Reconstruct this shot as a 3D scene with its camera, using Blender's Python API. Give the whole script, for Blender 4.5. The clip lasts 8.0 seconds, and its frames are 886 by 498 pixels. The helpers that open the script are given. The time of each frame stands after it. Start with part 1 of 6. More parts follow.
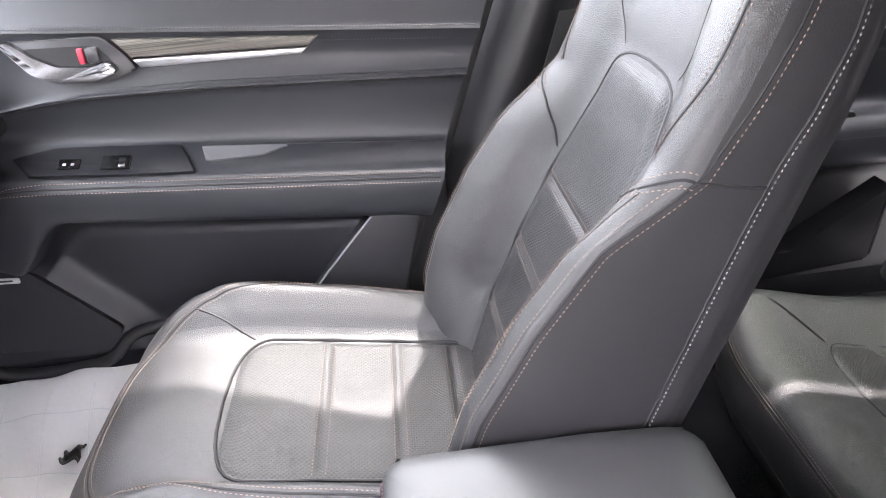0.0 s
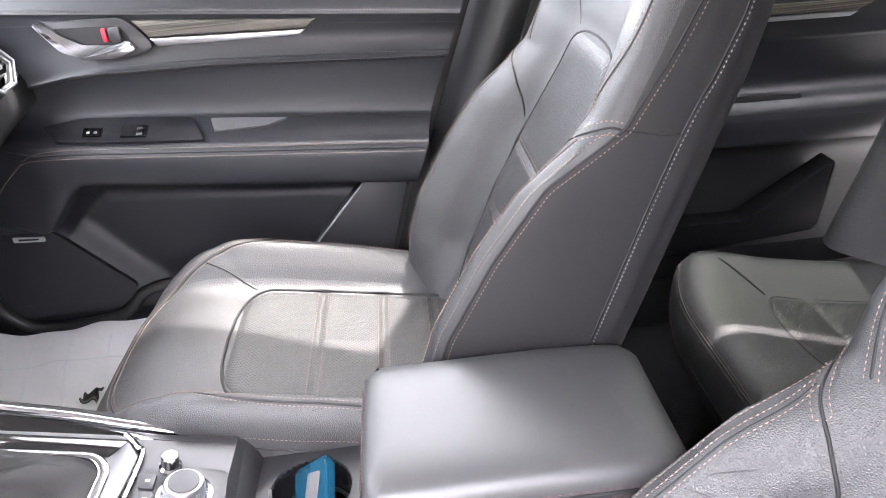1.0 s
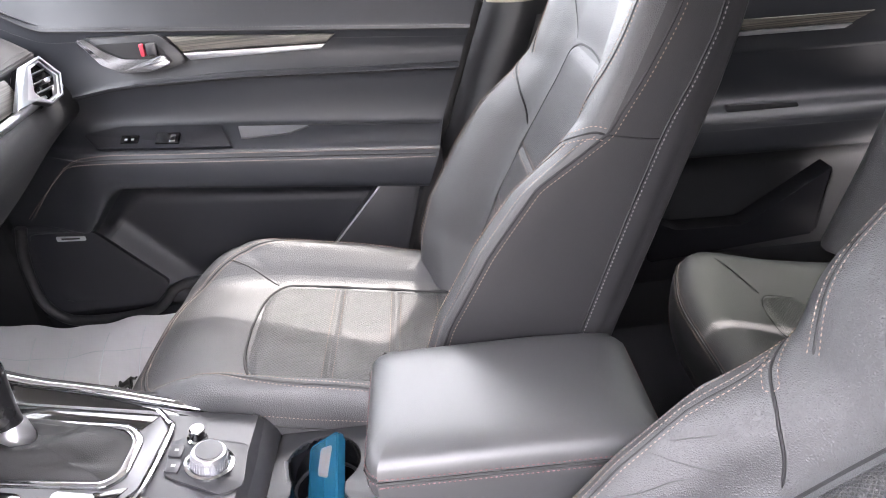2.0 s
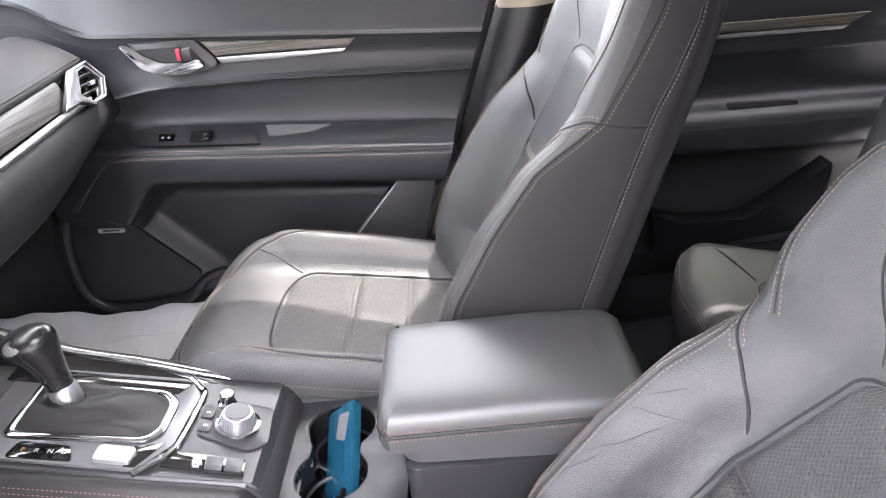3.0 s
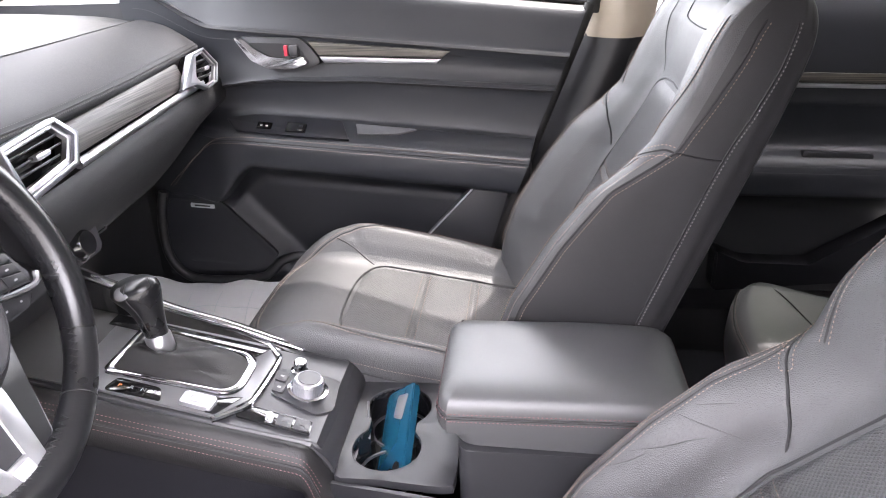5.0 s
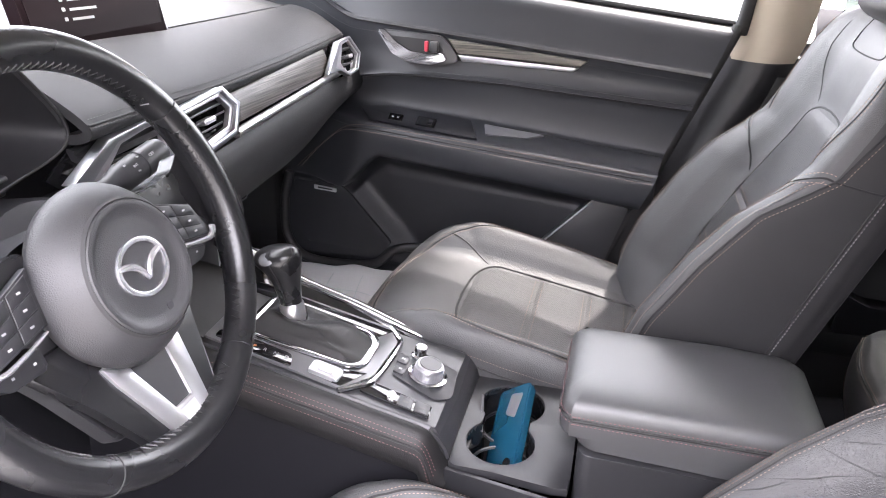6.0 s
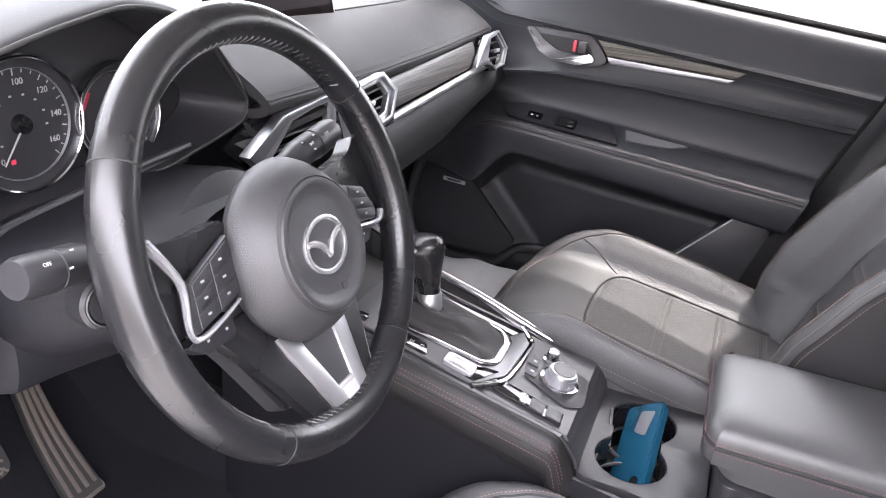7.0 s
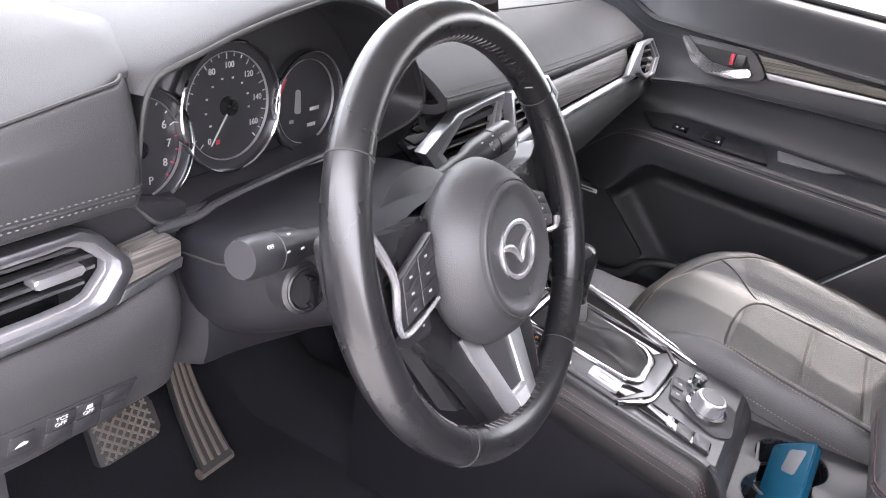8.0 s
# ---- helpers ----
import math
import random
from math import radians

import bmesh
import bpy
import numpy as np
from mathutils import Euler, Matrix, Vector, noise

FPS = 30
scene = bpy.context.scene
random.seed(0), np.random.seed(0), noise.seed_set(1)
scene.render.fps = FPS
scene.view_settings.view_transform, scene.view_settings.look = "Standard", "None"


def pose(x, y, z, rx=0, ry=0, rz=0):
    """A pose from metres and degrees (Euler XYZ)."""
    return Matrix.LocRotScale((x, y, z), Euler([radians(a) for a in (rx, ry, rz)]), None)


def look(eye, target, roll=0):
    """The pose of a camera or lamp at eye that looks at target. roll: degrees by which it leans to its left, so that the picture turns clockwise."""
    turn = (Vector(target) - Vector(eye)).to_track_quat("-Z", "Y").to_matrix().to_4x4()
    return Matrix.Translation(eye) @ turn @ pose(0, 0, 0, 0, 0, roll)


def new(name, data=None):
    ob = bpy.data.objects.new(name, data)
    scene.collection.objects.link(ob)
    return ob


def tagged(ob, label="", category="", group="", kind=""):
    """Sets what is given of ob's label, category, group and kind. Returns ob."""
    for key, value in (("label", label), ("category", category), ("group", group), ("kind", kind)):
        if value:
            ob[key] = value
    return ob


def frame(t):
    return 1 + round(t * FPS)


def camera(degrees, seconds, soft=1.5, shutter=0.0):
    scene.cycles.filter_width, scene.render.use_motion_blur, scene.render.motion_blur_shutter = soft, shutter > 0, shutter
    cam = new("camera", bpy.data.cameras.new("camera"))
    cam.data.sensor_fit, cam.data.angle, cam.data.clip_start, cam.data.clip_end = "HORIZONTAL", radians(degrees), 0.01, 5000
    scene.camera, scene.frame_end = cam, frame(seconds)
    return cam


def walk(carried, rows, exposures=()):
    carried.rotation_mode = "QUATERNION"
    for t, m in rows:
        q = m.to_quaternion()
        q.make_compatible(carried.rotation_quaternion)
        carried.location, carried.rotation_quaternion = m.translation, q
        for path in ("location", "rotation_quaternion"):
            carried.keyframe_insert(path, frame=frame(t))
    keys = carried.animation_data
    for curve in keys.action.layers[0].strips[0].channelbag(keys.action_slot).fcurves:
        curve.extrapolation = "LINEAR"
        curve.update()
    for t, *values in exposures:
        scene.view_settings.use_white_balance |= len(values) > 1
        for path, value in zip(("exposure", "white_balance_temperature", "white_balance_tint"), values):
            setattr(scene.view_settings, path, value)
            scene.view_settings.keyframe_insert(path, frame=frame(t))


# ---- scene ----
cam = camera(63.2, 8.0, soft=1.0)
PATH = [
    (0, (0.143, -0.433, 0.962), (0.203, 1.327, 0.012), -6.1),
    (0.5, (0.162, -0.493, 0.962), (0.214, 1.268, 0.016), -5.9),
    (1, (0.163, -0.582, 0.959), (0.22, 1.181, 0.017), -5.7),
    (1.5, (0.174, -0.624, 0.974), (0.205, 1.148, 0.047), -5.8),
    (3, (0.211, -0.753, 0.977), (0.128, 1.042, 0.099), -7.3),
    (3.5, (0.212, -0.787, 0.985), (0.114, 1.013, 0.118), -6.8),
    (4, (0.222, -0.805, 0.992), (0.109, 1.0, 0.136), -5.7),
    (5.5, (0.146, -0.848, 0.982), (-0.166, 0.956, 0.177), -0.1),
    (6, (0.101, -0.865, 0.974), (-0.323, 0.921, 0.18), 1.9),
    (6.5, (0.061, -0.871, 0.969), (-0.475, 0.879, 0.165), 3.6),
    (7, (0.019, -0.88, 0.968), (-0.631, 0.825, 0.151), 4.9),
    (7.5, (-0.026, -0.896, 0.97), (-0.78, 0.759, 0.138), 6.0),
    (8, (-0.074, -0.913, 0.961), (-0.925, 0.688, 0.118), 7.2),
]
walk(cam, [(t, look(eye, target, roll)) for t, eye, target, roll in PATH], [(0, 5.29, 6820, 19), (1.5, 5.12, 6850, 19), (3.5, 4.95, 6900, 19), (5.5, 4.74, 6900, 20), (8, 4.38, 6880, 20)])

# world and sun: hazy bright day, sun high over the passenger side, a little behind
world = bpy.data.worlds.new("sky")
scene.world = world
world.use_nodes = True
wn = world.node_tree.nodes
sky = wn.new("ShaderNodeTexSky")
sky.sky_type = "NISHITA"
sky.sun_disc = False
sky.sun_elevation, sky.sun_rotation = radians(64), radians(36.6)
sky.dust_density, sky.air_density, sky.ozone_density = 4.0, 1.0, 1.0
haze = wn.new("ShaderNodeMix")  # thin cloud over the blue, three times brighter overhead than at the horizon
haze.data_type = "RGBA"
haze.inputs[0].default_value = 0.7
wtc, wsep, wmr, wcol = wn.new("ShaderNodeTexCoord"), wn.new("ShaderNodeSeparateXYZ"), wn.new("ShaderNodeMapRange"), wn.new("ShaderNodeVectorMath")
wmr.inputs["To Min"].default_value, wmr.inputs["To Max"].default_value = 0.75, 1.15
wcol.operation = "SCALE"
wcol.inputs[0].default_value = (8.6, 8.9, 9.5)
wl = world.node_tree.links
wl.new(wtc.outputs["Generated"], wsep.inputs[0])
wl.new(wsep.outputs["Z"], wmr.inputs["Value"])
wl.new(wmr.outputs[0], wcol.inputs["Scale"])
wl.new(wcol.outputs[0], haze.inputs[7])
wl.new(sky.outputs[0], haze.inputs[6])
wl.new(haze.outputs[2], wn["Background"].inputs[0])
wn["Background"].inputs[1].default_value = 0.15
sun = new("sun", bpy.data.lights.new("sun", "SUN"))
sun.data.energy, sun.data.angle, sun.data.color = 0.7, radians(1.2), (1.0, 0.985, 0.965)
sun.matrix_world = look((1.6, 2.15, 5.8), (0, 0, 0.3))


# ---------- materials ----------
def material(name, color, rough=0.5, metal=0.0, bump=0.0, scale=600.0, vary=0.12, kind="noise", spec=0.5, coat=0.0, stains=0.0, dist=0.001):
    m = bpy.data.materials.new(name)
    m.use_nodes = True
    nt = m.node_tree
    n, li = nt.nodes, nt.links
    b = n["Principled BSDF"]
    b.inputs["Roughness"].default_value = rough
    b.inputs["Metallic"].default_value = metal
    b.inputs["Specular IOR Level"].default_value = spec
    b.inputs["Coat Weight"].default_value = coat
    tc = n.new("ShaderNodeTexCoord")
    big = n.new("ShaderNodeTexNoise")
    big.inputs["Scale"].default_value, big.inputs["Detail"].default_value = 9.0, 5.0
    li.new(tc.outputs["Object"], big.inputs["Vector"])
    mix = n.new("ShaderNodeMix")
    mix.data_type = "RGBA"
    mix.inputs[6].default_value = (*[c * (1 - vary) for c in color], 1)
    mix.inputs[7].default_value = (*[min(1, c * (1 + vary)) for c in color], 1)
    li.new(big.outputs["Fac"], mix.inputs[0])
    li.new(mix.outputs[2], b.inputs["Base Color"])
    ro = n.new("ShaderNodeMapRange")
    ro.inputs["To Min"].default_value, ro.inputs["To Max"].default_value = max(0.02, rough - 0.06 - stains), min(1, rough + 0.06 + stains)
    li.new(big.outputs["Fac"], ro.inputs["Value"])
    li.new(ro.outputs[0], b.inputs["Roughness"])
    if bump:
        if kind == "noise":
            tex = n.new("ShaderNodeTexNoise")
            tex.inputs["Scale"].default_value, tex.inputs["Detail"].default_value = scale, 3.0
            out = tex.outputs["Fac"]
        else:
            tex = n.new("ShaderNodeTexVoronoi")
            tex.inputs["Scale"].default_value = scale
            tex.feature = "DISTANCE_TO_EDGE" if kind == "grain" else "F1"
            out = tex.outputs["Distance"]
        li.new(tc.outputs["Object"], tex.inputs["Vector"])
        bp = n.new("ShaderNodeBump")
        bp.inputs["Strength"].default_value, bp.inputs["Distance"].default_value = bump, dist
        li.new(out, bp.inputs["Height"])
        li.new(bp.outputs[0], b.inputs["Normal"])
    return m


def dotted(name, base, pitch=0.0046, hole=0.32, depth=0.8):
    """Leather with rows of small punched holes, laid out by the UV in metres."""
    m = base.copy()
    m.name = name
    nt = m.node_tree
    n, li = nt.nodes, nt.links
    b = n["Principled BSDF"]
    uv = n.new("ShaderNodeTexCoord")
    sc = n.new("ShaderNodeVectorMath")
    sc.operation = "SCALE"
    sc.inputs["Scale"].default_value = 1 / pitch
    rot = n.new("ShaderNodeMapping")
    rot.inputs["Rotation"].default_value = (0, 0, radians(45))
    li.new(uv.outputs["UV"], rot.inputs["Vector"])
    li.new(rot.outputs[0], sc.inputs[0])
    fr = n.new("ShaderNodeVectorMath")
    fr.operation = "FRACTION"
    li.new(sc.outputs[0], fr.inputs[0])
    ds = n.new("ShaderNodeVectorMath")
    ds.operation = "DISTANCE"
    ds.inputs[1].default_value = (0.5, 0.5, 0)
    li.new(fr.outputs[0], ds.inputs[0])
    mr = n.new("ShaderNodeMapRange")
    mr.inputs["From Min"].default_value, mr.inputs["From Max"].default_value = hole, hole + 0.1
    li.new(ds.outputs["Value"], mr.inputs["Value"])
    old = b.inputs["Base Color"].links[0].from_socket
    mix = n.new("ShaderNodeMix")
    mix.data_type = "RGBA"
    mix.inputs[6].default_value = (0.012, 0.012, 0.012, 1)
    li.new(mr.outputs[0], mix.inputs[0])
    li.new(old, mix.inputs[7])
    li.new(mix.outputs[2], b.inputs["Base Color"])
    bp = n.new("ShaderNodeBump")
    bp.inputs["Strength"].default_value, bp.inputs["Distance"].default_value = depth, 0.002
    li.new(mr.outputs[0], bp.inputs["Height"])
    if b.inputs["Normal"].links:
        li.new(b.inputs["Normal"].links[0].from_socket, bp.inputs["Normal"])
    li.new(bp.outputs[0], b.inputs["Normal"])
    return m


def streaked(name, dark, light, rough, axis, scale=55.0, metal=0.0):
    """Fine parallel grain, as of open-pore wood or brushed trim. axis: the direction of the grain."""
    m = bpy.data.materials.new(name)
    m.use_nodes = True
    n, li = m.node_tree.nodes, m.node_tree.links
    b = n["Principled BSDF"]
    b.inputs["Roughness"].default_value, b.inputs["Metallic"].default_value = rough, metal
    tc = n.new("ShaderNodeTexCoord")
    mp = n.new("ShaderNodeMapping")
    mp.inputs["Scale"].default_value = [1.2 if i == axis else scale for i in range(3)]
    li.new(tc.outputs["Object"], mp.inputs["Vector"])
    no = n.new("ShaderNodeTexNoise")
    no.inputs["Scale"].default_value, no.inputs["Detail"].default_value = 3.0, 6.0
    li.new(mp.outputs[0], no.inputs["Vector"])
    cr = n.new("ShaderNodeValToRGB")
    cr.color_ramp.elements[0].position, cr.color_ramp.elements[1].position = 0.38, 0.62
    cr.color_ramp.elements[0].color, cr.color_ramp.elements[1].color = (*dark, 1), (*light, 1)
    li.new(no.outputs["Fac"], cr.inputs[0])
    li.new(cr.outputs[0], b.inputs["Base Color"])
    bp = n.new("ShaderNodeBump")
    bp.inputs["Strength"].default_value, bp.inputs["Distance"].default_value = 0.4, 0.001
    li.new(no.outputs["Fac"], bp.inputs["Height"])
    li.new(bp.outputs[0], b.inputs["Normal"])
    return m


LEATHER = material("black_leather", (0.031, 0.031, 0.033), 0.44, bump=0.85, scale=430, kind="grain", dist=0.0009, spec=0.75, stains=0.05)
CREASE = LEATHER.copy()
CREASE.name = "creased_leather"
cn, cl = CREASE.node_tree.nodes, CREASE.node_tree.links
ctc, cmp_, cno, cbp = cn.new("ShaderNodeTexCoord"), cn.new("ShaderNodeMapping"), cn.new("ShaderNodeTexNoise"), cn.new("ShaderNodeBump")
cmp_.inputs["Scale"].default_value = (14, 34, 34)
cmp_.inputs["Rotation"].default_value = (0.3, 0.7, 0.2)
cno.noise_type = "RIDGED_MULTIFRACTAL"
cno.inputs["Scale"].default_value, cno.inputs["Detail"].default_value, cno.inputs["Distortion"].default_value = 0.8, 2.0, 0.4
cbp.inputs["Strength"].default_value, cbp.inputs["Distance"].default_value, cbp.invert = 0.4, 0.0005, True
cl.new(ctc.outputs["Object"], cmp_.inputs["Vector"])
cl.new(cmp_.outputs[0], cno.inputs["Vector"])
cl.new(cno.outputs["Fac"], cbp.inputs["Height"])
cl.new(cn["Principled BSDF"].inputs["Normal"].links[0].from_socket, cbp.inputs["Normal"])
cl.new(cbp.outputs[0], cn["Principled BSDF"].inputs["Normal"])
PERF = dotted("perforated_leather", LEATHER)
WHEEL = material("smooth_leather", (0.009, 0.009, 0.010), 0.28, bump=0.1, scale=600, kind="grain", spec=0.45, stains=0.05)
BOOTL = material("soft_boot_leather", (0.0095, 0.009, 0.0095), 0.52, bump=0.5, scale=420, kind="grain", dist=0.0008, spec=0.38)
PAD = material("soft_touch_pad", (0.019, 0.019, 0.0205), 0.6, bump=0.3, scale=700, kind="grain", dist=0.0009, spec=0.35)
VINYL = material("soft_door_vinyl", (0.019, 0.0205, 0.025), 0.45, bump=0.1, scale=650, kind="grain", dist=0.002, spec=0.5)
SIDELEA = material("dark_side_vinyl", (0.021, 0.0205, 0.022), 0.46, bump=0.2, scale=600, kind="grain", dist=0.001)
PRINT = material("pale_grey_print", (0.5, 0.55, 0.56), 0.9)
PLASTIC = material("dark_plastic", (0.014, 0.014, 0.016), 0.45, bump=0.12, scale=1400)
SATINP = material("satin_grey_plastic", (0.028, 0.028, 0.031), 0.38, bump=0.1, scale=1400)
LIDV = material("grey_lid_vinyl", (0.047, 0.047, 0.049), 0.47, spec=0.8, bump=0.15, scale=900, kind="grain")
GEARP = material("grey_gear_panel", (0.13, 0.13, 0.135), 0.34, metal=0.35, vary=0.06)
# black plastic darkened further to carry the shade on the console sides
SIDEP = material("dimmed_black_plastic", (0.0055, 0.0055, 0.0075), 0.6, bump=0.25, scale=1200, spec=0.22)
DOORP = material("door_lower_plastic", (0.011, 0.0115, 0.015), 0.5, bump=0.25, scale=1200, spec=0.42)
GLOSS = material("piano_black", (0.008, 0.008, 0.009), 0.07, vary=0.05)
CHROME = material("chrome", (0.50, 0.51, 0.53), 0.12, metal=1.0, vary=0.03)
EMBL = material("bright_emblem_plating", (0.50, 0.50, 0.52), 0.24, metal=0.8, vary=0.03)
SATIN = material("satin_metal", (0.5, 0.5, 0.52), 0.34, metal=0.9, vary=0.05)
CARPET = material("carpet", (0.010, 0.010, 0.012), 0.95, bump=1.0, scale=500, spec=0.1)
THREAD = material("pale_thread", (0.22, 0.16, 0.13), 0.8)
PALETHREAD = material("whitish_thread", (0.19, 0.175, 0.175), 0.8)
GREYTHREAD = material("grey_thread", (0.07, 0.069, 0.069), 0.8)
REDTHREAD = material("dark_red_thread", (0.155, 0.075, 0.078), 0.8)
SEAM = material("seam_shadow_leather", (0.012, 0.012, 0.013), 0.7)
RUBBER = material("black_rubber", (0.02, 0.02, 0.02), 0.7, bump=0.2, scale=300)
STEELR = material("worn_pedal_rubber", (0.10, 0.083, 0.072), 0.5, bump=0.3, scale=200, vary=0.4)
BLUE = material("blue_phone_back", (0.004, 0.048, 0.085), 0.25, vary=0.05)
SILVER = material("pale_silver", (0.6, 0.6, 0.62), 0.3, metal=0.6)
PAPER = material("white_paper", (0.60, 0.60, 0.61), 0.9, bump=0.6, scale=45, vary=0.04)
CREAM = material("cream_pillar_cloth", (0.40, 0.345, 0.275), 0.9, bump=0.3, scale=900)
HEADLINER = material("grey_headliner", (0.55, 0.53, 0.5), 0.95, bump=0.3, scale=900)
RED = material("red_paint", (0.42, 0.025, 0.05), 0.4)
WHITEP = material("white_print", (0.30, 0.30, 0.30), 0.6)
DIAL = material("dial_black", (0.02, 0.02, 0.022), 0.35)
ORANGE = material("orange_print", (0.6, 0.2, 0.05), 0.5)
GROUND = material("pale_concrete", (0.33, 0.33, 0.32), 0.9, bump=0.5, scale=30)
CARPAINT = material("silver_car_paint", (0.26, 0.265, 0.27), 0.3, metal=0.4, coat=0.6)
WOOD = streaked("grey_wood_trim", (0.03, 0.028, 0.025), (0.16, 0.145, 0.12), 0.42, 0, 190.0)
WOODY = streaked("grey_wood_dash_trim", (0.03, 0.028, 0.026), (0.10, 0.092, 0.086), 0.45, 1, 150.0)
VENTM = material("brushed_vent_metal", (0.36, 0.37, 0.39), 0.34, metal=1.0, vary=0.05)
HUBM = material("grained_airbag_cover", (0.025, 0.025, 0.027), 0.5, bump=0.32, scale=520, kind="grain")
SCREENM = material("dark_screen", (0.010, 0.006, 0.007), 0.35, vary=0.05, spec=0.02)
CUPM = material("cup_liner", (0.11, 0.11, 0.115), 0.5)
WINDG = bpy.data.materials.new("tinted_windshield_glass")
WINDG.use_nodes = True
wgn, wgl = WINDG.node_tree.nodes, WINDG.node_tree.links
wgt, wgg, wgm = wgn.new("ShaderNodeBsdfTransparent"), wgn.new("ShaderNodeBsdfGlossy"), wgn.new("ShaderNodeMixShader")
wgt.inputs[0].default_value = (0.84, 0.86, 0.855, 1)
wgg.inputs["Roughness"].default_value = 0.0
wgm.inputs[0].default_value = 0.04
wgl.new(wgt.outputs[0], wgm.inputs[1])
wgl.new(wgg.outputs[0], wgm.inputs[2])
wgl.new(wgm.outputs[0], wgn["Material Output"].inputs["Surface"])
# windshield set darker than the side glass to cut light on the dash top
FRONTG = WINDG.copy()
FRONTG.name = "shaded_windshield_glass"
FRONTG.node_tree.nodes["Transparent BSDF"].inputs[0].default_value = (0.74, 0.76, 0.755, 1)
PRIVG = WINDG.copy()
PRIVG.name = "dark_privacy_glass"
PRIVG.node_tree.nodes["Transparent BSDF"].inputs[0].default_value = (0.11, 0.116, 0.11, 1)
TINTG = PRIVG.copy()
TINTG.name = "tinted_rear_glass"
TINTG.node_tree.nodes["Transparent BSDF"].inputs[0].default_value = (0.24, 0.262, 0.242, 1)


# ---------- mesh helpers ----------
def V(*a):
    return Vector(a)


def lerp(a, b, t):
    return a + (b - a) * t


def smooth(a, b, x):
    t = max(0.0, min(1.0, (x - a) / (b - a)))
    return t * t * (3 - 2 * t)


def curve1(table, x):
    """Piecewise smooth value from (x, value) pairs in rising x."""
    if x <= table[0][0]:
        return table[0][1]
    for (x0, y0), (x1, y1) in zip(table, table[1:]):
        if x <= x1:
            t = (x - x0) / (x1 - x0)
            return y0 + (y1 - y0) * t
    return table[-1][1]


def spline(pts, t, closed=False):
    """Catmull-Rom through pts, t in 0..len-1 (or len when closed)."""
    n = len(pts)
    i = int(math.floor(t))
    if not closed:
        i = max(0, min(n - 2, i))
    f = t - i

    def g(k):
        return pts[k % n] if closed else pts[max(0, min(n - 1, k))]
    a, b, c, d = g(i - 1), g(i), g(i + 1), g(i + 2)
    return [0.5 * (2 * q + (r - p) * f + (2 * p - 5 * q + 4 * r - s) * f * f + (3 * q - p - 3 * r + s) * f ** 3) for p, q, r, s in zip(a, b, c, d)]


def path(pts, step=8, closed=False):
    """A smooth run of points through pts."""
    pts = [tuple(p) for p in pts]
    n = (len(pts) if closed else len(pts) - 1) * step
    return [Vector(spline(pts, i / step, closed)) for i in range(n if closed else n + 1)]


def thing(name, label, category, group="", kind="", at=None):
    return tagged(new(name), label, category, group, kind) if at is None else tagged(placed(new(name), at), label, category, group, kind)


def placed(ob, m):
    ob.matrix_world = m
    return ob


def part(name, bm, mat, parent=None, label="", flat=False, keep=False):
    me = bpy.data.meshes.new(name)
    if not keep:
        bmesh.ops.recalc_face_normals(bm, faces=bm.faces)
    for f in bm.faces:
        f.smooth = not flat
    bm.to_mesh(me)
    bm.free()
    me.materials.append(mat)
    if not flat:
        me.set_sharp_from_angle(angle=radians(38))
    ob = new(name, me)
    if parent is not None:
        ob.parent = parent
    return tagged(ob, label) if label else ob


CORE = [None]  # a point inside the thing in hand: shells thicken towards it


def grid(fn, us, vs, thick=0.004, uv=None):
    """A shell over fn(u, v), with its inner side thick below it and closed along the rim. us, vs: the values."""
    bm = bmesh.new()
    lay = bm.loops.layers.uv.new("UVMap")
    P = [[Vector(fn(u, v)) for v in vs] for u in us]
    nu, nv = len(us), len(vs)
    N = [[None] * nv for _ in us]
    for i in range(nu):
        for j in range(nv):
            du = P[min(i + 1, nu - 1)][j] - P[max(i - 1, 0)][j]
            dv = P[i][min(j + 1, nv - 1)] - P[i][max(j - 1, 0)]
            c = du.cross(dv)
            N[i][j] = c.normalized() if c.length > 1e-12 else Vector((0, 0, 1))
    if CORE[0] is not None and sum(N[i][j].dot(P[i][j] - CORE[0]) for i in range(nu) for j in range(nv)) < 0:
        N = [[-c for c in r] for r in N]
    A = [[bm.verts.new(P[i][j]) for j in range(nv)] for i in range(nu)]
    S = [[0.0] * nv for _ in us]
    T = [[0.0] * nv for _ in us]
    for i in range(nu):
        for j in range(nv):
            if i:
                S[i][j] = S[i - 1][j] + (P[i][j] - P[i - 1][j]).length
            if j:
                T[i][j] = T[i][j - 1] + (P[i][j] - P[i][j - 1]).length
    for i in range(nu - 1):
        for j in range(nv - 1):
            f = bm.faces.new((A[i][j], A[i + 1][j], A[i + 1][j + 1], A[i][j + 1]))
            for l, (a, b) in zip(f.loops, ((i, j), (i + 1, j), (i + 1, j + 1), (i, j + 1))):
                l[lay].uv = (S[a][b], T[a][b]) if uv is None else uv(us[a], vs[b])
    if thick:
        B = [[bm.verts.new(P[i][j] - N[i][j] * thick) for j in range(nv)] for i in range(nu)]
        for i in range(nu - 1):
            for j in range(nv - 1):
                bm.faces.new((B[i][j], B[i][j + 1], B[i + 1][j + 1], B[i + 1][j]))
        rim = [(i, 0) for i in range(nu)] + [(nu - 1, j) for j in range(1, nv)] + [(i, nv - 1) for i in range(nu - 2, -1, -1)] + [(0, j) for j in range(nv - 2, 0, -1)]
        for (a, b), (c, d) in zip(rim, rim[1:] + rim[:1]):
            bm.faces.new((A[a][b], B[a][b], B[c][d], A[c][d]))
    return bm


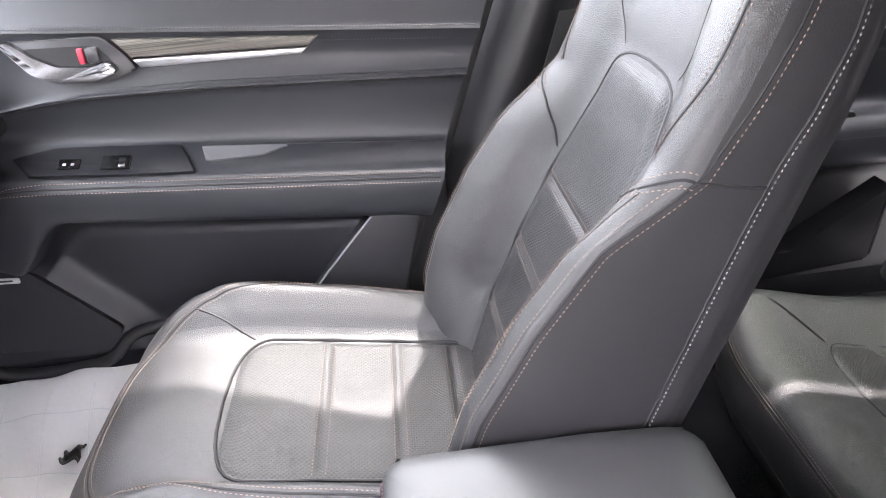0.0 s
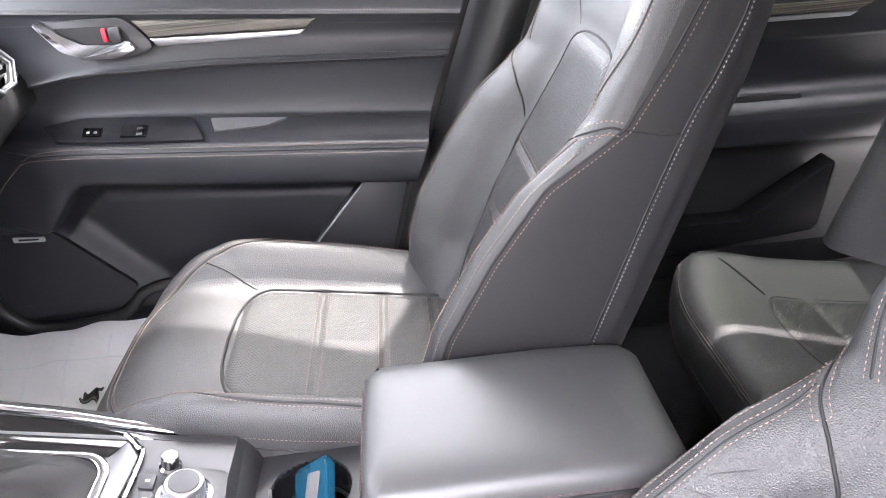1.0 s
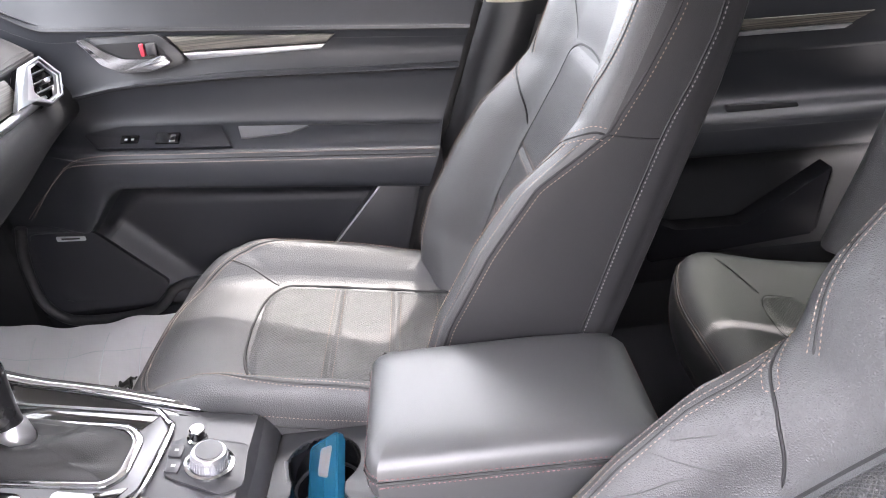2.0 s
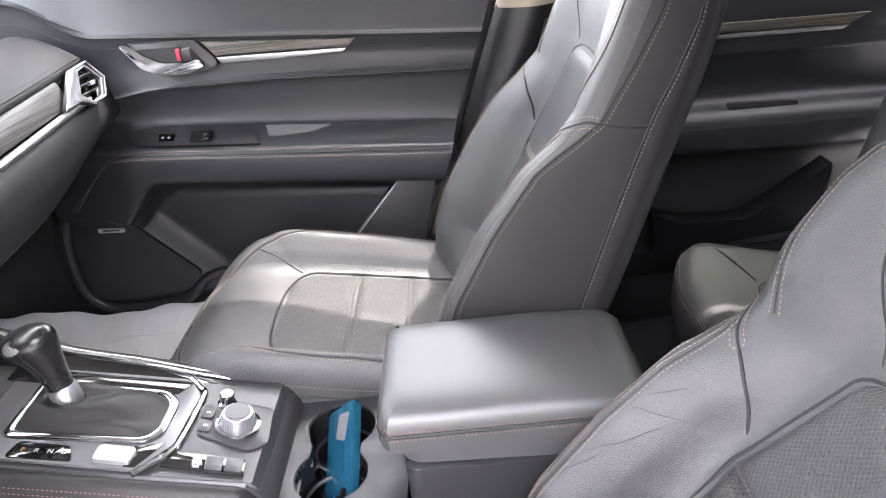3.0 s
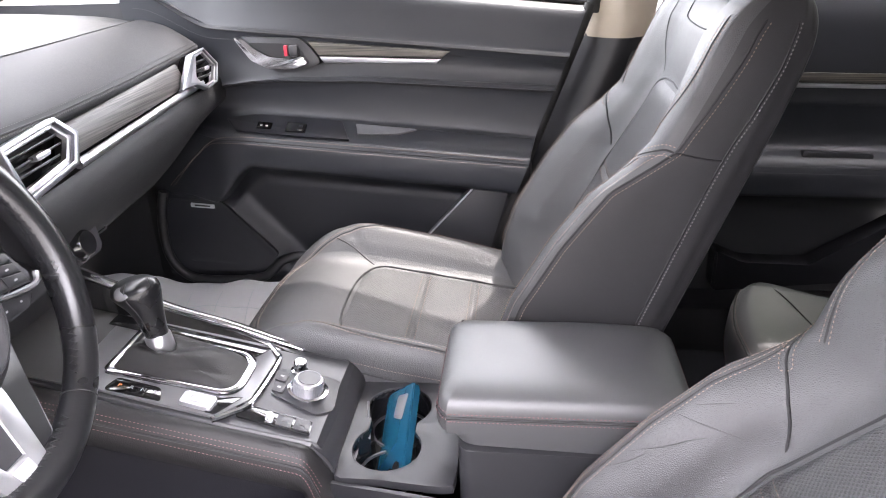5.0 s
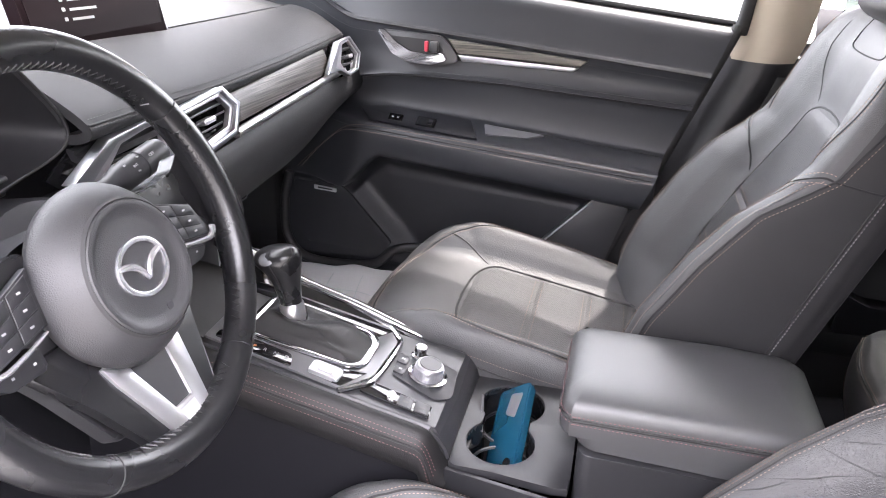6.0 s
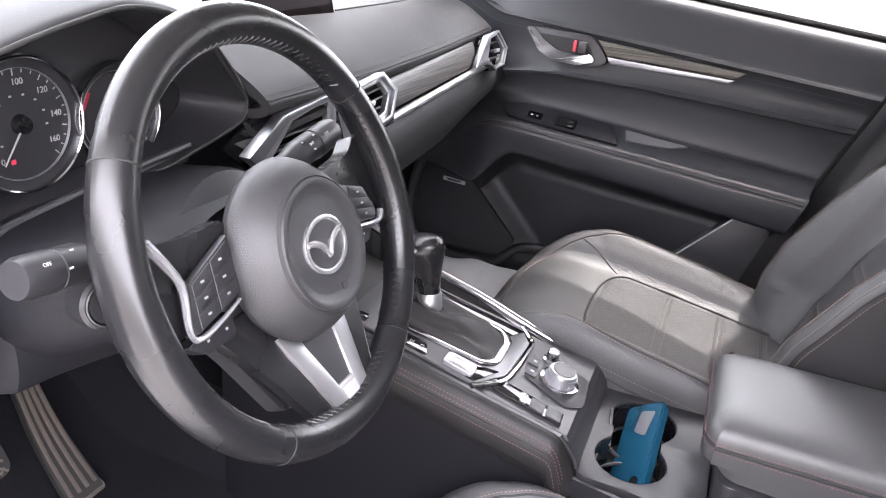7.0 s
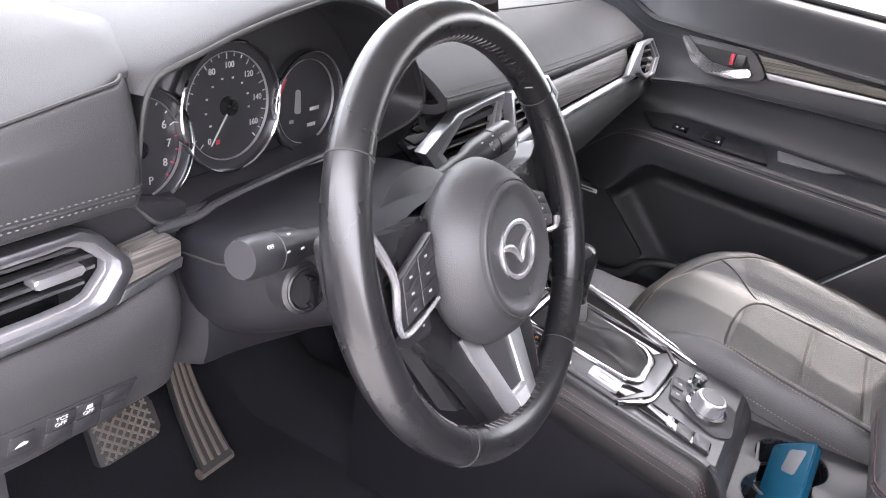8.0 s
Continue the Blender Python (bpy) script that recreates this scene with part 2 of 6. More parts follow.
def span(a, b, n):
    return [a + (b - a) * i / (n - 1) for i in range(n)]


def tube(pts, r, sides=8, closed=False, flatten=1.0, up=None):
    """A round bar along pts; r a number or a function of 0..1."""
    bm = bmesh.new()
    pts = [Vector(p) for p in pts]
    n = len(pts)
    rings = []
    ref = Vector(up) if up else None
    for i, p in enumerate(pts):
        if closed:
            d = pts[(i + 1) % n] - pts[i - 1]
        else:
            d = pts[min(i + 1, n - 1)] - pts[max(i - 1, 0)]
        d.normalize()
        if ref is None:
            ref = Vector((0, 0, 1)) if abs(d.z) < 0.9 else Vector((1, 0, 0))
        side = d.cross(ref)
        if side.length < 1e-6:
            side = d.orthogonal()
        side.normalize()
        u = side.cross(d).normalized()
        if up is None:
            ref = u
        rr = r(i / max(1, n - 1)) if callable(r) else r
        rings.append([bm.verts.new(p + side * math.cos(a) * rr + u * math.sin(a) * rr * flatten) for a in [2 * math.pi * k / sides for k in range(sides)]])
    m = n if closed else n - 1
    for i in range(m):
        a, b = rings[i], rings[(i + 1) % n]
        for k in range(sides):
            bm.faces.new((a[k], a[(k + 1) % sides], b[(k + 1) % sides], b[k]))
    if not closed:
        bm.faces.new(rings[0][::-1])
        bm.faces.new(rings[-1])
    return bm


def prism(outline, to, depth, bevel=0.0, segs=2):
    """A plate: the outline (a, b) pairs, taken to space by to(a, b, h), from h = 0 to h = depth, with its front edge bevelled."""
    bm = bmesh.new()
    lo = [bm.verts.new(to(a, b, 0)) for a, b in outline]
    hi = [bm.verts.new(to(a, b, depth)) for a, b in outline]
    bm.faces.new(lo[::-1])
    top = bm.faces.new(hi)
    n = len(outline)
    for i in range(n):
        bm.faces.new((lo[i], lo[(i + 1) % n], hi[(i + 1) % n], hi[i]))
    if bevel:
        bmesh.ops.bevel(bm, geom=list(top.edges), offset=bevel, segments=segs, affect="EDGES", profile=0.5)
    return bm


def ringplate(outer, inner, to, depth, bevel=0.0):
    """A flat frame between two outlines of the same number of points."""
    bm = bmesh.new()
    n = len(outer)
    q = [[bm.verts.new(to(a, b, h)) for a, b in o] for o, h in ((outer, 0), (outer, depth), (inner, depth), (inner, 0))]
    for k in range(4):
        for i in range(n):
            bm.faces.new((q[k][i], q[k][(i + 1) % n], q[(k + 1) % 4][(i + 1) % n], q[(k + 1) % 4][i]))
    if bevel:
        es = [e for e in bm.edges if all(v in q[1] for v in e.verts) or all(v in q[2] for v in e.verts)]
        bmesh.ops.bevel(bm, geom=es, offset=bevel, segments=2, affect="EDGES", profile=0.5)
    return bm


def block(x0, x1, y0, y1, z0, z1, bevel=0.004, segs=2):
    bm = bmesh.new()
    bmesh.ops.create_cube(bm, size=1)
    for v in bm.verts:
        v.co = Vector((x0 if v.co.x < 0 else x1, y0 if v.co.y < 0 else y1, z0 if v.co.z < 0 else z1))
    if bevel:
        bmesh.ops.bevel(bm, geom=bm.edges[:], offset=bevel, segments=segs, affect="EDGES", profile=0.5)
    return bm


def rounded(pts, r, n=5):
    """The outline with its corners rounded by r."""
    out = []
    k = len(pts)
    for i in range(k):
        p, q, s = Vector(pts[i - 1]), Vector(pts[i]), Vector(pts[(i + 1) % k])
        d0, d1 = (p - q), (s - q)
        rr = min(r, d0.length * 0.45, d1.length * 0.45)
        a, b = q + d0.normalized() * rr, q + d1.normalized() * rr
        for j in range(n + 1):
            t = j / n
            out.append(tuple(a * (1 - t) ** 2 + q * 2 * t * (1 - t) + b * t * t))
    return out


def lathe(profile, m, n=32):
    """profile: (radius, height) pairs turned about the z axis of m."""
    bm = bmesh.new()
    rings = []
    for r, h in profile:
        if r < 1e-6:
            rings.append([bm.verts.new(m @ Vector((0, 0, h)))])
        else:
            rings.append([bm.verts.new(m @ Vector((r * math.cos(2 * math.pi * k / n), r * math.sin(2 * math.pi * k / n), h))) for k in range(n)])
    for a, b in zip(rings, rings[1:]):
        for k in range(n):
            q = [a[k % len(a)], a[(k + 1) % len(a)], b[(k + 1) % len(b)], b[k % len(b)]]
            q = list(dict.fromkeys(q))
            if len(q) > 2:
                bm.faces.new(q)
    return bm


def resample(pts, step):
    pts = [Vector(p) for p in pts]
    out, acc = [pts[0].copy()], 0.0
    for a, b in zip(pts, pts[1:]):
        d = (b - a).length
        while d > 1e-9 and acc + d >= step:
            a = a + (b - a) * ((step - acc) / d)
            out.append(a.copy())
            d = (b - a).length
            acc = 0.0
        acc += d
    return out


def stitches(pts, pitch=0.0054, length=0.0038, r=0.00055, lift=(0, 0, 0)):
    """Rows of thread, each stitch a small four-sided grain, in one mesh."""
    bm = bmesh.new()
    q = resample(pts, pitch)
    lift = Vector(lift)
    for a, b in zip(q, q[1:]):
        d = (b - a).normalized()
        s = d.orthogonal().normalized()
        u = d.cross(s)
        c = (a + b) / 2 + lift
        e0, e1 = bm.verts.new(c - d * length / 2), bm.verts.new(c + d * length / 2)
        ring = [bm.verts.new(c + s * r * x + u * r * y) for x, y in ((1, 1), (-1, 1), (-1, -1), (1, -1))]
        for k in range(4):
            bm.faces.new((e0, ring[(k + 1) % 4], ring[k]))
            bm.faces.new((e1, ring[k], ring[(k + 1) % 4]))
    return bm


def words(text, size, m, mat, parent, name="lettering", depth=0.0003):
    cu = bpy.data.curves.new(name, "FONT")
    cu.body, cu.size, cu.extrude, cu.align_x, cu.align_y = text, size, depth, "CENTER", "CENTER"
    tmp = bpy.data.objects.new(name, cu)
    scene.collection.objects.link(tmp)
    me = bpy.data.meshes.new_from_object(tmp.evaluated_get(bpy.context.evaluated_depsgraph_get()))
    bpy.data.objects.remove(tmp)
    me.transform(m)
    me.materials.clear()
    me.materials.append(mat)
    ob = new(name, me)
    ob.parent = parent
    return ob


def basis(o, x, y):
    """The matrix with origin o and the axes x, y (made square)."""
    x = Vector(x).normalized()
    z = x.cross(Vector(y)).normalized()
    y = z.cross(x)
    m = Matrix((x, y, z)).transposed().to_4x4()
    m.translation = o
    return m


# ---------- cabin shell ----------
tagged(part("floor", grid(lambda x, y: V(x, y, 0.06 + 0.1 * smooth(0.1, 0.05, abs(y)) * 0.6 + 0.25 * smooth(-0.85, -1.15, x)), span(-1.25, 1.3, 60), span(-0.68, 0.68, 41), 0.02), CARPET),
               "dark grey carpeted car floor", "floor", kind="structure")
for sg in (1, -1):
    tagged(part("door_sill", prism(rounded([(-1.0, 0.05), (1.2, 0.05), (1.2, 0.17), (-1.0, 0.17)], 0.02), lambda a, b, h, sg=sg: V(a, sg * (0.655 + h), b), 0.1, 0.015), PLASTIC), "dark plastic door sill trim", "sill", kind="structure")
tagged(part("firewall", grid(lambda y, z: V(-1.2 - 0.05 * z, y, z), span(-0.78, 0.78, 12), span(0.05, 0.95, 12), 0.03), CARPET), "dark carpeted firewall", "wall", kind="structure")
def roof_z(x, y):
    """The headliner; its unseen front end is lengthened down behind the windshield to shade the dash."""
    flat = 1.31 - 0.06 * (abs(y) / 0.6) ** 3 - 0.04 * smooth(0.4, -0.2, x)
    a = (x + 1.2) / 1.02
    glass = lerp(0.86, 1.25, a) + 0.02 * math.sin(math.pi * max(0.0, min(1.0, a))) - 0.022
    return flat if x > -0.12 else min(flat, glass)


RAIL = [(-1.15, 0.74, 0.85), (-0.65, 0.715, 1.0), (-0.3, 0.69, 1.10), (-0.1, 0.674, 1.155), (0.08, 0.655, 1.20), (0.3, 0.632, 1.24), (0.6, 0.615, 1.25), (1.6, 0.58, 1.22)]
tagged(part("ceiling", grid(lambda x, y: V(x, y * (1 + 0.12 * smooth(-0.1, -0.55, x)), roof_z(x, y)), span(-0.55, 1.6, 44), span(-0.6, 0.6, 25), 0.015), HEADLINER),
                 "pale grey cloth headliner, front lengthened to shade the dash", "ceiling", kind="structure")
tagged(part("rear_wall", grid(lambda y, z: V(1.62, y, z), span(-0.75, 0.75, 10), span(0.0, 1.28, 10), 0.03), PLASTIC), "dark rear luggage panel", "wall", kind="structure")
for sg in (1, -1):
    tagged(part("windshield_pillar", tube(path([(x, y * sg, z) for x, y, z in RAIL[:5]], 8), 0.036, 10), CREAM), "cream cloth windshield pillar", "pillar", kind="structure")
    tagged(part("roof_rail", tube(path([(x, y * sg, z) for x, y, z in RAIL[4:]], 10), 0.034, 10), CREAM), "cream cloth roof rail trim", "rail", kind="structure")
    tagged(part("headliner_side", grid(lambda x, k, sg=sg: V(x, sg * lerp(0.6 * (1 + 0.12 * smooth(-0.1, -0.55, x)), curve1([(a, b) for a, b, c in RAIL], x), k), lerp(roof_z(x, 0.6) + 0.004, curve1([(a, c) for a, b, c in RAIL], x) + 0.012, k)), span(-0.55, 1.58, 40), span(0, 1, 8), 0.008), HEADLINER), "pale grey cloth headliner, front lengthened to shade the dash edge", "ceiling", kind="structure")
    tagged(part("kick_panel", grid(lambda x, z, sg=sg: V(x, sg * (0.70 + 0.03 * smooth(-0.7, -1.1, x)), z), span(-1.22, -0.60, 14), span(0.05, 0.86, 14), 0.03), PLASTIC), "dark plastic footwell side panel", "side panel", kind="structure")
tagged(part("body_side", grid(lambda x, z: V(x, 0.80 - 0.03 * (z / 0.8) ** 2, z), span(-1.25, 1.65, 20), span(-0.2, 0.80, 12), 0.02), PLASTIC), "dark body side behind the door trims", "side panel", kind="structure")


def pillar(sg):
    def to(zz, k):
        return curve1([(0.1, 0.13), (0.436, 0.185), (0.80, 0.325), (1.26, 0.37)], zz) + k * 0.13
    p = tagged(new("door_pillar"), "dark plastic and cream cloth door pillar", "pillar", kind="structure")
    part("lower_trim", grid(lambda k, z: V(to(z, k), sg * (0.735 - 0.035 * math.sin(math.pi * k) - 0.05 * smooth(0.75, 1.2, z)), z), span(-0.05, 1, 12), span(0.1, 0.775, 20), 0.03), PLASTIC, p, "black plastic lower trim")
    part("upper_trim", grid(lambda k, z: V(to(z, k), sg * (0.735 - 0.04 * math.sin(math.pi * k) - 0.13 * smooth(0.75, 1.25, z)), z), span(-0.14, 0.9, 14), span(0.765, 1.25, 14), 0.03), CREAM, p, "cream cloth upper trim")
    return p


pillar(1)
pillar(-1)
tagged(part("window_frame", tube(path([(0.318, 0.728, 0.815), (0.335, 0.705, 0.98), (0.358, 0.665, 1.24)], 8), 0.014, 10), RUBBER), "black rubber window frame edge", "window frame", kind="structure")
for sg in (1, -1):
    tagged(part("pillar_trim", prism(rounded([(-0.95, 0.90), (-0.72, 0.872), (-0.575, 0.862), (-0.555, 0.905), (-0.43, 1.10), (-0.62, 1.06), (-0.95, 0.94)], 0.02), lambda a, b, h, sg=sg: V(a, sg * (0.735 - h - 0.16 * (b - 0.86)), b), 0.03, 0.008), CREAM), "cream cloth trim at the pillar foot", "pillar", kind="structure")
tagged(part("windshield", grid(lambda a, y: V(lerp(-1.2, -0.18, a), y * lerp(0.74, 0.6, a), lerp(0.86, 1.25, a) + 0.02 * math.sin(math.pi * a)), span(0, 1, 10), span(-1, 1, 12), 0.005), FRONTG),
              "laminated windshield glass, darkened to cut the light", "windshield", kind="structure")
tagged(part("window_1", grid(lambda x, z: V(x, 0.745 - 0.16 * (z - 0.84), z), span(-0.75, 0.33, 10), span(0.80, 1.24, 8), 0.004), WINDG), "clear front passenger window glass", "window", kind="structure")
tagged(part("ground", grid(lambda x, y: V(x, y, -0.42), span(-400, 400, 9), span(-400, 400, 9), 0.1), GROUND), "pale sunlit concrete ground outside the car", "ground", kind="structure")


# added wall, never in view: it blocks low sky light on the driver's side
tagged(part("light_block_wall", block(-7, 7, -4.6, -4.3, -0.42, 2.3, 0.02), GROUND), "plain unseen wall added to block low light on the driver's side", "wall", kind="structure")


def open_door(ang):
    """The driver's door, swung wide open about its front hinge."""
    d = tagged(placed(new("door_4"), Matrix.Translation((-0.72, -0.76, 0)) @ pose(0, 0, 0, 0, 0, ang)), "black driver door standing wide open", "car door", kind="structure")
    prof = rounded([(0.0, 0.12), (0.95, 0.12), (1.03, 0.45), (1.06, 0.80), (0.0, 0.86)], 0.05)
    part("panel", prism(prof, lambda a, b, h: V(a, -h, b), 0.11, 0.02), VINYL, d)
    part("armrest", block(0.2, 0.95, 0.0, 0.07, 0.52, 0.60, 0.02), VINYL, d)
    part("window_frame", tube(path([(0.03, -0.06, 0.84), (0.45, -0.03, 1.10), (0.75, 0.0, 1.21), (1.06, 0.02, 1.20), (1.06, -0.05, 0.80)], 8), 0.018, 8), RUBBER, d)
    return d


open_door(-72)


def parked_car(at):
    car = thing("parked_car", "silver sedan parked on the concrete outside", "car", at=at)
    prof = [(-2.2, 0.35), (-2.2, 0.75), (-1.5, 0.92), (-0.9, 0.98), (-0.3, 1.4), (0.9, 1.42), (1.6, 1.02), (2.2, 0.98), (2.25, 0.4), (2.2, 0.25), (-2.1, 0.25)]
    part("body", prism(rounded(prof, 0.12), lambda a, b, h: V(a, h - 0.85, b), 1.7, 0.12, 3), CARPAINT, car)
    for sy in (-0.853, 0.847):
        part("window", prism(rounded([(-0.75, 1.0), (-0.2, 1.33), (0.85, 1.35), (1.35, 1.03)], 0.05), lambda a, b, h, sy=sy: V(a, sy + h, b), 0.006), GLOSS, car)
    for wx in (-1.35, 1.4):
        for wy in (-0.86, 0.66):
            w = part("wheel", lathe([(0.0, 0), (0.2, 0.0), (0.21, 0.02), (0.3, 0.02), (0.32, 0.05), (0.32, 0.17), (0.3, 0.2), (0, 0.2)], Matrix.Translation((wx, wy, 0.32)) @ pose(0, 0, 0, -90, 0, 0), 28), RUBBER, car)
            part("rim", lathe([(0.0, -0.004), (0.05, -0.006), (0.19, -0.004), (0.2, 0.006)], Matrix.Translation((wx, wy, 0.32)) @ pose(0, 0, 0, -90, 0, 0), 28), SATIN, w)
    return car


parked_car(pose(2.62, 5.35, -0.42, 0, 0, 0))


# rear half of the cabin: dark glass and the closed rear door on the driver's side
# unseen driver-side pane blackened, passenger pane raised past the rail, to hold light back
for k, sg in ((2, 1), (3, -1)):
    tagged(part("window_%d" % k, grid(lambda x, z, sg=sg: V(x, sg * (0.745 - 0.16 * (z - 0.84)), z), span(0.50, 1.60, 10), span(0.78, 1.30 if sg > 0 else 1.24, 8), 0.004), TINTG if sg > 0 else PRIVG), "dark tinted rear side window glass", "window", kind="structure")
tagged(part("door_3", grid(lambda x, z: V(x, -0.74 + 0.02 * math.sin(9 * z), z), span(0.50, 1.62, 12), span(0.05, 0.80, 14), 0.04), VINYL), "black rear driver side door panel", "car door", kind="structure")
# ---------- seats ----------
SPINE = [(0.25, 0.290), (0.10, 0.317), (-0.02, 0.338), (-0.11, 0.353), (-0.19, 0.364), (-0.262, 0.360), (-0.312, 0.335), (-0.334, 0.285), (-0.336, 0.22), (-0.32, 0.17)]
CSEC = [(0, 0), (0.08, 0.0), (0.145, 0.004), (0.175, 0.036), (0.202, 0.060), (0.221, 0.050), (0.230, 0.018), (0.231, -0.04), (0.225, -0.12)]


def cushion_at(q, s):
    """The cushion's surface: q counts across the section (0 the middle), s along the spine from the rear to the front and down."""
    x, z = spline(SPINE, s)
    x1, z1 = spline(SPINE, min(9, s + 0.02))
    x0, z0 = spline(SPINE, max(0, s - 0.02))
    t = Vector((x1 - x0, 0, z1 - z0)).normalized()
    n = Vector((-t.z, 0, t.x)) * -1
    y, h = spline(CSEC, min(8, abs(q)))
    k = 1 - 0.85 * smooth(3.6, 6.6, s) - 0.25 * (1 - smooth(0.0, 2.0, s))
    h = h * k if h > 0 else h
    p = Vector((x, 0, z)) + n * h
    if p.x < -0.02:
        p.x = -0.02 + (p.x + 0.02) * (1 - min(1.0, y / 0.247) ** 4.0) ** (1 / 4.0)
    p.y = math.copysign(y, q)
    # crease from the panel's front corner out to the edge
    if s > 2.5:
        d = abs((abs(q) - 2.0) - (s - 3.25) * 1.9) * 0.012
        if 1.9 < abs(q) < 5.5:
            p.z -= 0.0022 * math.exp(-(d / 0.004) ** 2)
    return p


def spine_s(x):
    lo, hi = 0.0, 5.0
    for _ in range(24):
        m = (lo + hi) / 2
        lo, hi = (m, hi) if spline(SPINE, m)[0] > x else (lo, m)
    return lo


def cushion_pad(a, t):
    """The raised middle panel: a across -1..1, t the way back from its front edge in metres."""
    hw = 0.141 * (1 - (1 - min(1.0, t / 0.055)) ** 2.6) ** (1 / 2.6)
    y = a * hw
    x = -0.142 + t
    ay = abs(y)
    q = ay / 0.08 if ay < 0.08 else 1 + (ay - 0.08) / 0.065
    p = cushion_at(math.copysign(q, a), spine_s(x))
    edge = min(hw * (1 - abs(a)), t * 0.8)
    up = 0.0055 * smooth(0, 0.016, edge) - 0.0025
    for sx in (-0.010, 0.088, 0.168):
        up -= 0.0036 * math.exp(-((x - sx) / 0.006) ** 2) * smooth(0, 0.02, edge)
        up += 0.0015 * math.exp(-((x - sx) / 0.02) ** 2)
    return p + Vector((0.15, 0, 1)) * up


R0, BB, FF = Vector((0.279, 0, 0.25)), Vector((0.344, 0, 0.939)), Vector((-0.939, 0, 0.344))
W_V = [(0, 0.212), (0.2, 0.222), (0.45, 0.225), (0.54, 0.226), (0.6, 0.220), (0.66, 0.206), (0.71, 0.188)]
DB_V = [(0, 0.15), (0.10, 0.17), (0.17, 0.170), (0.28, 0.150), (0.38, 0.121), (0.43, 0.086), (0.464, 0.064), (0.55, 0.056), (0.63, 0.048), (0.71, 0.032)]
DI_V = [(0, 0.090), (0.12, 0.084), (0.25, 0.075), (0.34, 0.062), (0.45, 0.048), (0.52, 0.044), (0.60, 0.050), (0.66, 0.044), (0.71, 0.03)]
DC_V = [(0, 0.155), (0.1, 0.178), (0.17, 0.179), (0.28, 0.160), (0.36, 0.136), (0.42, 0.103), (0.46, 0.086), (0.52, 0.080), (0.6, 0.077), (0.66, 0.064), (0.71, 0.042)]
WC_V = [(0, 0.186), (0.38, 0.197), (0.46, 0.190), (0.55, 0.174), (0.71, 0.145)]
WI_V = [(0, 0.12), (0.12, 0.142), (0.35, 0.135), (0.5, 0.105), (0.71, 0.095)]

SHOULDER = [0.0]


def back_at(q, v):
    """The backrest's surface: q across the section from the middle of the front (0) round the side to the rear (11), v up the back."""
    w, db, di, dc, wc, wi = [curve1(tb, v) for tb in (W_V, DB_V, DI_V, DC_V, WC_V, WI_V)]
    more = SHOULDER[0] * smooth(0.44, 0.53, v)
    w, wc, db, dc = w + more, wc + more, db + more, dc + more
    sec = [(0, di), (0.07, di), (wi, di + 0.004), ((wi + wc) / 2, lerp(di, dc, 0.62)), (wc, dc), (w - 0.008, lerp(db, dc, 0.7)), (w, db - 0.004),
           (w + 0.001, db * 0.5), (w, 0), (w - 0.005, -0.030), (w - 0.035, -0.054), (0, -0.066)]
    u, d = spline(sec, min(11, abs(q)))
    u = max(0.0, u)
    if v > 0.625:
        t = min(1.0, (v - 0.625) / 0.07)
        k = math.sqrt(max(0.0, 1 - t * t))
        d = -0.005 + (d + 0.005) * (0.15 + 0.85 * k)
        u *= 0.93 + 0.07 * k
    p = R0 + BB * v + FF * d
    p.y = math.copysign(u, q)
    return p


PAD_TOP = [0.515]


def back_pad(a, v):
    top = PAD_TOP[0]
    hw = curve1([(0, 0.115), (0.12, 0.136), (0.25, 0.132), (0.35, 0.128), (0.42, 0.112), (0.48, 0.097), (0.515, 0.088)], v * 0.515 / top)
    hw *= (1 - (1 - min(1.0, (top - v) / 0.03)) ** 2.4) ** (1 / 2.4)
    u = a * hw
    wi = curve1(WI_V, v)
    au = abs(u)
    q = au / 0.07 if au < 0.07 else 1 + (au - 0.07) / max(0.01, wi - 0.07)
    p = back_at(math.copysign(q, a), v)
    edge = min(hw * (1 - abs(a)), (top - v) * 0.8)
    up = 0.009 * smooth(0, 0.02, edge) - 0.003
    for sv in (0.12, 0.225, 0.325):
        up -= 0.006 * math.exp(-((v - sv) / 0.006) ** 2) * smooth(0, 0.02, edge)
        up += 0.002 * math.exp(-((v - sv) / 0.02) ** 2)
    return p + FF * up


def row(fn, pairs, n=14, lift=0.0004):
    """Points on a surface along a smooth run of its own coordinates, lifted a little off it."""
    out = []
    k = (len(pairs) - 1) * n
    for i in range(k + 1):
        a, b = spline(pairs, i / n)
        p = fn(a, b)
        e = 0.03
        c = (fn(a + e, b) - fn(a - e, b)).cross(fn(a, b + e * 0.1) - fn(a, b - e * 0.1))
        c = c.normalized() if c.length > 1e-12 else Vector((0, 0, 1))
        ref = R0 + BB * b if fn is back_at else Vector((min(0.2, max(-0.22, p.x)), 0, 0.18))
        if c.dot(p - ref) < 0:
            c = -c
        out.append(p + c * lift)
    return out


def across(fn, pairs, off, n=14, lift=0.0006):
    """A run beside the run of pairs, off metres to its side in the surface."""
    lo, hi = row(fn, pairs, n, 0.0), row(fn, pairs, n, 0.01)
    out = []
    for k, p in enumerate(lo):
        t = lo[min(k + 1, len(lo) - 1)] - lo[max(k - 1, 0)]
        nn = (hi[k] - p).normalized()
        out.append(p + t.cross(nn).normalized() * off + nn * lift)
    return out


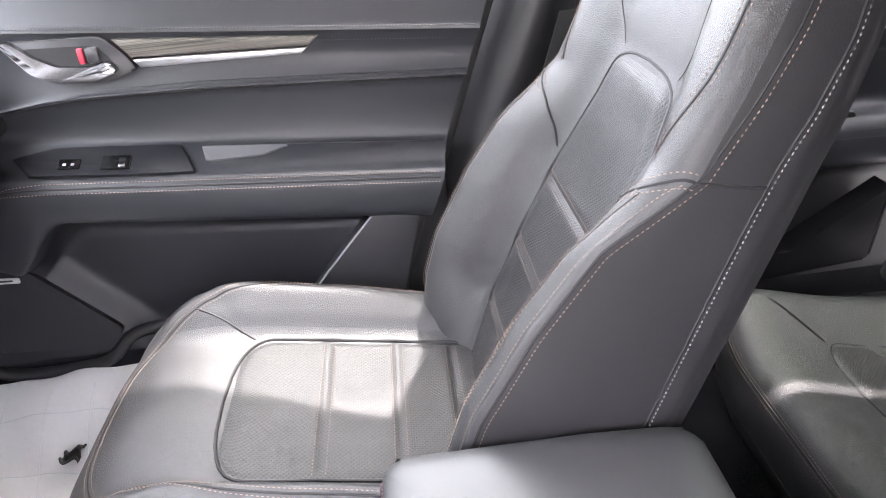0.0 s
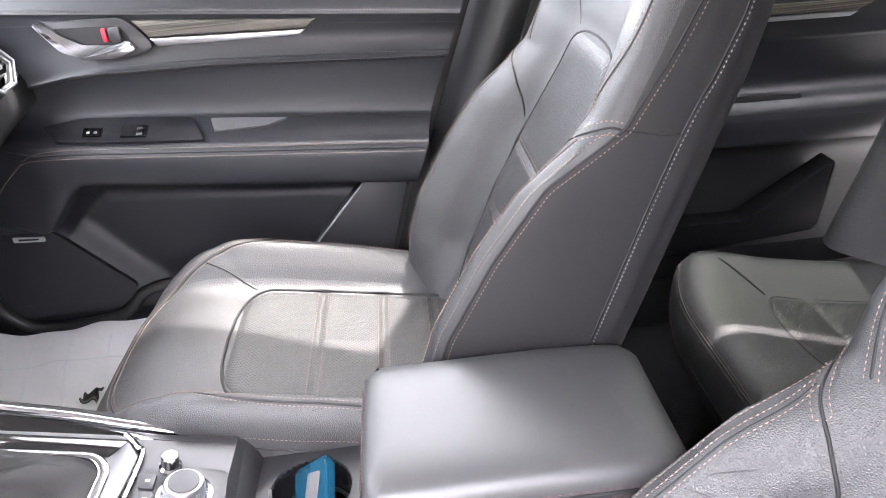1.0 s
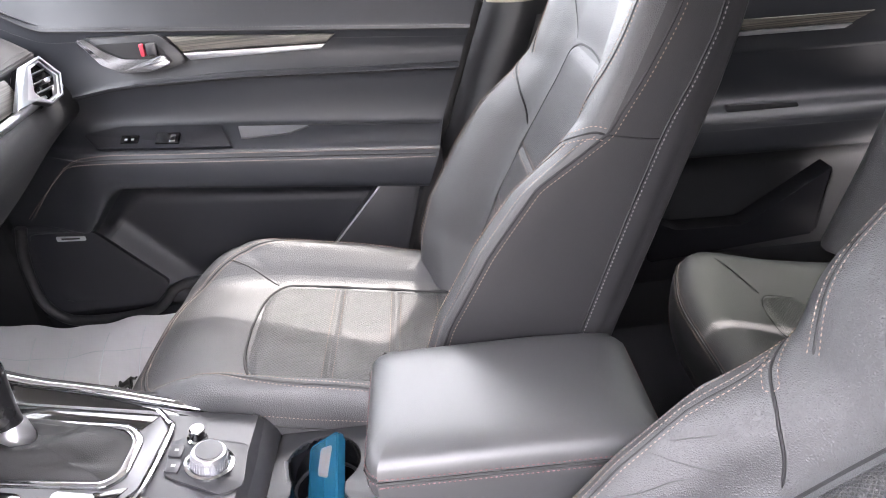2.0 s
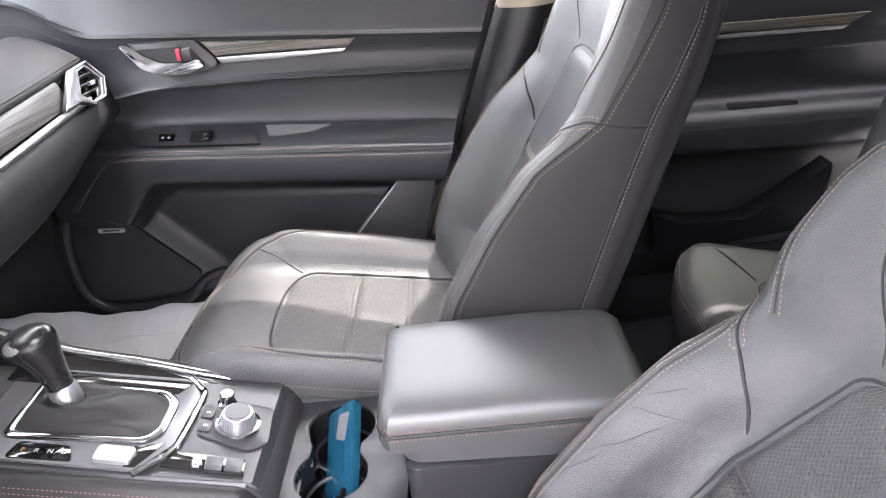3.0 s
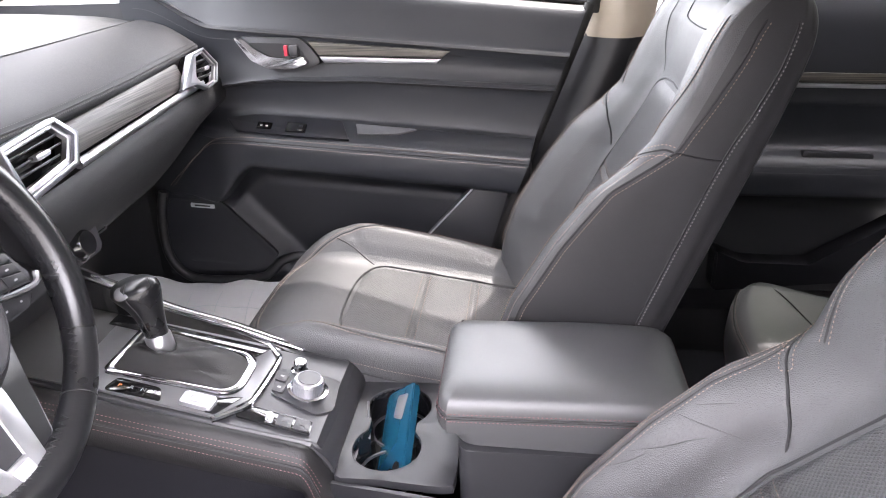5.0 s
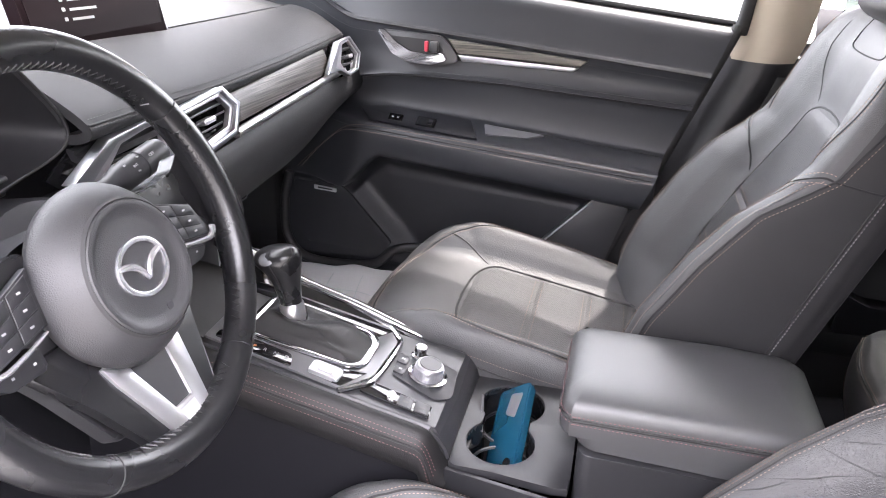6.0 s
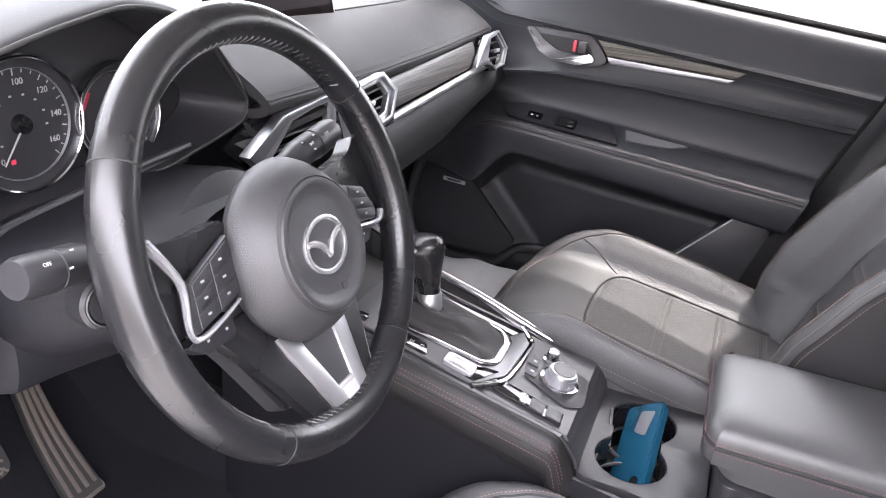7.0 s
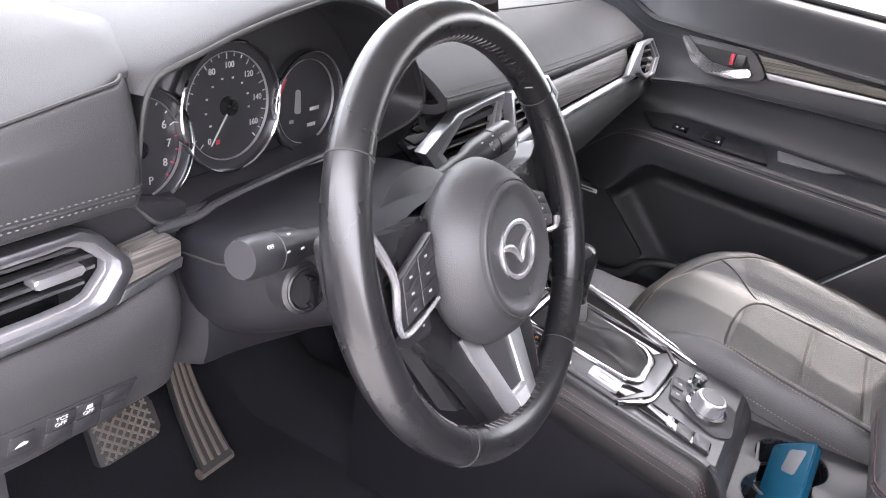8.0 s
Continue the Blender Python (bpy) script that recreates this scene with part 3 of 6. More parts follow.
def sewn(fn, pairs, parent, offs=(-0.0045, 0.0045), thread=None, r=0.0017, size=0.0006):
    """A dark seam with rows of thread beside it."""
    part("seam", tube(across(fn, pairs, 0.0, lift=-0.0006), lambda t: r * min(1.0, 0.2 + 25 * min(t, 1 - t)), 6), SEAM, parent)
    for o in offs:
        part("seam_thread", stitches(across(fn, pairs, o, lift=0.0011), 0.0054, 0.0039, size), thread or THREAD, parent)


def front_seat(name, label, at, lean=0.0, side=LEATHER, top=0.515, shoulder=0.0):
    PAD_TOP[0], SHOULDER[0] = top, shoulder
    seat = thing(name, label, "car seat", "front seats", at=at)
    ss = span(0, 9, 100)
    CORE[0] = V(-0.02, 0, 0.16)
    # cushion
    part("cushion_panel", grid(cushion_at, span(-2.4, 2.4, 25), ss), LEATHER, seat, "smooth black leather seat front")
    for sg in (1, -1):
        part("cushion_bolster", grid(cushion_at, span(2.4 * sg, 6.0 * sg, 26), ss), side, seat)
        part("cushion_side", grid(cushion_at, span(6.0 * sg, 8.0 * sg, 8), ss), LEATHER, seat)
    part("cushion_insert", grid(cushion_pad, span(-1, 1, 41), [0.0, 0.002, 0.005, 0.01, 0.016, 0.024] + span(0.032, 0.37, 90), uv=lambda a, t: (0.148 * a, t)), PERF, seat, "perforated black leather insert")
    for sg in (1, -1):
        part("insert_seam", tube([cushion_pad(sg, t) + V(0, 0, 0.0028) for t in [0.0, 0.002, 0.005, 0.01, 0.016, 0.024, 0.034, 0.045] + span(0.06, 0.36, 40)], 0.0024, 6), SEAM, seat)
    for sx in (-0.010, 0.088, 0.168):
        for o in (-0.008, 0.008):
            part("seam_thread", stitches([cushion_pad(a, sx + o + 0.142) + V(0, 0, 0.0007) for a in span(-0.93, 0.93, 30)]), THREAD, seat)
    half = [(4.5, 0.5), (4.5, 2.0), (4.3, 3.0), (3.85, 3.7), (3.25, 4.4), (2.5, 4.9), (1.7, 5.3), (0.9, 5.55)]
    sewn(cushion_at, half + [(0, 5.62)] + [(-q, v) for q, v in half[::-1]], seat, (-0.005, 0.005))
    for sg in (1, -1):
        part("seam", tube(row(cushion_at, [(1.95 * sg, 3.15), (2.4 * sg, 3.6), (3.2 * sg, 4.4)]), 0.0014, 6), SEAM, seat)
        part("seam", tube(row(cushion_at, [(6.4 * sg, v) for v in (0.3, 1.5, 2.5, 3.5, 4.5, 5.3)]), 0.0014, 6), SEAM, seat)
        part("seam_thread", stitches(across(cushion_at, [(6.1 * sg, v) for v in (0.3, 1.5, 2.5, 3.5, 4.5, 5.3)], 0.0)), THREAD, seat)
    part("seat_base", block(-0.2, 0.26, -0.17, 0.17, 0.09, 0.25, 0.02), PLASTIC, seat)
    for sg in (1, -1):
        part("seat_rail", block(-0.28, 0.36, 0.16 * sg - 0.02, 0.16 * sg + 0.02, 0.062, 0.1, 0.006), PLASTIC, seat)
        part("recliner_cover", prism(rounded([(0.16, 0.16), (0.34, 0.16), (0.4, 0.30), (0.3, 0.34), (0.12, 0.27)], 0.03), lambda a, b, h, sg=sg: V(a, sg * (0.205 + h), b), 0.022, 0.008), PLASTIC, seat)
    # backrest, leaning back about the hinge
    hinge = Matrix.Translation((0.27, 0, 0.27)) @ pose(0, 0, 0, 0, lean, 0) @ Matrix.Translation((-0.27, 0, -0.27))
    back = new("backrest")
    back.parent = seat
    back.matrix_local = hinge
    vs = span(-0.02, 0.694, 100)
    CORE[0] = V(0.38, 0, 0.52)
    part("back_panel", grid(back_at, span(-2.6, 2.6, 27), vs), LEATHER, back, "smooth black leather shoulder panel")
    for sg in (1, -1):
        part("side_bolster", grid(back_at, span(2.6 * sg, 6.0 * sg, 30), vs), side, back)
        part("side_panel", grid(back_at, span(6.0 * sg, 8.0 * sg, 8), vs), SIDELEA, back)
        part("rear_edge", grid(back_at, span(8.0 * sg, 9.6 * sg, 10), vs), SIDELEA, back)
    part("rear_shell", grid(lambda a, v: back_at(11 - abs(a), v) if a >= 0 else back_at(-(11 - abs(a)), v), span(-1.4, 1.4, 21), vs), SIDELEA, back)
    part("back_insert", grid(lambda a, v: back_pad(a, v * PAD_TOP[0] / 0.515), span(-1, 1, 41), span(0.0, 0.47, 88) + [0.48, 0.488, 0.495, 0.501, 0.506, 0.51, 0.513, 0.515], uv=lambda a, v: (0.14 * a, v)), PERF, back, "perforated black leather insert")
    for sg in (1, -1):
        part("insert_seam", tube([back_pad(sg, v * PAD_TOP[0] / 0.515) + FF * 0.0018 for v in span(0.0, 0.47, 60) + [0.48, 0.488, 0.495, 0.501, 0.506, 0.51, 0.513, 0.515]], 0.0024, 6), SEAM, back)
    for sv in (0.12, 0.225, 0.325):
        for o in (0.008, -0.008):
            part("seam_thread", stitches([back_pad(a, sv + o) + FF * 0.0007 for a in span(-0.93, 0.93, 30)]), THREAD, back)
    if side is CREASE:
        for run in (((3.9, 0.31), (3.4, 0.32), (3.0, 0.33), (2.6, 0.34)), ((3.9, 0.24), (3.4, 0.275), (3.2, 0.30), (3.0, 0.318)), ((3.8, 0.33), (3.5, 0.348), (3.3, 0.362)), ((4.1, 0.20), (3.7, 0.232), (3.5, 0.262))):
            part("leather_crease", tube(row(back_at, list(run), lift=-0.0002), lambda t: 0.0002 + 0.0006 * math.sin(math.pi * t), 6), SIDELEA, back)
    for sg in (1, -1):
        edge = [(6.0, 0.05), (6.0, 0.2), (6.0, 0.35), (6.1, 0.46), (6.4, 0.53), (6.7, 0.60), (6.8, 0.65)]
        sewn(back_at, [(q * sg, v) for q, v in edge], back, (-0.006 * sg,))
        part("seam_thread", stitches(across(back_at, [(q * sg, v) for q, v in ((5.1, 0.05), (5.1, 0.2), (5.15, 0.35), (5.3, 0.43), (5.8, 0.458))], 0.0)), THREAD, back)
        sewn(back_at, [(q * sg, v) for q, v in ((4.1, 0.08), (4.15, 0.2), (4.15, 0.32), (4.2, 0.40), (4.5, 0.436))], back, (-0.005, 0.005), r=0.0012)
        sewn(back_at, [(q * sg, v) for q, v in ((8.0, 0.02), (8.0, 0.2), (8.02, 0.45), (8.3, 0.54), (8.5, 0.60), (8.5, 0.66))], back, (-0.004 * sg,), PALETHREAD, size=0.0008)
        part("seam", tube(row(back_at, [(6.1 * sg, 0.46), (7.4 * sg, 0.466), (8.0 * sg, 0.47)]), 0.0014, 6), SEAM, back)
        sewn(back_at, [(q * sg, v) for q, v in ((6.05, 0.46), (5.5, 0.459), (4.9, 0.45), (4.1, 0.432), (3.2, 0.41), (2.5, 0.385), (2.05, 0.358))], back, (-0.007, 0.007))
        sewn(back_at, [(q * sg, v) for q, v in ((3.7, 0.462), (4.2, 0.50), (4.6, 0.54), (4.75, 0.58), (4.75, 0.64))], back, (-0.005, 0.006))
        part("seam", tube(row(back_at, [(1.3 * sg, top - 0.002), (1.9 * sg, top + 0.02), (2.4 * sg, top + 0.045), (2.8 * sg, top + 0.08), (3.0 * sg, top + 0.13)], lift=-0.0004), lambda t: 0.0012 * min(1.0, 0.2 + 12 * min(t, 1 - t)), 6), SEAM, back)
    part("seam", tube(path([back_at(q, v) + FF * 0.0006 for q, v in ((-1.45, 0.655), (-1.3, 0.625), (-0.9, 0.607), (0.9, 0.607), (1.3, 0.625), (1.45, 0.655))], 6), 0.0011, 6), SEAM, back)
    head = R0 + BB * 0.738 + FF * 0.045

    def head_at(a, b):
        ca, sa, cb, sb = math.cos(a), math.sin(a), math.cos(b), math.sin(b)

        def pw(x, e):
            return math.copysign(abs(x) ** e, x)
        return head + Vector((0, 1, 0)) * 0.13 * pw(ca, 0.55) * pw(cb, 0.6) + FF * 0.05 * pw(sa, 0.6) * pw(cb, 0.6) + BB * 0.085 * pw(sb, 0.6)
    part("headrest", grid(head_at, span(0, 2 * math.pi, 41), span(-math.pi / 2, math.pi / 2, 25), 0), LEATHER, back, "dark leather headrest")
    for sg in (1, -1):
        part("headrest_post", tube([R0 + BB * 0.66 + Vector((0, 0.055 * sg, 0)), R0 + BB * 0.74 + Vector((0, 0.055 * sg, 0)) + FF * 0.015], 0.006, 10), CHROME, back)
    return seat


front_seat("front_passenger_seat", "black perforated leather front passenger seat with pale stitching", pose(0, 0.333, 0))
front_seat("driver_seat", "black leather driver seat with creased bolster and pale stitching", pose(0.05, -0.36, -0.10), 10.0, CREASE, 0.489, 0.013)


# ---------- rear bench ----------
def bench_at(q, s):
    """Rear cushion: q across from -1 to 1 (full width), s from the rear over the front edge and down."""
    prof = [(1.06, 0.245), (0.91, 0.258), (0.79, 0.279), (0.69, 0.302), (0.62, 0.311), (0.580, 0.297), (0.563, 0.26), (0.567, 0.20), (0.605, 0.12)]
    x, z = spline(prof, s)
    y = q * 0.6
    fr = smooth(2.0, 5.0, s)
    x += 0.10 * max(0, abs(q) - 0.55) ** 2 / 0.2 * fr
    z += -0.055 * smooth(0.80, 1.0, abs(q)) + 0.010 * math.exp(-((abs(q) - 0.85) / 0.12) ** 2) - 0.014 * math.exp(-((abs(q) - 0.5) / 0.22) ** 2) * (1 - fr)
    return V(x, y, z)


bench = thing("rear_bench_seat", "black leather rear bench seat with stitched front edge", "car seat")
CORE[0] = V(0.85, 0, 0.1)
part("cushion", grid(bench_at, span(-1, 1, 81), span(0, 8, 70)), LEATHER, bench)


def bench_pad(a, t):
    y0 = 0.268 + a * 0.115 * (1 - (1 - min(1, t / 0.05)) ** 2.6) ** (1 / 2.6)
    s = 2.92 - t * 9.0
    p = bench_at(y0 / 0.6, max(0, s))
    e = min(0.115 * (1 - abs(a)), t)
    g = sum(math.exp(-((t - k) / 0.006) ** 2) for k in (0.1, 0.21))
    return p + V(0, 0, 0.005 * smooth(0, 0.015, e) - 0.002 - 0.004 * g)


part("cushion_insert", grid(bench_pad, span(-1, 1, 31), [0, 0.003, 0.008, 0.016, 0.027] + span(0.04, 0.33, 50), uv=lambda a, t: (0.115 * a, t)), PERF, bench, "perforated leather insert")
for s0 in (5.15, 5.4):
    part("seam_thread", stitches([bench_at(q, s0) + V(-0.001, 0, 0.001) for q in span(-0.92, 0.92, 80)]), THREAD, bench)
part("seam", tube([bench_at(q, 5.28) + V(-0.0005, 0, 0.0005) for q in span(-0.92, 0.92, 80)], 0.0014, 6), SEAM, bench)
part("seam", tube(path([bench_at(0.84, 4.3) + V(0, 0, 0.0006), bench_at(0.78, 3.3) + V(0, 0, 0.0006), bench_at(0.64, 2.75) + V(0, 0, 0.0006)], 8), 0.0014, 6), SEAM, bench)
part("insert_seam", tube([bench_pad(1, t) + V(0, 0, 0.0014) for t in [0, 0.003, 0.008, 0.016, 0.027] + span(0.04, 0.3, 30)], 0.0016, 6), SEAM, bench)
part("insert_seam", tube([bench_pad(-1, t) + V(0, 0, 0.0014) for t in [0, 0.003, 0.008, 0.016, 0.027] + span(0.04, 0.3, 30)], 0.0016, 6), SEAM, bench)
part("seam_thread", stitches([bench_at(q, 6.6) + V(-0.0012, 0, 0) for q in span(-0.92, 0.92, 80)]), THREAD, bench)


def bench_back_at(q, v):
    prof = [(0.98, 0.27), (1.0, 0.33), (1.04, 0.45), (1.08, 0.6), (1.11, 0.75), (1.14, 0.84), (1.2, 0.86), (1.25, 0.8)]
    x, z = spline(prof, v)
    k = math.exp(-((abs(q) - 0.88) / 0.12) ** 2)
    return V(x - 0.07 * k * (1 - smooth(3, 6, v)) + 0.05 * smooth(0.93, 1.0, abs(q)), q * 0.62, z)


CORE[0] = V(1.5, 0, 0.4)
part("seat_back", grid(bench_back_at, span(-1, 1, 61), span(0, 7, 50)), LEATHER, bench)

# ---------- passenger doors ----------
L2_X = [(-0.66, 0.64), (-0.55, 0.662), (-0.48, 0.682), (-0.40, 0.692), (-0.347, 0.694), (-0.15, 0.689), (0.238, 0.664), (0.3, 0.66)]
XD_Z = [(0.2, -0.32), (0.25, -0.345), (0.294, -0.379), (0.434, -0.502), (0.50, -0.415), (0.517, -0.38), (0.53, -0.34)]


def door_rear(z):
    return 0.157 + 0.384 * (z - 0.436)


def door_knots(x):
    rise = smooth(-0.47, -0.63, x)
    l0, l1, l2 = 0.857 - 0.105 * x + 0.04 * rise, 0.762 - 0.098 * x + 0.062 * rise, curve1(L2_X, x)
    at, l4, l5 = 0.588 - 0.10 * (x + 0.07), 0.582 - 0.092 * (x + 0.396), 0.517 - 0.107 * (x + 0.385)
    k = smooth(-0.62, -0.44, x)
    l4 -= 0.12 * (1 - smooth(-0.655, -0.53, x))
    l5 -= 0.10 * (1 - smooth(-0.515, -0.40, x))
    l4 = max(l4, l5 + 0.03)
    at = max(at, l4 + 0.02) if x < -0.4 else at

    def arm(y):
        return lerp(0.668, y, k)

    def low(z, y):
        return z, lerp(0.655, y, smooth(-0.03, 0.05, x - curve1(XD_Z, z)))
    ks = [(l0 + 0.004, 0.742), (l0, 0.722), (l0 - 0.012, 0.705), (lerp(l0, l1, 0.55), 0.690), (l1 + 0.010, 0.679), (l1 + 0.002, 0.674), (l1 - 0.002, 0.672),
          (l1 - 0.010, 0.676), (lerp(l1, l2, 0.5), 0.684), (l2 + 0.012, 0.676), (l2 + 0.003, 0.671), (l2 - 0.003, 0.682), (lerp(l2, at, 0.5), 0.689),
          (at + 0.012, 0.687), (at, 0.676), (lerp(at, l4, 0.55), arm(0.64)), (l4 + 0.010, arm(0.615)), (l4, arm(0.606)), (l4 - 0.010, arm(0.602)),
          (lerp(l4, l5, 0.55), arm(0.603)), (l5 + 0.010, arm(0.609)), (l5 + 0.001, arm(0.622)), low(l5 - 0.006, 0.66)]
    zs = [0.48, 0.455, 0.43, 0.40, 0.37, 0.34, 0.31, 0.29, 0.27, 0.25]
    top = l5 - 0.012
    for i, z in enumerate(zs):
        zz = lerp(top, 0.25, (i + 1) / len(zs))
        ks.append(low(zz, 0.692))
    ks += [(0.235, 0.662), (0.21, 0.662), (0.19, 0.672)]
    return ks


def door_at(a, r):
    z = 0.5
    for _ in range(3):
        x = lerp(-0.665, door_rear(z), a)
        z, y = spline(door_knots(x), r)
    return V(x, y, z)


def door_ridge(x, r, lift=0.001):
    z, y = spline(door_knots(x), r)
    return V(x, y - lift, z)


def on_door(y):
    return lambda a, b, h: V(a, y - h, b)


NK = len(door_knots(0)) - 1
door = tagged(new("door_1"), "black front passenger door with wood trim and stitched armrest", "car door", kind="structure")
cols = span(0, 1, 110)
CORE[0] = V(0, 2.5, 0.5)
part("upper_pad", grid(door_at, cols, span(0, 5.5, 22), 0.01), VINYL, door, "grey soft-touch sill pad")
part("middle_panel", grid(door_at, cols, span(5.5, 10.5, 20), 0.01), VINYL, door)
part("inset_panel", grid(door_at, cols, span(10.5, 14, 14), 0.01), VINYL, door)
part("armrest", grid(door_at, cols, span(14, 22, 40), 0.01), VINYL, door, "padded stitched vinyl armrest")
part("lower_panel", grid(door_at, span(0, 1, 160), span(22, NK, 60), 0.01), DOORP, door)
part("door_shell", block(-0.72, 0.2, 0.70, 0.755, 0.17, 0.55, 0.01), PLASTIC, door)
for r in (4.7, 7.3):
    part("seam_thread", stitches([door_ridge(x, r) for x in span(-0.64, 0.268, 120)], r=0.0006), GREYTHREAD, door)
part("seam", tube([door_ridge(x, 6.0, -0.0005) for x in span(-0.64, 0.27, 120)], 0.0016, 6), SEAM, door)
def on_skin(x, z, lift=0.001):
    """The point of the door trim at x and height z below the armrest's ledge."""
    ks = door_knots(x)
    best = min((abs(spline(ks, r)[0] - z), r) for r in span(14, NK, 200))[1]
    return V(x, spline(ks, best)[1] - lift, z)


def front_run(d, lift=0.001):
    """The armrest's seam: level along the ledge, then sweeping down to its lower front corner."""
    level = [door_ridge(x, 17.0 + d, lift) for x in span(0.187, -0.41, 60)]
    k = d * 0.0075
    bend = path([(x, 0, z) for x, z in ((-0.41, door_ridge(-0.41, 17.0 + d).z), (-0.476 - k, 0.582 - k), (-0.53 - k, 0.548 - k), (-0.585 - k, 0.50 - 0.5 * k), (-0.625 - k, 0.459))], 10)
    return level + [on_skin(p.x, p.z, lift) for p in bend[1:]]


for d in (-0.7, 0.7):
    part("seam_thread", stitches(front_run(d), r=0.0007), THREAD, door)
part("seam", tube(front_run(0, -0.0003), 0.0018, 6), SEAM, door)
rim_pts = [(-0.640, 0.652, 0.452), (-0.654, 0.650, 0.40), (-0.660, 0.650, 0.335), (-0.654, 0.650, 0.285), (-0.628, 0.650, 0.245), (-0.585, 0.650, 0.229), (-0.50, 0.648, 0.229), (-0.43, 0.646, 0.240), (-0.40, 0.645, 0.262), (-0.375, 0.646, 0.285), (-0.32, 0.650, 0.296), (-0.2, 0.652, 0.298), (0.05, 0.655, 0.290)]
part("pocket_rim", tube(path(rim_pts, 8), 0.011, 12), PLASTIC, door, "rounded lower rim of the door pocket")
# near-black strips laid in the panel folds to draw their shade
part("crease_shade", tube([door_ridge(x, 10.95, 0.0002) for x in span(-0.64, 0.24, 120)], 0.0024, 6), SEAM, door)
part("crease_shade", tube([door_ridge(x, 13.9, 0.0001) for x in span(-0.17, 0.20, 60)], 0.0013, 6), SEAM, door)
# window weatherstrip
part("weatherstrip", tube([V(x, 0.735, 0.866 - 0.105 * x) for x in span(-0.64, 0.31, 20)], 0.006, 8), RUBBER, door)
part("rear_seal", tube(path([(0.313, 0.722, 0.83), (0.302, 0.720, 0.80), (0.2365, 0.715, 0.63), (0.172, 0.712, 0.46), (0.11, 0.708, 0.30), (0.068, 0.706, 0.19)], 10), 0.012, 10), RUBBER, door, "black rubber door seal")
# inner handle
bez = [(-0.421, 0.79), (-0.395, 0.75), (-0.36, 0.727), (-0.28, 0.721), (-0.238, 0.731), (-0.255, 0.758), (-0.281, 0.783)]
bezel = part("handle_bezel", prism(rounded(bez, 0.012), on_door(0.690), 0.026, 0.004), SATINP, door, "dark grey handle surround")
# flat near-black plate on the bezel, drawn for the shade inside the recess
part("recess_shade", prism(rounded([(-0.40, 0.778), (-0.375, 0.748), (-0.345, 0.737), (-0.285, 0.735), (-0.272, 0.75), (-0.292, 0.773)], 0.01), on_door(0.6645), 0.0012), SEAM, bezel)
lever = [(-0.421, 0.790), (-0.404, 0.790), (-0.378, 0.766), (-0.348, 0.749), (-0.30, 0.744), (-0.275, 0.750), (-0.264, 0.734), (-0.30, 0.723), (-0.353, 0.725), (-0.388, 0.743)]
part("handle_lever", prism(rounded(lever, 0.006), on_door(0.668), 0.016, 0.004), CHROME, bezel, "polished chrome door lever")
part("lock_tab", block(-0.316, -0.308, 0.656, 0.666, 0.749, 0.771, 0.002), RED, bezel, "red lock indicator")
part("lock_knob", block(-0.305, -0.286, 0.655, 0.668, 0.748, 0.771, 0.004), SATINP, bezel)
trim_o = [(-0.268, 0.777), (0.030, 0.750), (0.012, 0.737), (-0.246, 0.748)]
part("wood_trim", prism(trim_o, on_door(0.690), 0.022, 0.003), WOOD, door, "grey open-grain wood trim strip")
part("chrome_strip", prism([(-0.246, 0.7465), (0.012, 0.7355), (0.001, 0.727), (-0.235, 0.7325)], on_door(0.690), 0.025, 0.003), SATIN, door, "satin metal strip")
# switches in the armrest
sw = [(-0.462, 0.75), (-0.40, 0.98), (-0.21, 1.0), (-0.185, 0.2), (-0.30, 0.15), (-0.43, 0.22)]


def on_ledge(a, b, h):
    """The armrest's sloping top near the switches."""
    z, y = spline(door_knots(a), 16 - 2 * b)
    return V(a, y - 0.5 * h, z + 0.86 * h)


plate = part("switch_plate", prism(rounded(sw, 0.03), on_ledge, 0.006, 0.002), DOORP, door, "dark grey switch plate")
part("lock_switch", prism(rounded([(-0.389, 0.42), (-0.357, 0.42), (-0.357, 0.68), (-0.389, 0.68)], 0.006), on_ledge, 0.010, 0.002), GLOSS, plate)
part("window_switch", prism(rounded([(-0.325, 0.36), (-0.282, 0.36), (-0.282, 0.72), (-0.325, 0.72)], 0.006), on_ledge, 0.012, 0.003), GLOSS, plate)
part("switch_chrome", prism([(-0.298, 0.40), (-0.288, 0.40), (-0.288, 0.66), (-0.298, 0.66)], on_ledge, 0.0135, 0.001), CHROME, plate)
for k in range(2):
    part("switch_mark", prism([(-0.382 + 0.012 * k, 0.52), (-0.377 + 0.012 * k, 0.52), (-0.377 + 0.012 * k, 0.58), (-0.382 + 0.012 * k, 0.58)], on_ledge, 0.0105), WHITEP, plate)
part("pull_cup", prism(rounded([(-0.180, 0.97), (-0.045, 0.97), (-0.085, 0.74), (-0.172, 0.62)], 0.02), on_ledge, 0.004, 0.001), CUPM, door, "pale grey pull cup liner")
# speaker, map pocket plate
spk = [(-0.633, 0.435), (-0.507, 0.430), (-0.385, 0.297), (-0.405, 0.278), (-0.44, 0.268), (-0.60, 0.275), (-0.628, 0.31)]
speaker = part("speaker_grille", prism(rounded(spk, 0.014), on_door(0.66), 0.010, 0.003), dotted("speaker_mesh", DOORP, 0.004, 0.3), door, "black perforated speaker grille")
badge = part("badge", prism(rounded([(-0.578, 0.426), (-0.522, 0.421), (-0.522, 0.412), (-0.578, 0.416)], 0.002), on_door(0.65), 0.003, 0.0008), SILVER, speaker, "small silver maker badge")
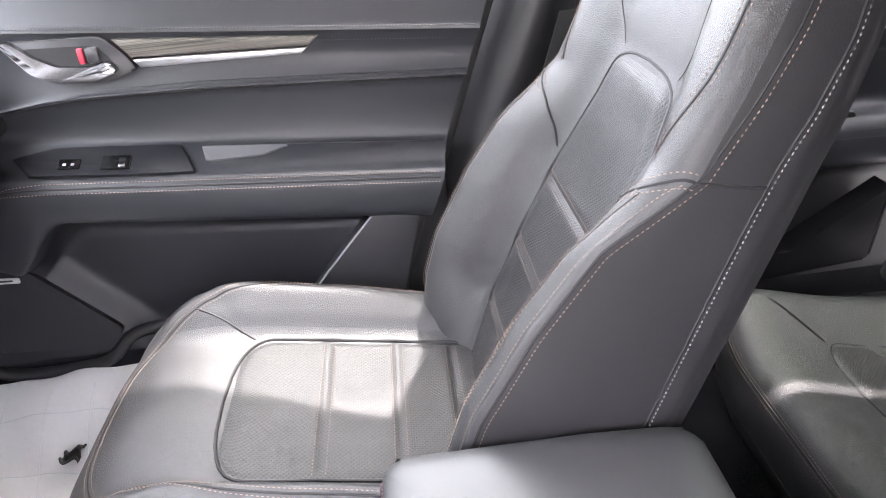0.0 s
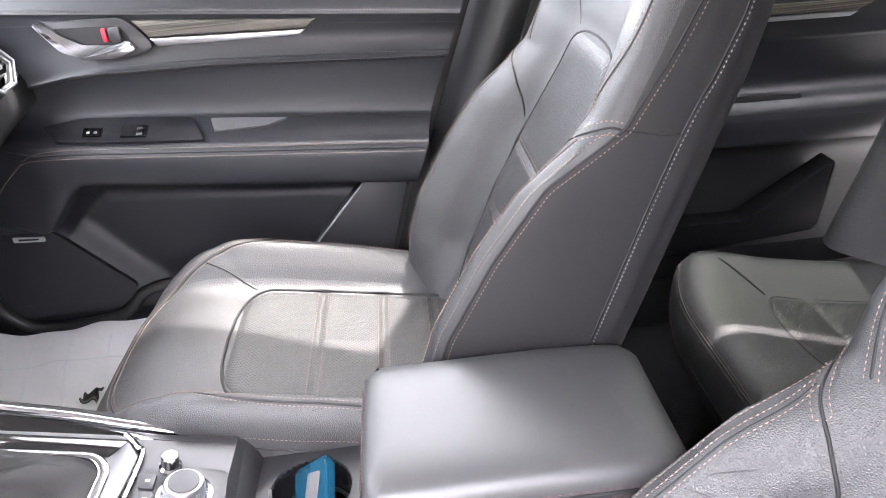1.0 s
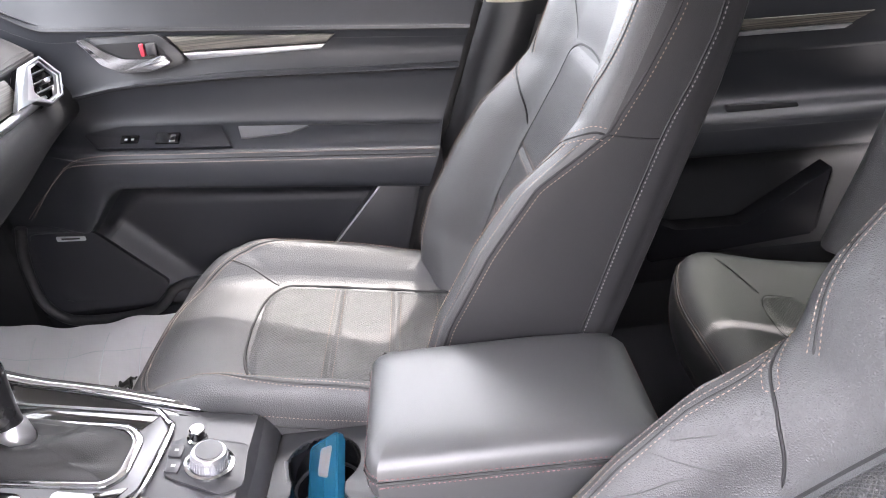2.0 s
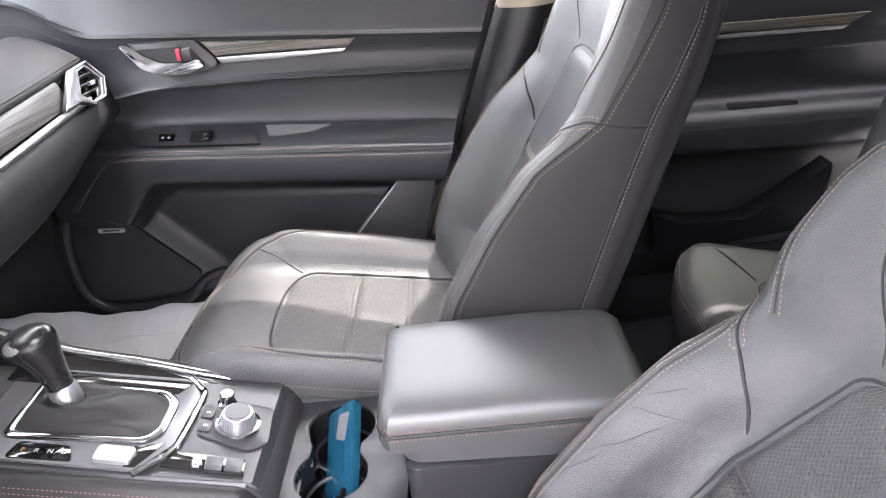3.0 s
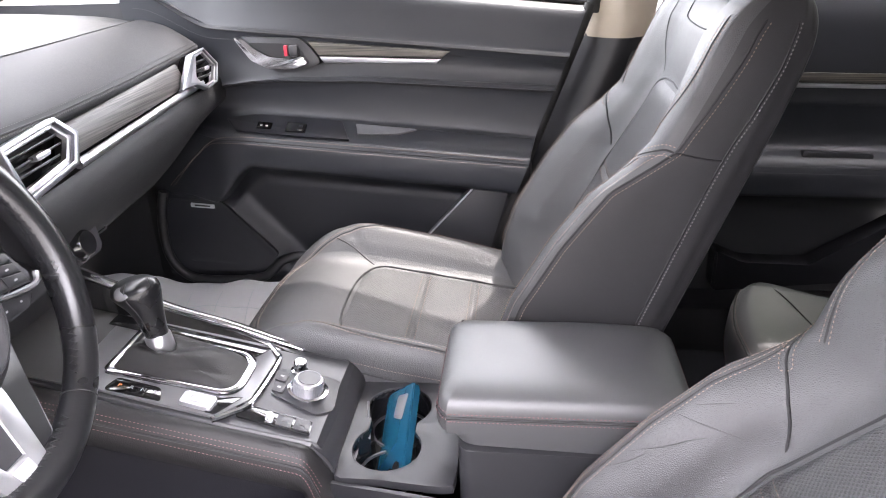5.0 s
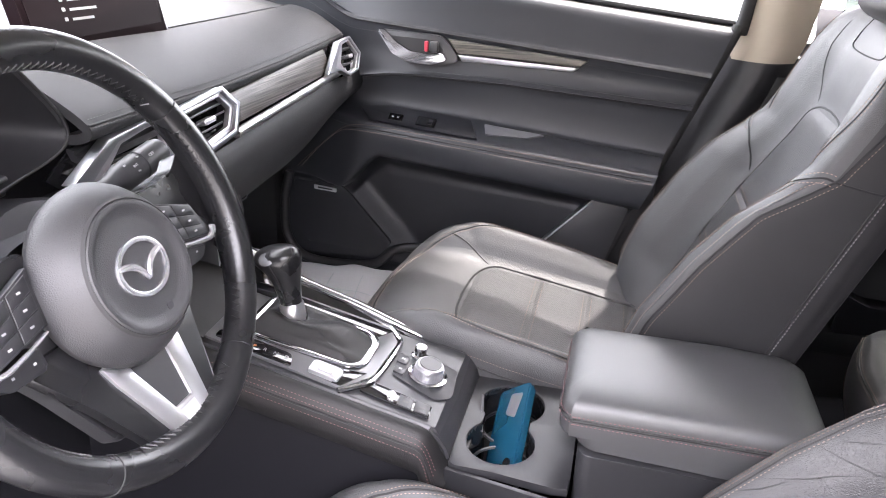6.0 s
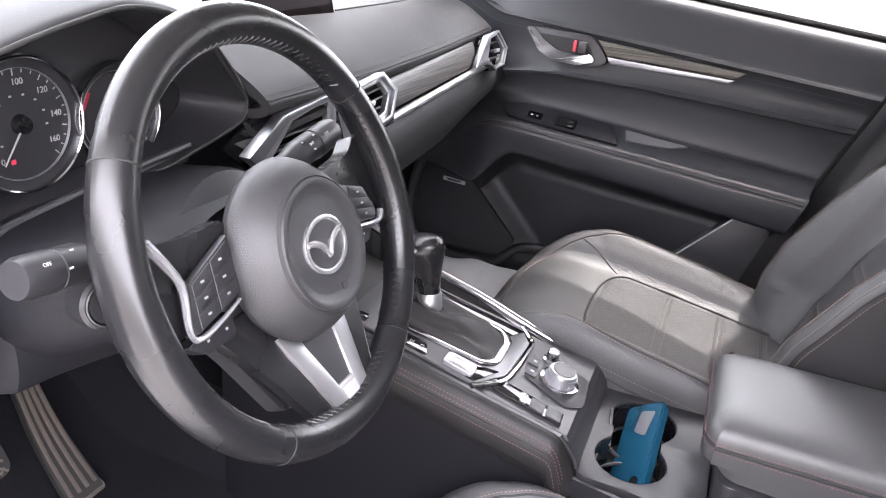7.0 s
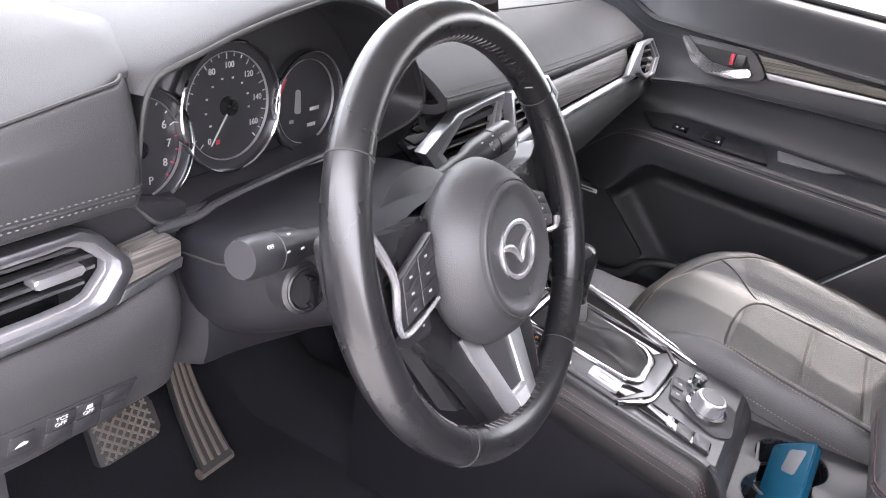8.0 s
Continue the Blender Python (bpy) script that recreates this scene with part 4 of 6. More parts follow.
part("badge_mark", prism([(-0.568, 0.4225), (-0.532, 0.4195), (-0.532, 0.4165), (-0.568, 0.4185)], on_door(0.647), 0.0006), DIAL, badge)
part("pocket_plate", prism(rounded([(0.074, 0.462), (0.15, 0.452), (0.10, 0.28), (-0.08, 0.28), (-0.028, 0.349)], 0.008), on_door(0.70), 0.042, 0.006), SATINP, door, "dark grey map pocket side")
part("pocket_edge", tube([V(0.074, 0.657, 0.460), V(-0.028, 0.657, 0.349), V(-0.08, 0.657, 0.29)], 0.002, 8), SILVER, door)


# rear door: a plainer panel of the same kind
def rdoor_at(x, r):
    sl = -0.03 * (x - 0.73)
    ks = [(0.86 + sl, 0.77), (0.80 + sl, 0.735), (0.70 + sl, 0.72), (0.65 + sl, 0.722), (0.625 + sl, 0.716), (0.618 + sl, 0.724), (0.56 + sl, 0.728), (0.53 + sl, 0.715), (0.515 + sl, 0.68),
          (0.49 + sl, 0.662), (0.44 + sl, 0.665), (0.425 + sl, 0.70), (0.38, 0.72), (0.3, 0.715), (0.2, 0.70)]
    z, y = spline(ks, r)
    return V(x, y, z)


rdoor = tagged(new("door_2"), "black rear passenger door with wood trim and map pocket", "car door", kind="structure")
part("upper_panel", grid(rdoor_at, span(0.46, 1.25, 50), span(0, 5, 20), 0.01), VINYL, rdoor)
part("armrest", grid(rdoor_at, span(0.46, 1.25, 50), span(5, 11, 24), 0.01), VINYL, rdoor)
part("lower_panel", grid(rdoor_at, span(0.46, 1.25, 50), span(11, 14, 14), 0.01), PLASTIC, rdoor)
part("wood_trim", prism([(0.6, 0.692), (1.04, 0.676), (1.0, 0.658), (0.6, 0.672)], on_door(0.722), 0.008, 0.002), WOOD, rdoor, "grey wood trim strip")
part("chrome_strip", prism([(0.6, 0.670), (1.0, 0.656), (0.985, 0.649), (0.6, 0.661)], on_door(0.722), 0.010, 0.002), SATIN, rdoor, "satin metal strip")
part("seam_thread", stitches([rdoor_at(x, 8.6) + V(0, -0.001, 0) for x in span(0.5, 1.2, 60)], r=0.0006), GREYTHREAD, rdoor)
part("seam_thread", stitches([rdoor_at(x, 9.0) + V(0, -0.001, 0) for x in span(0.5, 1.2, 60)], r=0.0006), GREYTHREAD, rdoor)
part("switch_plate", prism(rounded([(0.76, 0.53), (0.90, 0.522), (0.90, 0.51), (0.76, 0.515)], 0.004), on_door(0.70), 0.014, 0.002), SATINP, rdoor)
part("map_pocket", prism(rounded([(0.60, 0.318), (0.66, 0.29), (0.80, 0.285), (0.97, 0.395), (0.95, 0.25), (0.6, 0.22)], 0.01), on_door(0.70), 0.05, 0.006), SIDEP, rdoor)

# ---------- dashboard ----------
dash = thing("dashboard", "grey soft-touch dashboard with wood trim, chrome vents and stitching", "dashboard")
ZS_Y = [(-0.19, 0.756), (0.0, 0.755), (0.14, 0.754), (0.35, 0.760), (0.55, 0.771), (0.68, 0.779)]


def pad_at(y, r):
    zs = curve1(ZS_Y, y)
    e = smooth(0.60, 0.70, y)
    ks = [(-0.53, zs - 0.022), (-0.508, zs - 0.019), (-0.494, zs - 0.012), (-0.490, zs - 0.002), (-0.495, zs + 0.006), (-0.515, zs + 0.021), (-0.555, zs + 0.044), (-0.60, 0.822 + 0.01 * (zs - 0.755) / 0.02),
          (-0.625, 0.831), (-0.70, 0.842), (-0.9, 0.852), (-1.19, 0.855)]
    x, z = spline(ks, r)
    return V(x - 0.03 * e * e, y, z - 0.012 * e * e)


CORE[0] = V(-1.0, 0.2, 0.5)
part("top_pad", grid(pad_at, span(-0.165, 0.695, 70), span(0, 11, 66), 0.012), PAD, dash, "grey grained soft-touch top pad")
for r in (3.3, 4.3):
    part("seam_thread", stitches([pad_at(y, r) + V(0.0012, 0, 0.0008) for y in span(-0.16, 0.67, 90)], r=0.0006), GREYTHREAD, dash)
part("seam", tube([pad_at(y, 3.8) + V(0.0004, 0, 0.0004) for y in span(-0.165, 0.69, 90)], 0.0015, 6), SEAM, dash)
part("seam", tube([pad_at(y, 7.6) + V(0.0004, 0, 0.0006) for y in span(0.19, 0.69, 60)], 0.0012, 6), SEAM, dash)


def band_at(y, r):
    """The face under the pad: a dark recess, the wood band, and the chrome strip."""
    s = (y - 0.165) * 0.055
    ks = [(-0.515, 0.748 + s), (-0.513, 0.742 + s), (-0.492, 0.740 + s), (-0.484, 0.728 + s), (-0.479, 0.712 + s), (-0.477, 0.697 + s)]
    x, z = spline(ks, r)
    return V(x, y, z)


part("trim_recess", grid(lambda y, r: band_at(y, r), span(-0.17, 0.565, 40), span(0, 2, 6), 0.01), PLASTIC, dash)
part("wood_trim", grid(lambda y, r: band_at(y, r), span(0.13, 0.522, 40), span(2, 5, 14), 0.01), WOODY, dash, "grey-brown open-grain wood trim band")


def under_at(y, r):
    s = (y - 0.165) * 0.07
    e = smooth(0.42, 0.70, y)
    ks = [(-0.477, 0.674 + s), (-0.470, 0.662 + s), (-0.466, 0.64 + s), (-0.472, 0.61 + s + 0.01 * e), (-0.492, 0.575 + s + 0.03 * e), (-0.52, 0.54 + s + 0.045 * e), (-0.56, 0.515 + s + 0.06 * e), (-0.66, 0.50 + s + 0.06 * e), (-0.8, 0.5)]
    x, z = spline(ks, r)
    return V(x, y, z)


part("chrome_strip", tube([V(-0.474, y, 0.685 + (y - 0.165) * 0.062) for y in span(0.13, 0.655, 40)], 0.0078, 10, up=(0, 0, 1), flatten=1.0), SATIN, dash, "satin chrome strip")
part("lower_pad", grid(under_at, span(-0.21, 0.69, 60), span(0, 6, 40), 0.012), PAD, dash, "grey soft-touch lower pad")
part("glovebox", grid(lambda y, r: under_at(y, r) + V(0.002, 0, 0), span(0.2, 0.64, 30), span(5.9, 8, 16), 0.012), PLASTIC, dash, "dark plastic glovebox lid")
part("glovebox_gap", tube([under_at(y, 5.6) + V(0.0005, 0, 0) for y in span(0.22, 0.62, 30)], 0.0015, 6), SEAM, dash)
hook = part("bag_hook", block(-0.535, -0.52, 0.18, 0.235, 0.535, 0.56, 0.005), SATINP, dash)
part("hook_slot", block(-0.5205, -0.5185, 0.19, 0.225, 0.542, 0.554, 0.002), GLOSS, hook)


def vent(name_outer, outer, inner, frame_m, parent, slats, knob, depth=0.03, rim=0.016):
    """An air vent: a chrome frame round dark slats. outer and inner are outlines in the plane of frame_m."""
    def to(a, b, h):
        return frame_m @ Vector((a, b, h))
    v = new(name_outer)
    v.parent = parent
    tagged(v, "chrome-framed air vent")
    k = len(outer)
    mid = [(lerp(p[0], q[0], 0.55), lerp(p[1], q[1], 0.55)) for p, q in zip(outer, inner)]
    part("frame", ringplate(outer, mid, to, rim, 0.0018), VENTM, v, "satin chrome frame", flat=False)
    part("inner_frame", ringplate([(lerp(p[0], q[0], 0.5), lerp(p[1], q[1], 0.5)) for p, q in zip(outer, inner)], inner, to, rim * 0.6, 0.0012), SATIN, v)
    part("backing", prism(outer, lambda a, b, h: to(a * 0.97, b * 0.97, h - depth), 0.004), GLOSS, v)
    a0, a1 = min(p[0] for p in inner), max(p[0] for p in inner)
    b0, b1 = min(p[1] for p in inner), max(p[1] for p in inner)
    for i in range(slats):
        b = lerp(b0, b1, (i + 0.6) / slats)
        xs = []
        for p, q in zip(inner, inner[1:] + inner[:1]):
            if (p[1] - b) * (q[1] - b) < 0:
                xs.append(p[0] + (q[0] - p[0]) * (b - p[1]) / (q[1] - p[1]))
        if len(xs) >= 2:
            lo, hi = min(xs), max(xs)
            part("slat", prism([(lo, -0.0016), (hi, -0.0016), (hi, 0.0016), (lo, 0.0016)], lambda a, c, h, b=b: to(a, b + c + (h + 0.014) * 0.25, h - 0.014), 0.018, 0.0008), SATINP, v)
    if knob:
        ka, kb, kw = knob
        part("slider", prism(rounded([(ka - kw, kb - 0.004), (ka + kw, kb - 0.004), (ka + kw, kb + 0.004), (ka - kw, kb + 0.004)], 0.003), lambda a, b, h: to(a, b, h - 0.004), 0.014, 0.002), SATIN, v)
    return v


# centre vents: plane facing the cabin, a towards the passenger, b up
mc = basis(Vector((-0.482, 0.06, 0.717)), (0, 1, 0.06), (-0.25, 0, 1))
vent("air_vent", [(-0.075, 0.035), (0.0, 0.037), (0.048, 0.038), (0.082, 0.005), (0.050, -0.036), (-0.075, -0.045)],
     [(-0.062, 0.022), (0.0, 0.024), (0.040, 0.025), (0.060, 0.003), (0.038, -0.020), (-0.062, -0.028)], mc, dash, 4, (0.0, 0.0, 0.016))
ml = basis(Vector((-0.500, 0.0, 0.700)), (0, 1, 0), (0, 0, 1))
vent("air_vent", [(-0.215, 0.003), (-0.144, 0.040), (-0.065, 0.046), (-0.018, 0.050), (-0.018, -0.028), (-0.06, -0.036), (-0.170, -0.034)],
     [(-0.160, -0.010), (-0.116, 0.027), (-0.066, 0.034), (-0.030, 0.036), (-0.030, -0.017), (-0.06, -0.025), (-0.142, -0.024)], ml, dash, 4, None)
mr = basis(Vector((-0.463, 0.577, 0.737)), (0.16, 1, 0.03), (-0.3, 0, 1))
vent("air_vent", [(-0.098, -0.020), (-0.030, 0.037), (0.020, 0.041), (0.046, 0.003), (0.020, -0.030), (-0.020, -0.036), (-0.050, -0.020)],
     [(-0.034, -0.006), (-0.010, 0.028), (0.015, 0.032), (0.036, 0.002), (0.014, -0.023), (-0.014, -0.027), (-0.028, -0.018)], mr, dash, 4, (0.006, 0.002, 0.008), depth=0.016, rim=0.012)
# driver side: vent, pad and lower panel, on the plane of the dash face
def on_face(x0):
    return lambda a, b, h: V(x0 + h, a, b)


mv = basis(Vector((-0.546, 0, 0)), (0, 1, 0), (0, 0, 1))
vent("air_vent", [(-0.80, 0.717), (-0.645, 0.718), (-0.622, 0.719), (-0.604, 0.710), (-0.581, 0.682), (-0.579, 0.670), (-0.595, 0.646), (-0.612, 0.643), (-0.654, 0.642), (-0.80, 0.644)],
     [(-0.80, 0.705), (-0.645, 0.706), (-0.630, 0.707), (-0.618, 0.702), (-0.600, 0.684), (-0.601, 0.676), (-0.617, 0.660), (-0.626, 0.657), (-0.654, 0.656), (-0.80, 0.658)], mv, dash, 5, (-0.637, 0.684, 0.020))


def ltop(y):
    return 0.819 + 0.19 * (y + 0.569)


def lpad_at(y, r):
    zt = ltop(y)
    e = smooth(-0.580, -0.552, y)
    ks = [(-0.560, 0.722), (-0.540, 0.7225), (-0.531, 0.728), (-0.528, 0.738), (-0.527, 0.752), (-0.529, 0.778), (-0.534, zt - 0.016), (-0.540, zt - 0.003), (-0.546, zt)]
    x, z = spline(ks, r)
    return V(x - 0.018 * e * e, y, z - 0.012 * e * smooth(3, 0, r))


def ltop_at(y, r):
    zt = ltop(y)
    ks = [(-0.543, zt - 0.002), (-0.552, zt + 0.003), (-0.58, zt + 0.011), (-0.63, zt + 0.022), (-0.72, 0.852), (-0.9, 0.857), (-1.19, 0.858)]
    x, z = spline(ks, r)
    return V(x - 0.012 * smooth(-0.60, -0.55, y) * smooth(2, 0, r), y, z - 0.006 * smooth(-0.55, -0.51, y))


CORE[0] = V(-1.0, -0.65, 0.6)
part("driver_pad", grid(lpad_at, span(-0.80, -0.556, 44), span(0, 8, 50), 0.012), PAD, dash)
part("driver_top_pad", grid(ltop_at, span(-0.80, -0.50, 48), span(0, 6, 40), 0.008), PAD, dash)
part("pad_joint", tube([lpad_at(y, 7.8) + V(0.0006, 0, 0.001) for y in span(-0.80, -0.560, 40)], 0.0016, 6), SEAM, dash)
for r in (2.75, 3.35):
    part("seam_thread", stitches([lpad_at(y, r) + V(0.0012, 0, 0.0005) for y in span(-0.79, -0.564, 50)], r=0.0006), GREYTHREAD, dash)
part("seam", tube([lpad_at(y, 3.05) + V(0.0004, 0, 0) for y in span(-0.79, -0.562, 40)], 0.0013, 6), SEAM, dash)


def llow_at(y, r):
    """The panel under the vent: it bulges below the chrome, leans in towards the floor and rounds off beside the column."""
    top = curve1([(-0.80, 0.641), (-0.62, 0.640), (-0.597, 0.642), (-0.548, 0.655), (-0.523, 0.651), (-0.506, 0.63)], y)
    e = smooth(-0.565, -0.504, y)
    bot = 0.535 + 0.012 * smooth(-0.66, -0.80, y) + 0.03 * e * e
    ks = [(-0.565, 0.0), (-0.536, 0.01), (-0.528, 0.08), (-0.522, 0.24), (-0.524, 0.48), (-0.530, 0.72), (-0.536, 0.92), (-0.543, 1.0), (-0.575, 1.02)]
    x, k = spline(ks, r)
    return V(x - 0.065 * e ** 3, y, lerp(top, bot, k))


part("driver_lower_panel", grid(llow_at, span(-0.80, -0.504, 50), span(0, 8, 48), 0.012), PAD, dash)
part("wood_trim", prism([(-0.578, 0.686), (-0.540, 0.689), (-0.529, 0.679), (-0.529, 0.665), (-0.588, 0.657)], on_face(-0.552), 0.02, 0.003), WOODY, dash)
part("chrome_strip", prism([(-0.588, 0.6565), (-0.529, 0.6645), (-0.531, 0.656), (-0.597, 0.645)], on_face(-0.550), 0.02, 0.002), VENTM, dash)
part("trim_backing", prism([(-0.62, 0.73), (-0.55, 0.715), (-0.50, 0.70), (-0.50, 0.62), (-0.62, 0.62)], on_face(-0.575), 0.018, 0.004), PLASTIC, dash)
# switch bank let into the lower panel
mb = basis(Vector((-0.5325, -0.634, 0.559)), (0, 1, -0.10), (0.26, 0.0, 1))
bank = part("switch_bank", prism(rounded([(-0.13, -0.018), (0.034, -0.020), (0.047, 0.019), (-0.13, 0.020)], 0.004), lambda a, b, h: mb @ Vector((a, b, h - 0.004)), 0.0065, 0.0015), PLASTIC, dash, "dark switch bank")
for i in range(3):
    for j in range(2):
        a, b = -0.0235 + 0.0240 * i, 0.0085 - 0.0165 * j
        part("switch", prism(rounded([(a - 0.0115, b - 0.0078), (a + 0.0115, b - 0.0078), (a + 0.0115, b + 0.0078), (a - 0.0115, b + 0.0078)], 0.0012), lambda p, q, h: mb @ Vector((p, q, 0.0018 + h)), 0.002, 0.0006), PLASTIC, bank)
for a, b, txt in ((-0.0235, 0.0085, "TCS\nOFF"), (0.0005, 0.005, "OFF")):
    words(txt, 0.0058, mb @ Matrix.Translation((a, b, 0.0040)), WHITEP, bank)
part("mark", prism([(-0.0025, 0.0092), (0.0035, 0.0092), (0.0028, 0.0135), (-0.0018, 0.0135)], lambda p, q, h: mb @ Vector((p, q, 0.0039 + h)), 0.0003), WHITEP, bank)
part("switch", prism(rounded([(-0.064, -0.008), (-0.044, -0.008), (-0.044, 0.012), (-0.064, 0.012)], 0.0015), lambda p, q, h: mb @ Vector((p, q, 0.0018 + h)), 0.002, 0.0006), PLASTIC, bank)
part("mark", prism([(-0.059, -0.0005), (-0.050, 0.0003), (-0.049, 0.0025), (-0.053, 0.0045), (-0.057, 0.0025)], lambda p, q, h: mb @ Vector((p, q, 0.0039 + h)), 0.0003), WHITEP, bank)

# ---------- instrument hood and dials ----------
LIP = [(-0.559, 0.730), (-0.554, 0.785), (-0.546, 0.815), (-0.528, 0.830), (-0.478, 0.848), (-0.396, 0.867), (-0.326, 0.875), (-0.250, 0.855), (-0.20, 0.81), (-0.163, 0.757), (-0.180, 0.728), (-0.235, 0.708), (-0.30, 0.697), (-0.42, 0.690), (-0.52, 0.688), (-0.548, 0.704)]
lip = path([(0, a, b) for a, b in LIP], 6, True)
CY, CZ = -0.385, 0.775


def hood_in(i, t):
    p = lip[int(i) % len(lip)]
    k = lerp(1.0, 0.88, t)
    low = smooth(0.74, 0.70, p.z)
    x = lerp(-0.525 - 0.02 * low, -0.605, t) - 0.03 * smooth(-0.5, -0.6, p.y) * (1 - t)
    return V(x, CY + (p.y - CY) * k, CZ + (p.z - CZ) * k)


n_lip = len(lip)
cluster = thing("instrument_cluster", "black instrument cluster with chrome-ringed dials under a hood", "instrument cluster")
part("hood_lining", grid(hood_in, list(range(n_lip + 1)), span(0, 1, 8), 0), PLASTIC, cluster, keep=True)
part("face", prism([(hood_in(i, 1).y, hood_in(i, 1).z) for i in range(n_lip)], lambda a, b, h: V(-0.612 + h, a, b), 0.006), DIAL, cluster)
part("hood_edge", tube([hood_in(i, 0) for i in range(n_lip)], 0.0022, 10, closed=True), RUBBER, cluster)
i0, i1 = 10, 9 * 6


def hood_out(i, t):
    """The hood's outer skin, running forward from its lip into the dash top."""
    p = hood_in(i0 + i * (i1 - i0), 0)
    ks = [(0, 0.0), (0.010, 0.008), (0.05, 0.013), (0.14, 0.010), (0.3, 0.0), (0.6, -0.02)]
    dx, up = spline(ks, t)
    d = Vector((0, p.y - CY, p.z - CZ)).normalized()
    q = p + V(-dx, 0, 0) + d * up
    k = smooth(0.14, 0.55, dx)
    q.z = lerp(q.z, min(q.z, 0.852), k)
    return q


hood_us = [i / (i1 - i0) for i in range(i1 - i0 + 1)]


def hood_o(u, t):
    i = u * (i1 - i0)
    a, b = hood_out(math.floor(i) / (i1 - i0), t), hood_out(math.ceil(i) / (i1 - i0), t)
    return a.lerp(b, i - math.floor(i))


CORE[0] = V(-0.72, -0.385, 0.72)
part("hood", grid(hood_o, hood_us, span(0, 5, 30), 0.006), PAD, cluster, "grey grained instrument hood")
DIALS = ((-0.294, 0.752, 0.058), (-0.409, 0.764, 0.066), (-0.517, 0.742, 0.058))
for n, (dy, dz, dr) in enumerate(DIALS):
    m = basis(Vector((-0.601, dy, dz)), (0, 1, 0), (-0.02, 0, 1))
    g = part("dial", lathe([(0, 0.0), (dr * 0.80, 0.0), (dr * 0.82, 0.003), (dr * 0.98, 0.004)], m, 48), DIAL, cluster, "black dial")
    part("dial_ring", lathe([(dr * 0.95, 0.002), (dr * 0.955, 0.009), (dr * 0.975, 0.0105), (dr * 0.995, 0.009), (dr * 1.0, 0.0)], m, 48), CHROME, g, "chrome bezel ring")
    part("inner_ring", lathe([(dr * 0.80, 0.001), (dr * 0.81, 0.004), (dr * 0.83, 0.001)], m, 48), SATIN, g)
    if n:
        for k in range(25 if n == 1 else 17):
            an = radians(225 - k * (270 / (24 if n == 1 else 16)))
            lo = 0.70 if k % 3 == 0 else 0.74
            c, s = math.cos(an), math.sin(an)
            part("tick", prism([(-0.0006, dr * lo), (0.0006, dr * lo), (0.0006, dr * 0.79), (-0.0006, dr * 0.79)], lambda a, b, h, c=c, s=s: m @ Vector((b * c - a * s, b * s + a * c, 0.0006 + h)), 0.0003), RED if n == 2 and k > 12 else WHITEP, g)
        labs = [("0", 232), ("80", 118), ("100", 85), ("120", 45), ("140", 5), ("160", -32)] if n == 1 else [("6", 28), ("7", -2), ("8", -32), ("P", -68)]
        for tx, an in labs:
            r = dr * 0.61
            words(tx, 0.0085 if n == 1 else 0.0105, m @ Matrix.Translation((r * math.cos(radians(an)), r * math.sin(radians(an)), 0.0006)), WHITEP, g)
        for k in range(9 if n == 1 else 0):
            an2 = radians(215 - k * 28)
            part("small_mark", prism([(-0.0014, -0.0009), (0.0014, -0.0009), (0.0014, 0.0009), (-0.0014, 0.0009)], lambda a, b, h, an2=an2: m @ Vector((a + dr * 0.43 * math.cos(an2), b + dr * 0.43 * math.sin(an2), 0.0006 + h)), 0.0003), WHITEP, g)
        an = radians(233 if n == 1 else 205)
        part("needle", prism([(-0.0009, -0.004), (0.0009, -0.004), (0.0004, dr * 0.66), (-0.0004, dr * 0.66)], lambda a, b, h: m @ Vector((b * math.cos(an) - a * math.sin(an), b * math.sin(an) + a * math.cos(an), 0.004 + h)), 0.0012), WHITEP, g)
        part("hub_cap", lathe([(0, 0.008), (0.008, 0.007), (0.010, 0.0)], m, 24), GLOSS, g)
        if n == 1:
            part("warning_lamp", prism([(-0.017, -0.036), (-0.012, -0.036), (-0.012, -0.0315), (-0.017, -0.0315)], lambda a, b, h: m @ Vector((a, b, 0.0006 + h)), 0.0004), RED, g)
    else:
        part("car_figure", prism(rounded([(-0.024, -0.012), (-0.013, -0.013), (-0.014, 0.014), (-0.022, 0.015)], 0.004), lambda a, b, h: m @ Vector((a + 0.006, b, 0.0006 + h)), 0.0005), SATIN, g)
        for k, (a, b, w) in enumerate(((0.008, -0.012, 0.016), (0.004, -0.03, 0.014), (-0.026, -0.022, 0.007))):
            part("readout_bar", prism([(a, b), (a + w, b), (a + w, b + 0.004), (a, b + 0.004)], lambda p, q, h: m @ Vector((p, q, 0.0006 + h)), 0.0003), WHITEP, g)
        part("warning_lamp", prism([(-0.047, 0.012), (-0.036, 0.03), (-0.030, 0.028), (-0.041, 0.01)], lambda p, q, h: m @ Vector((p, q, 0.0006 + h)), 0.0003), RED, g)
part("lower_ledge", tube(path([(-0.565, -0.54, 0.682), (-0.56, -0.47, 0.684), (-0.565, -0.35, 0.692), (-0.56, -0.24, 0.70)], 8), 0.009, 10), SATINP, cluster)
part("ledge_edge", tube(path([(-0.545, -0.545, 0.690), (-0.542, -0.50, 0.692), (-0.545, -0.47, 0.697), (-0.55, -0.35, 0.706), (-0.55, -0.24, 0.714)], 8), 0.004, 8), SATINP, cluster)

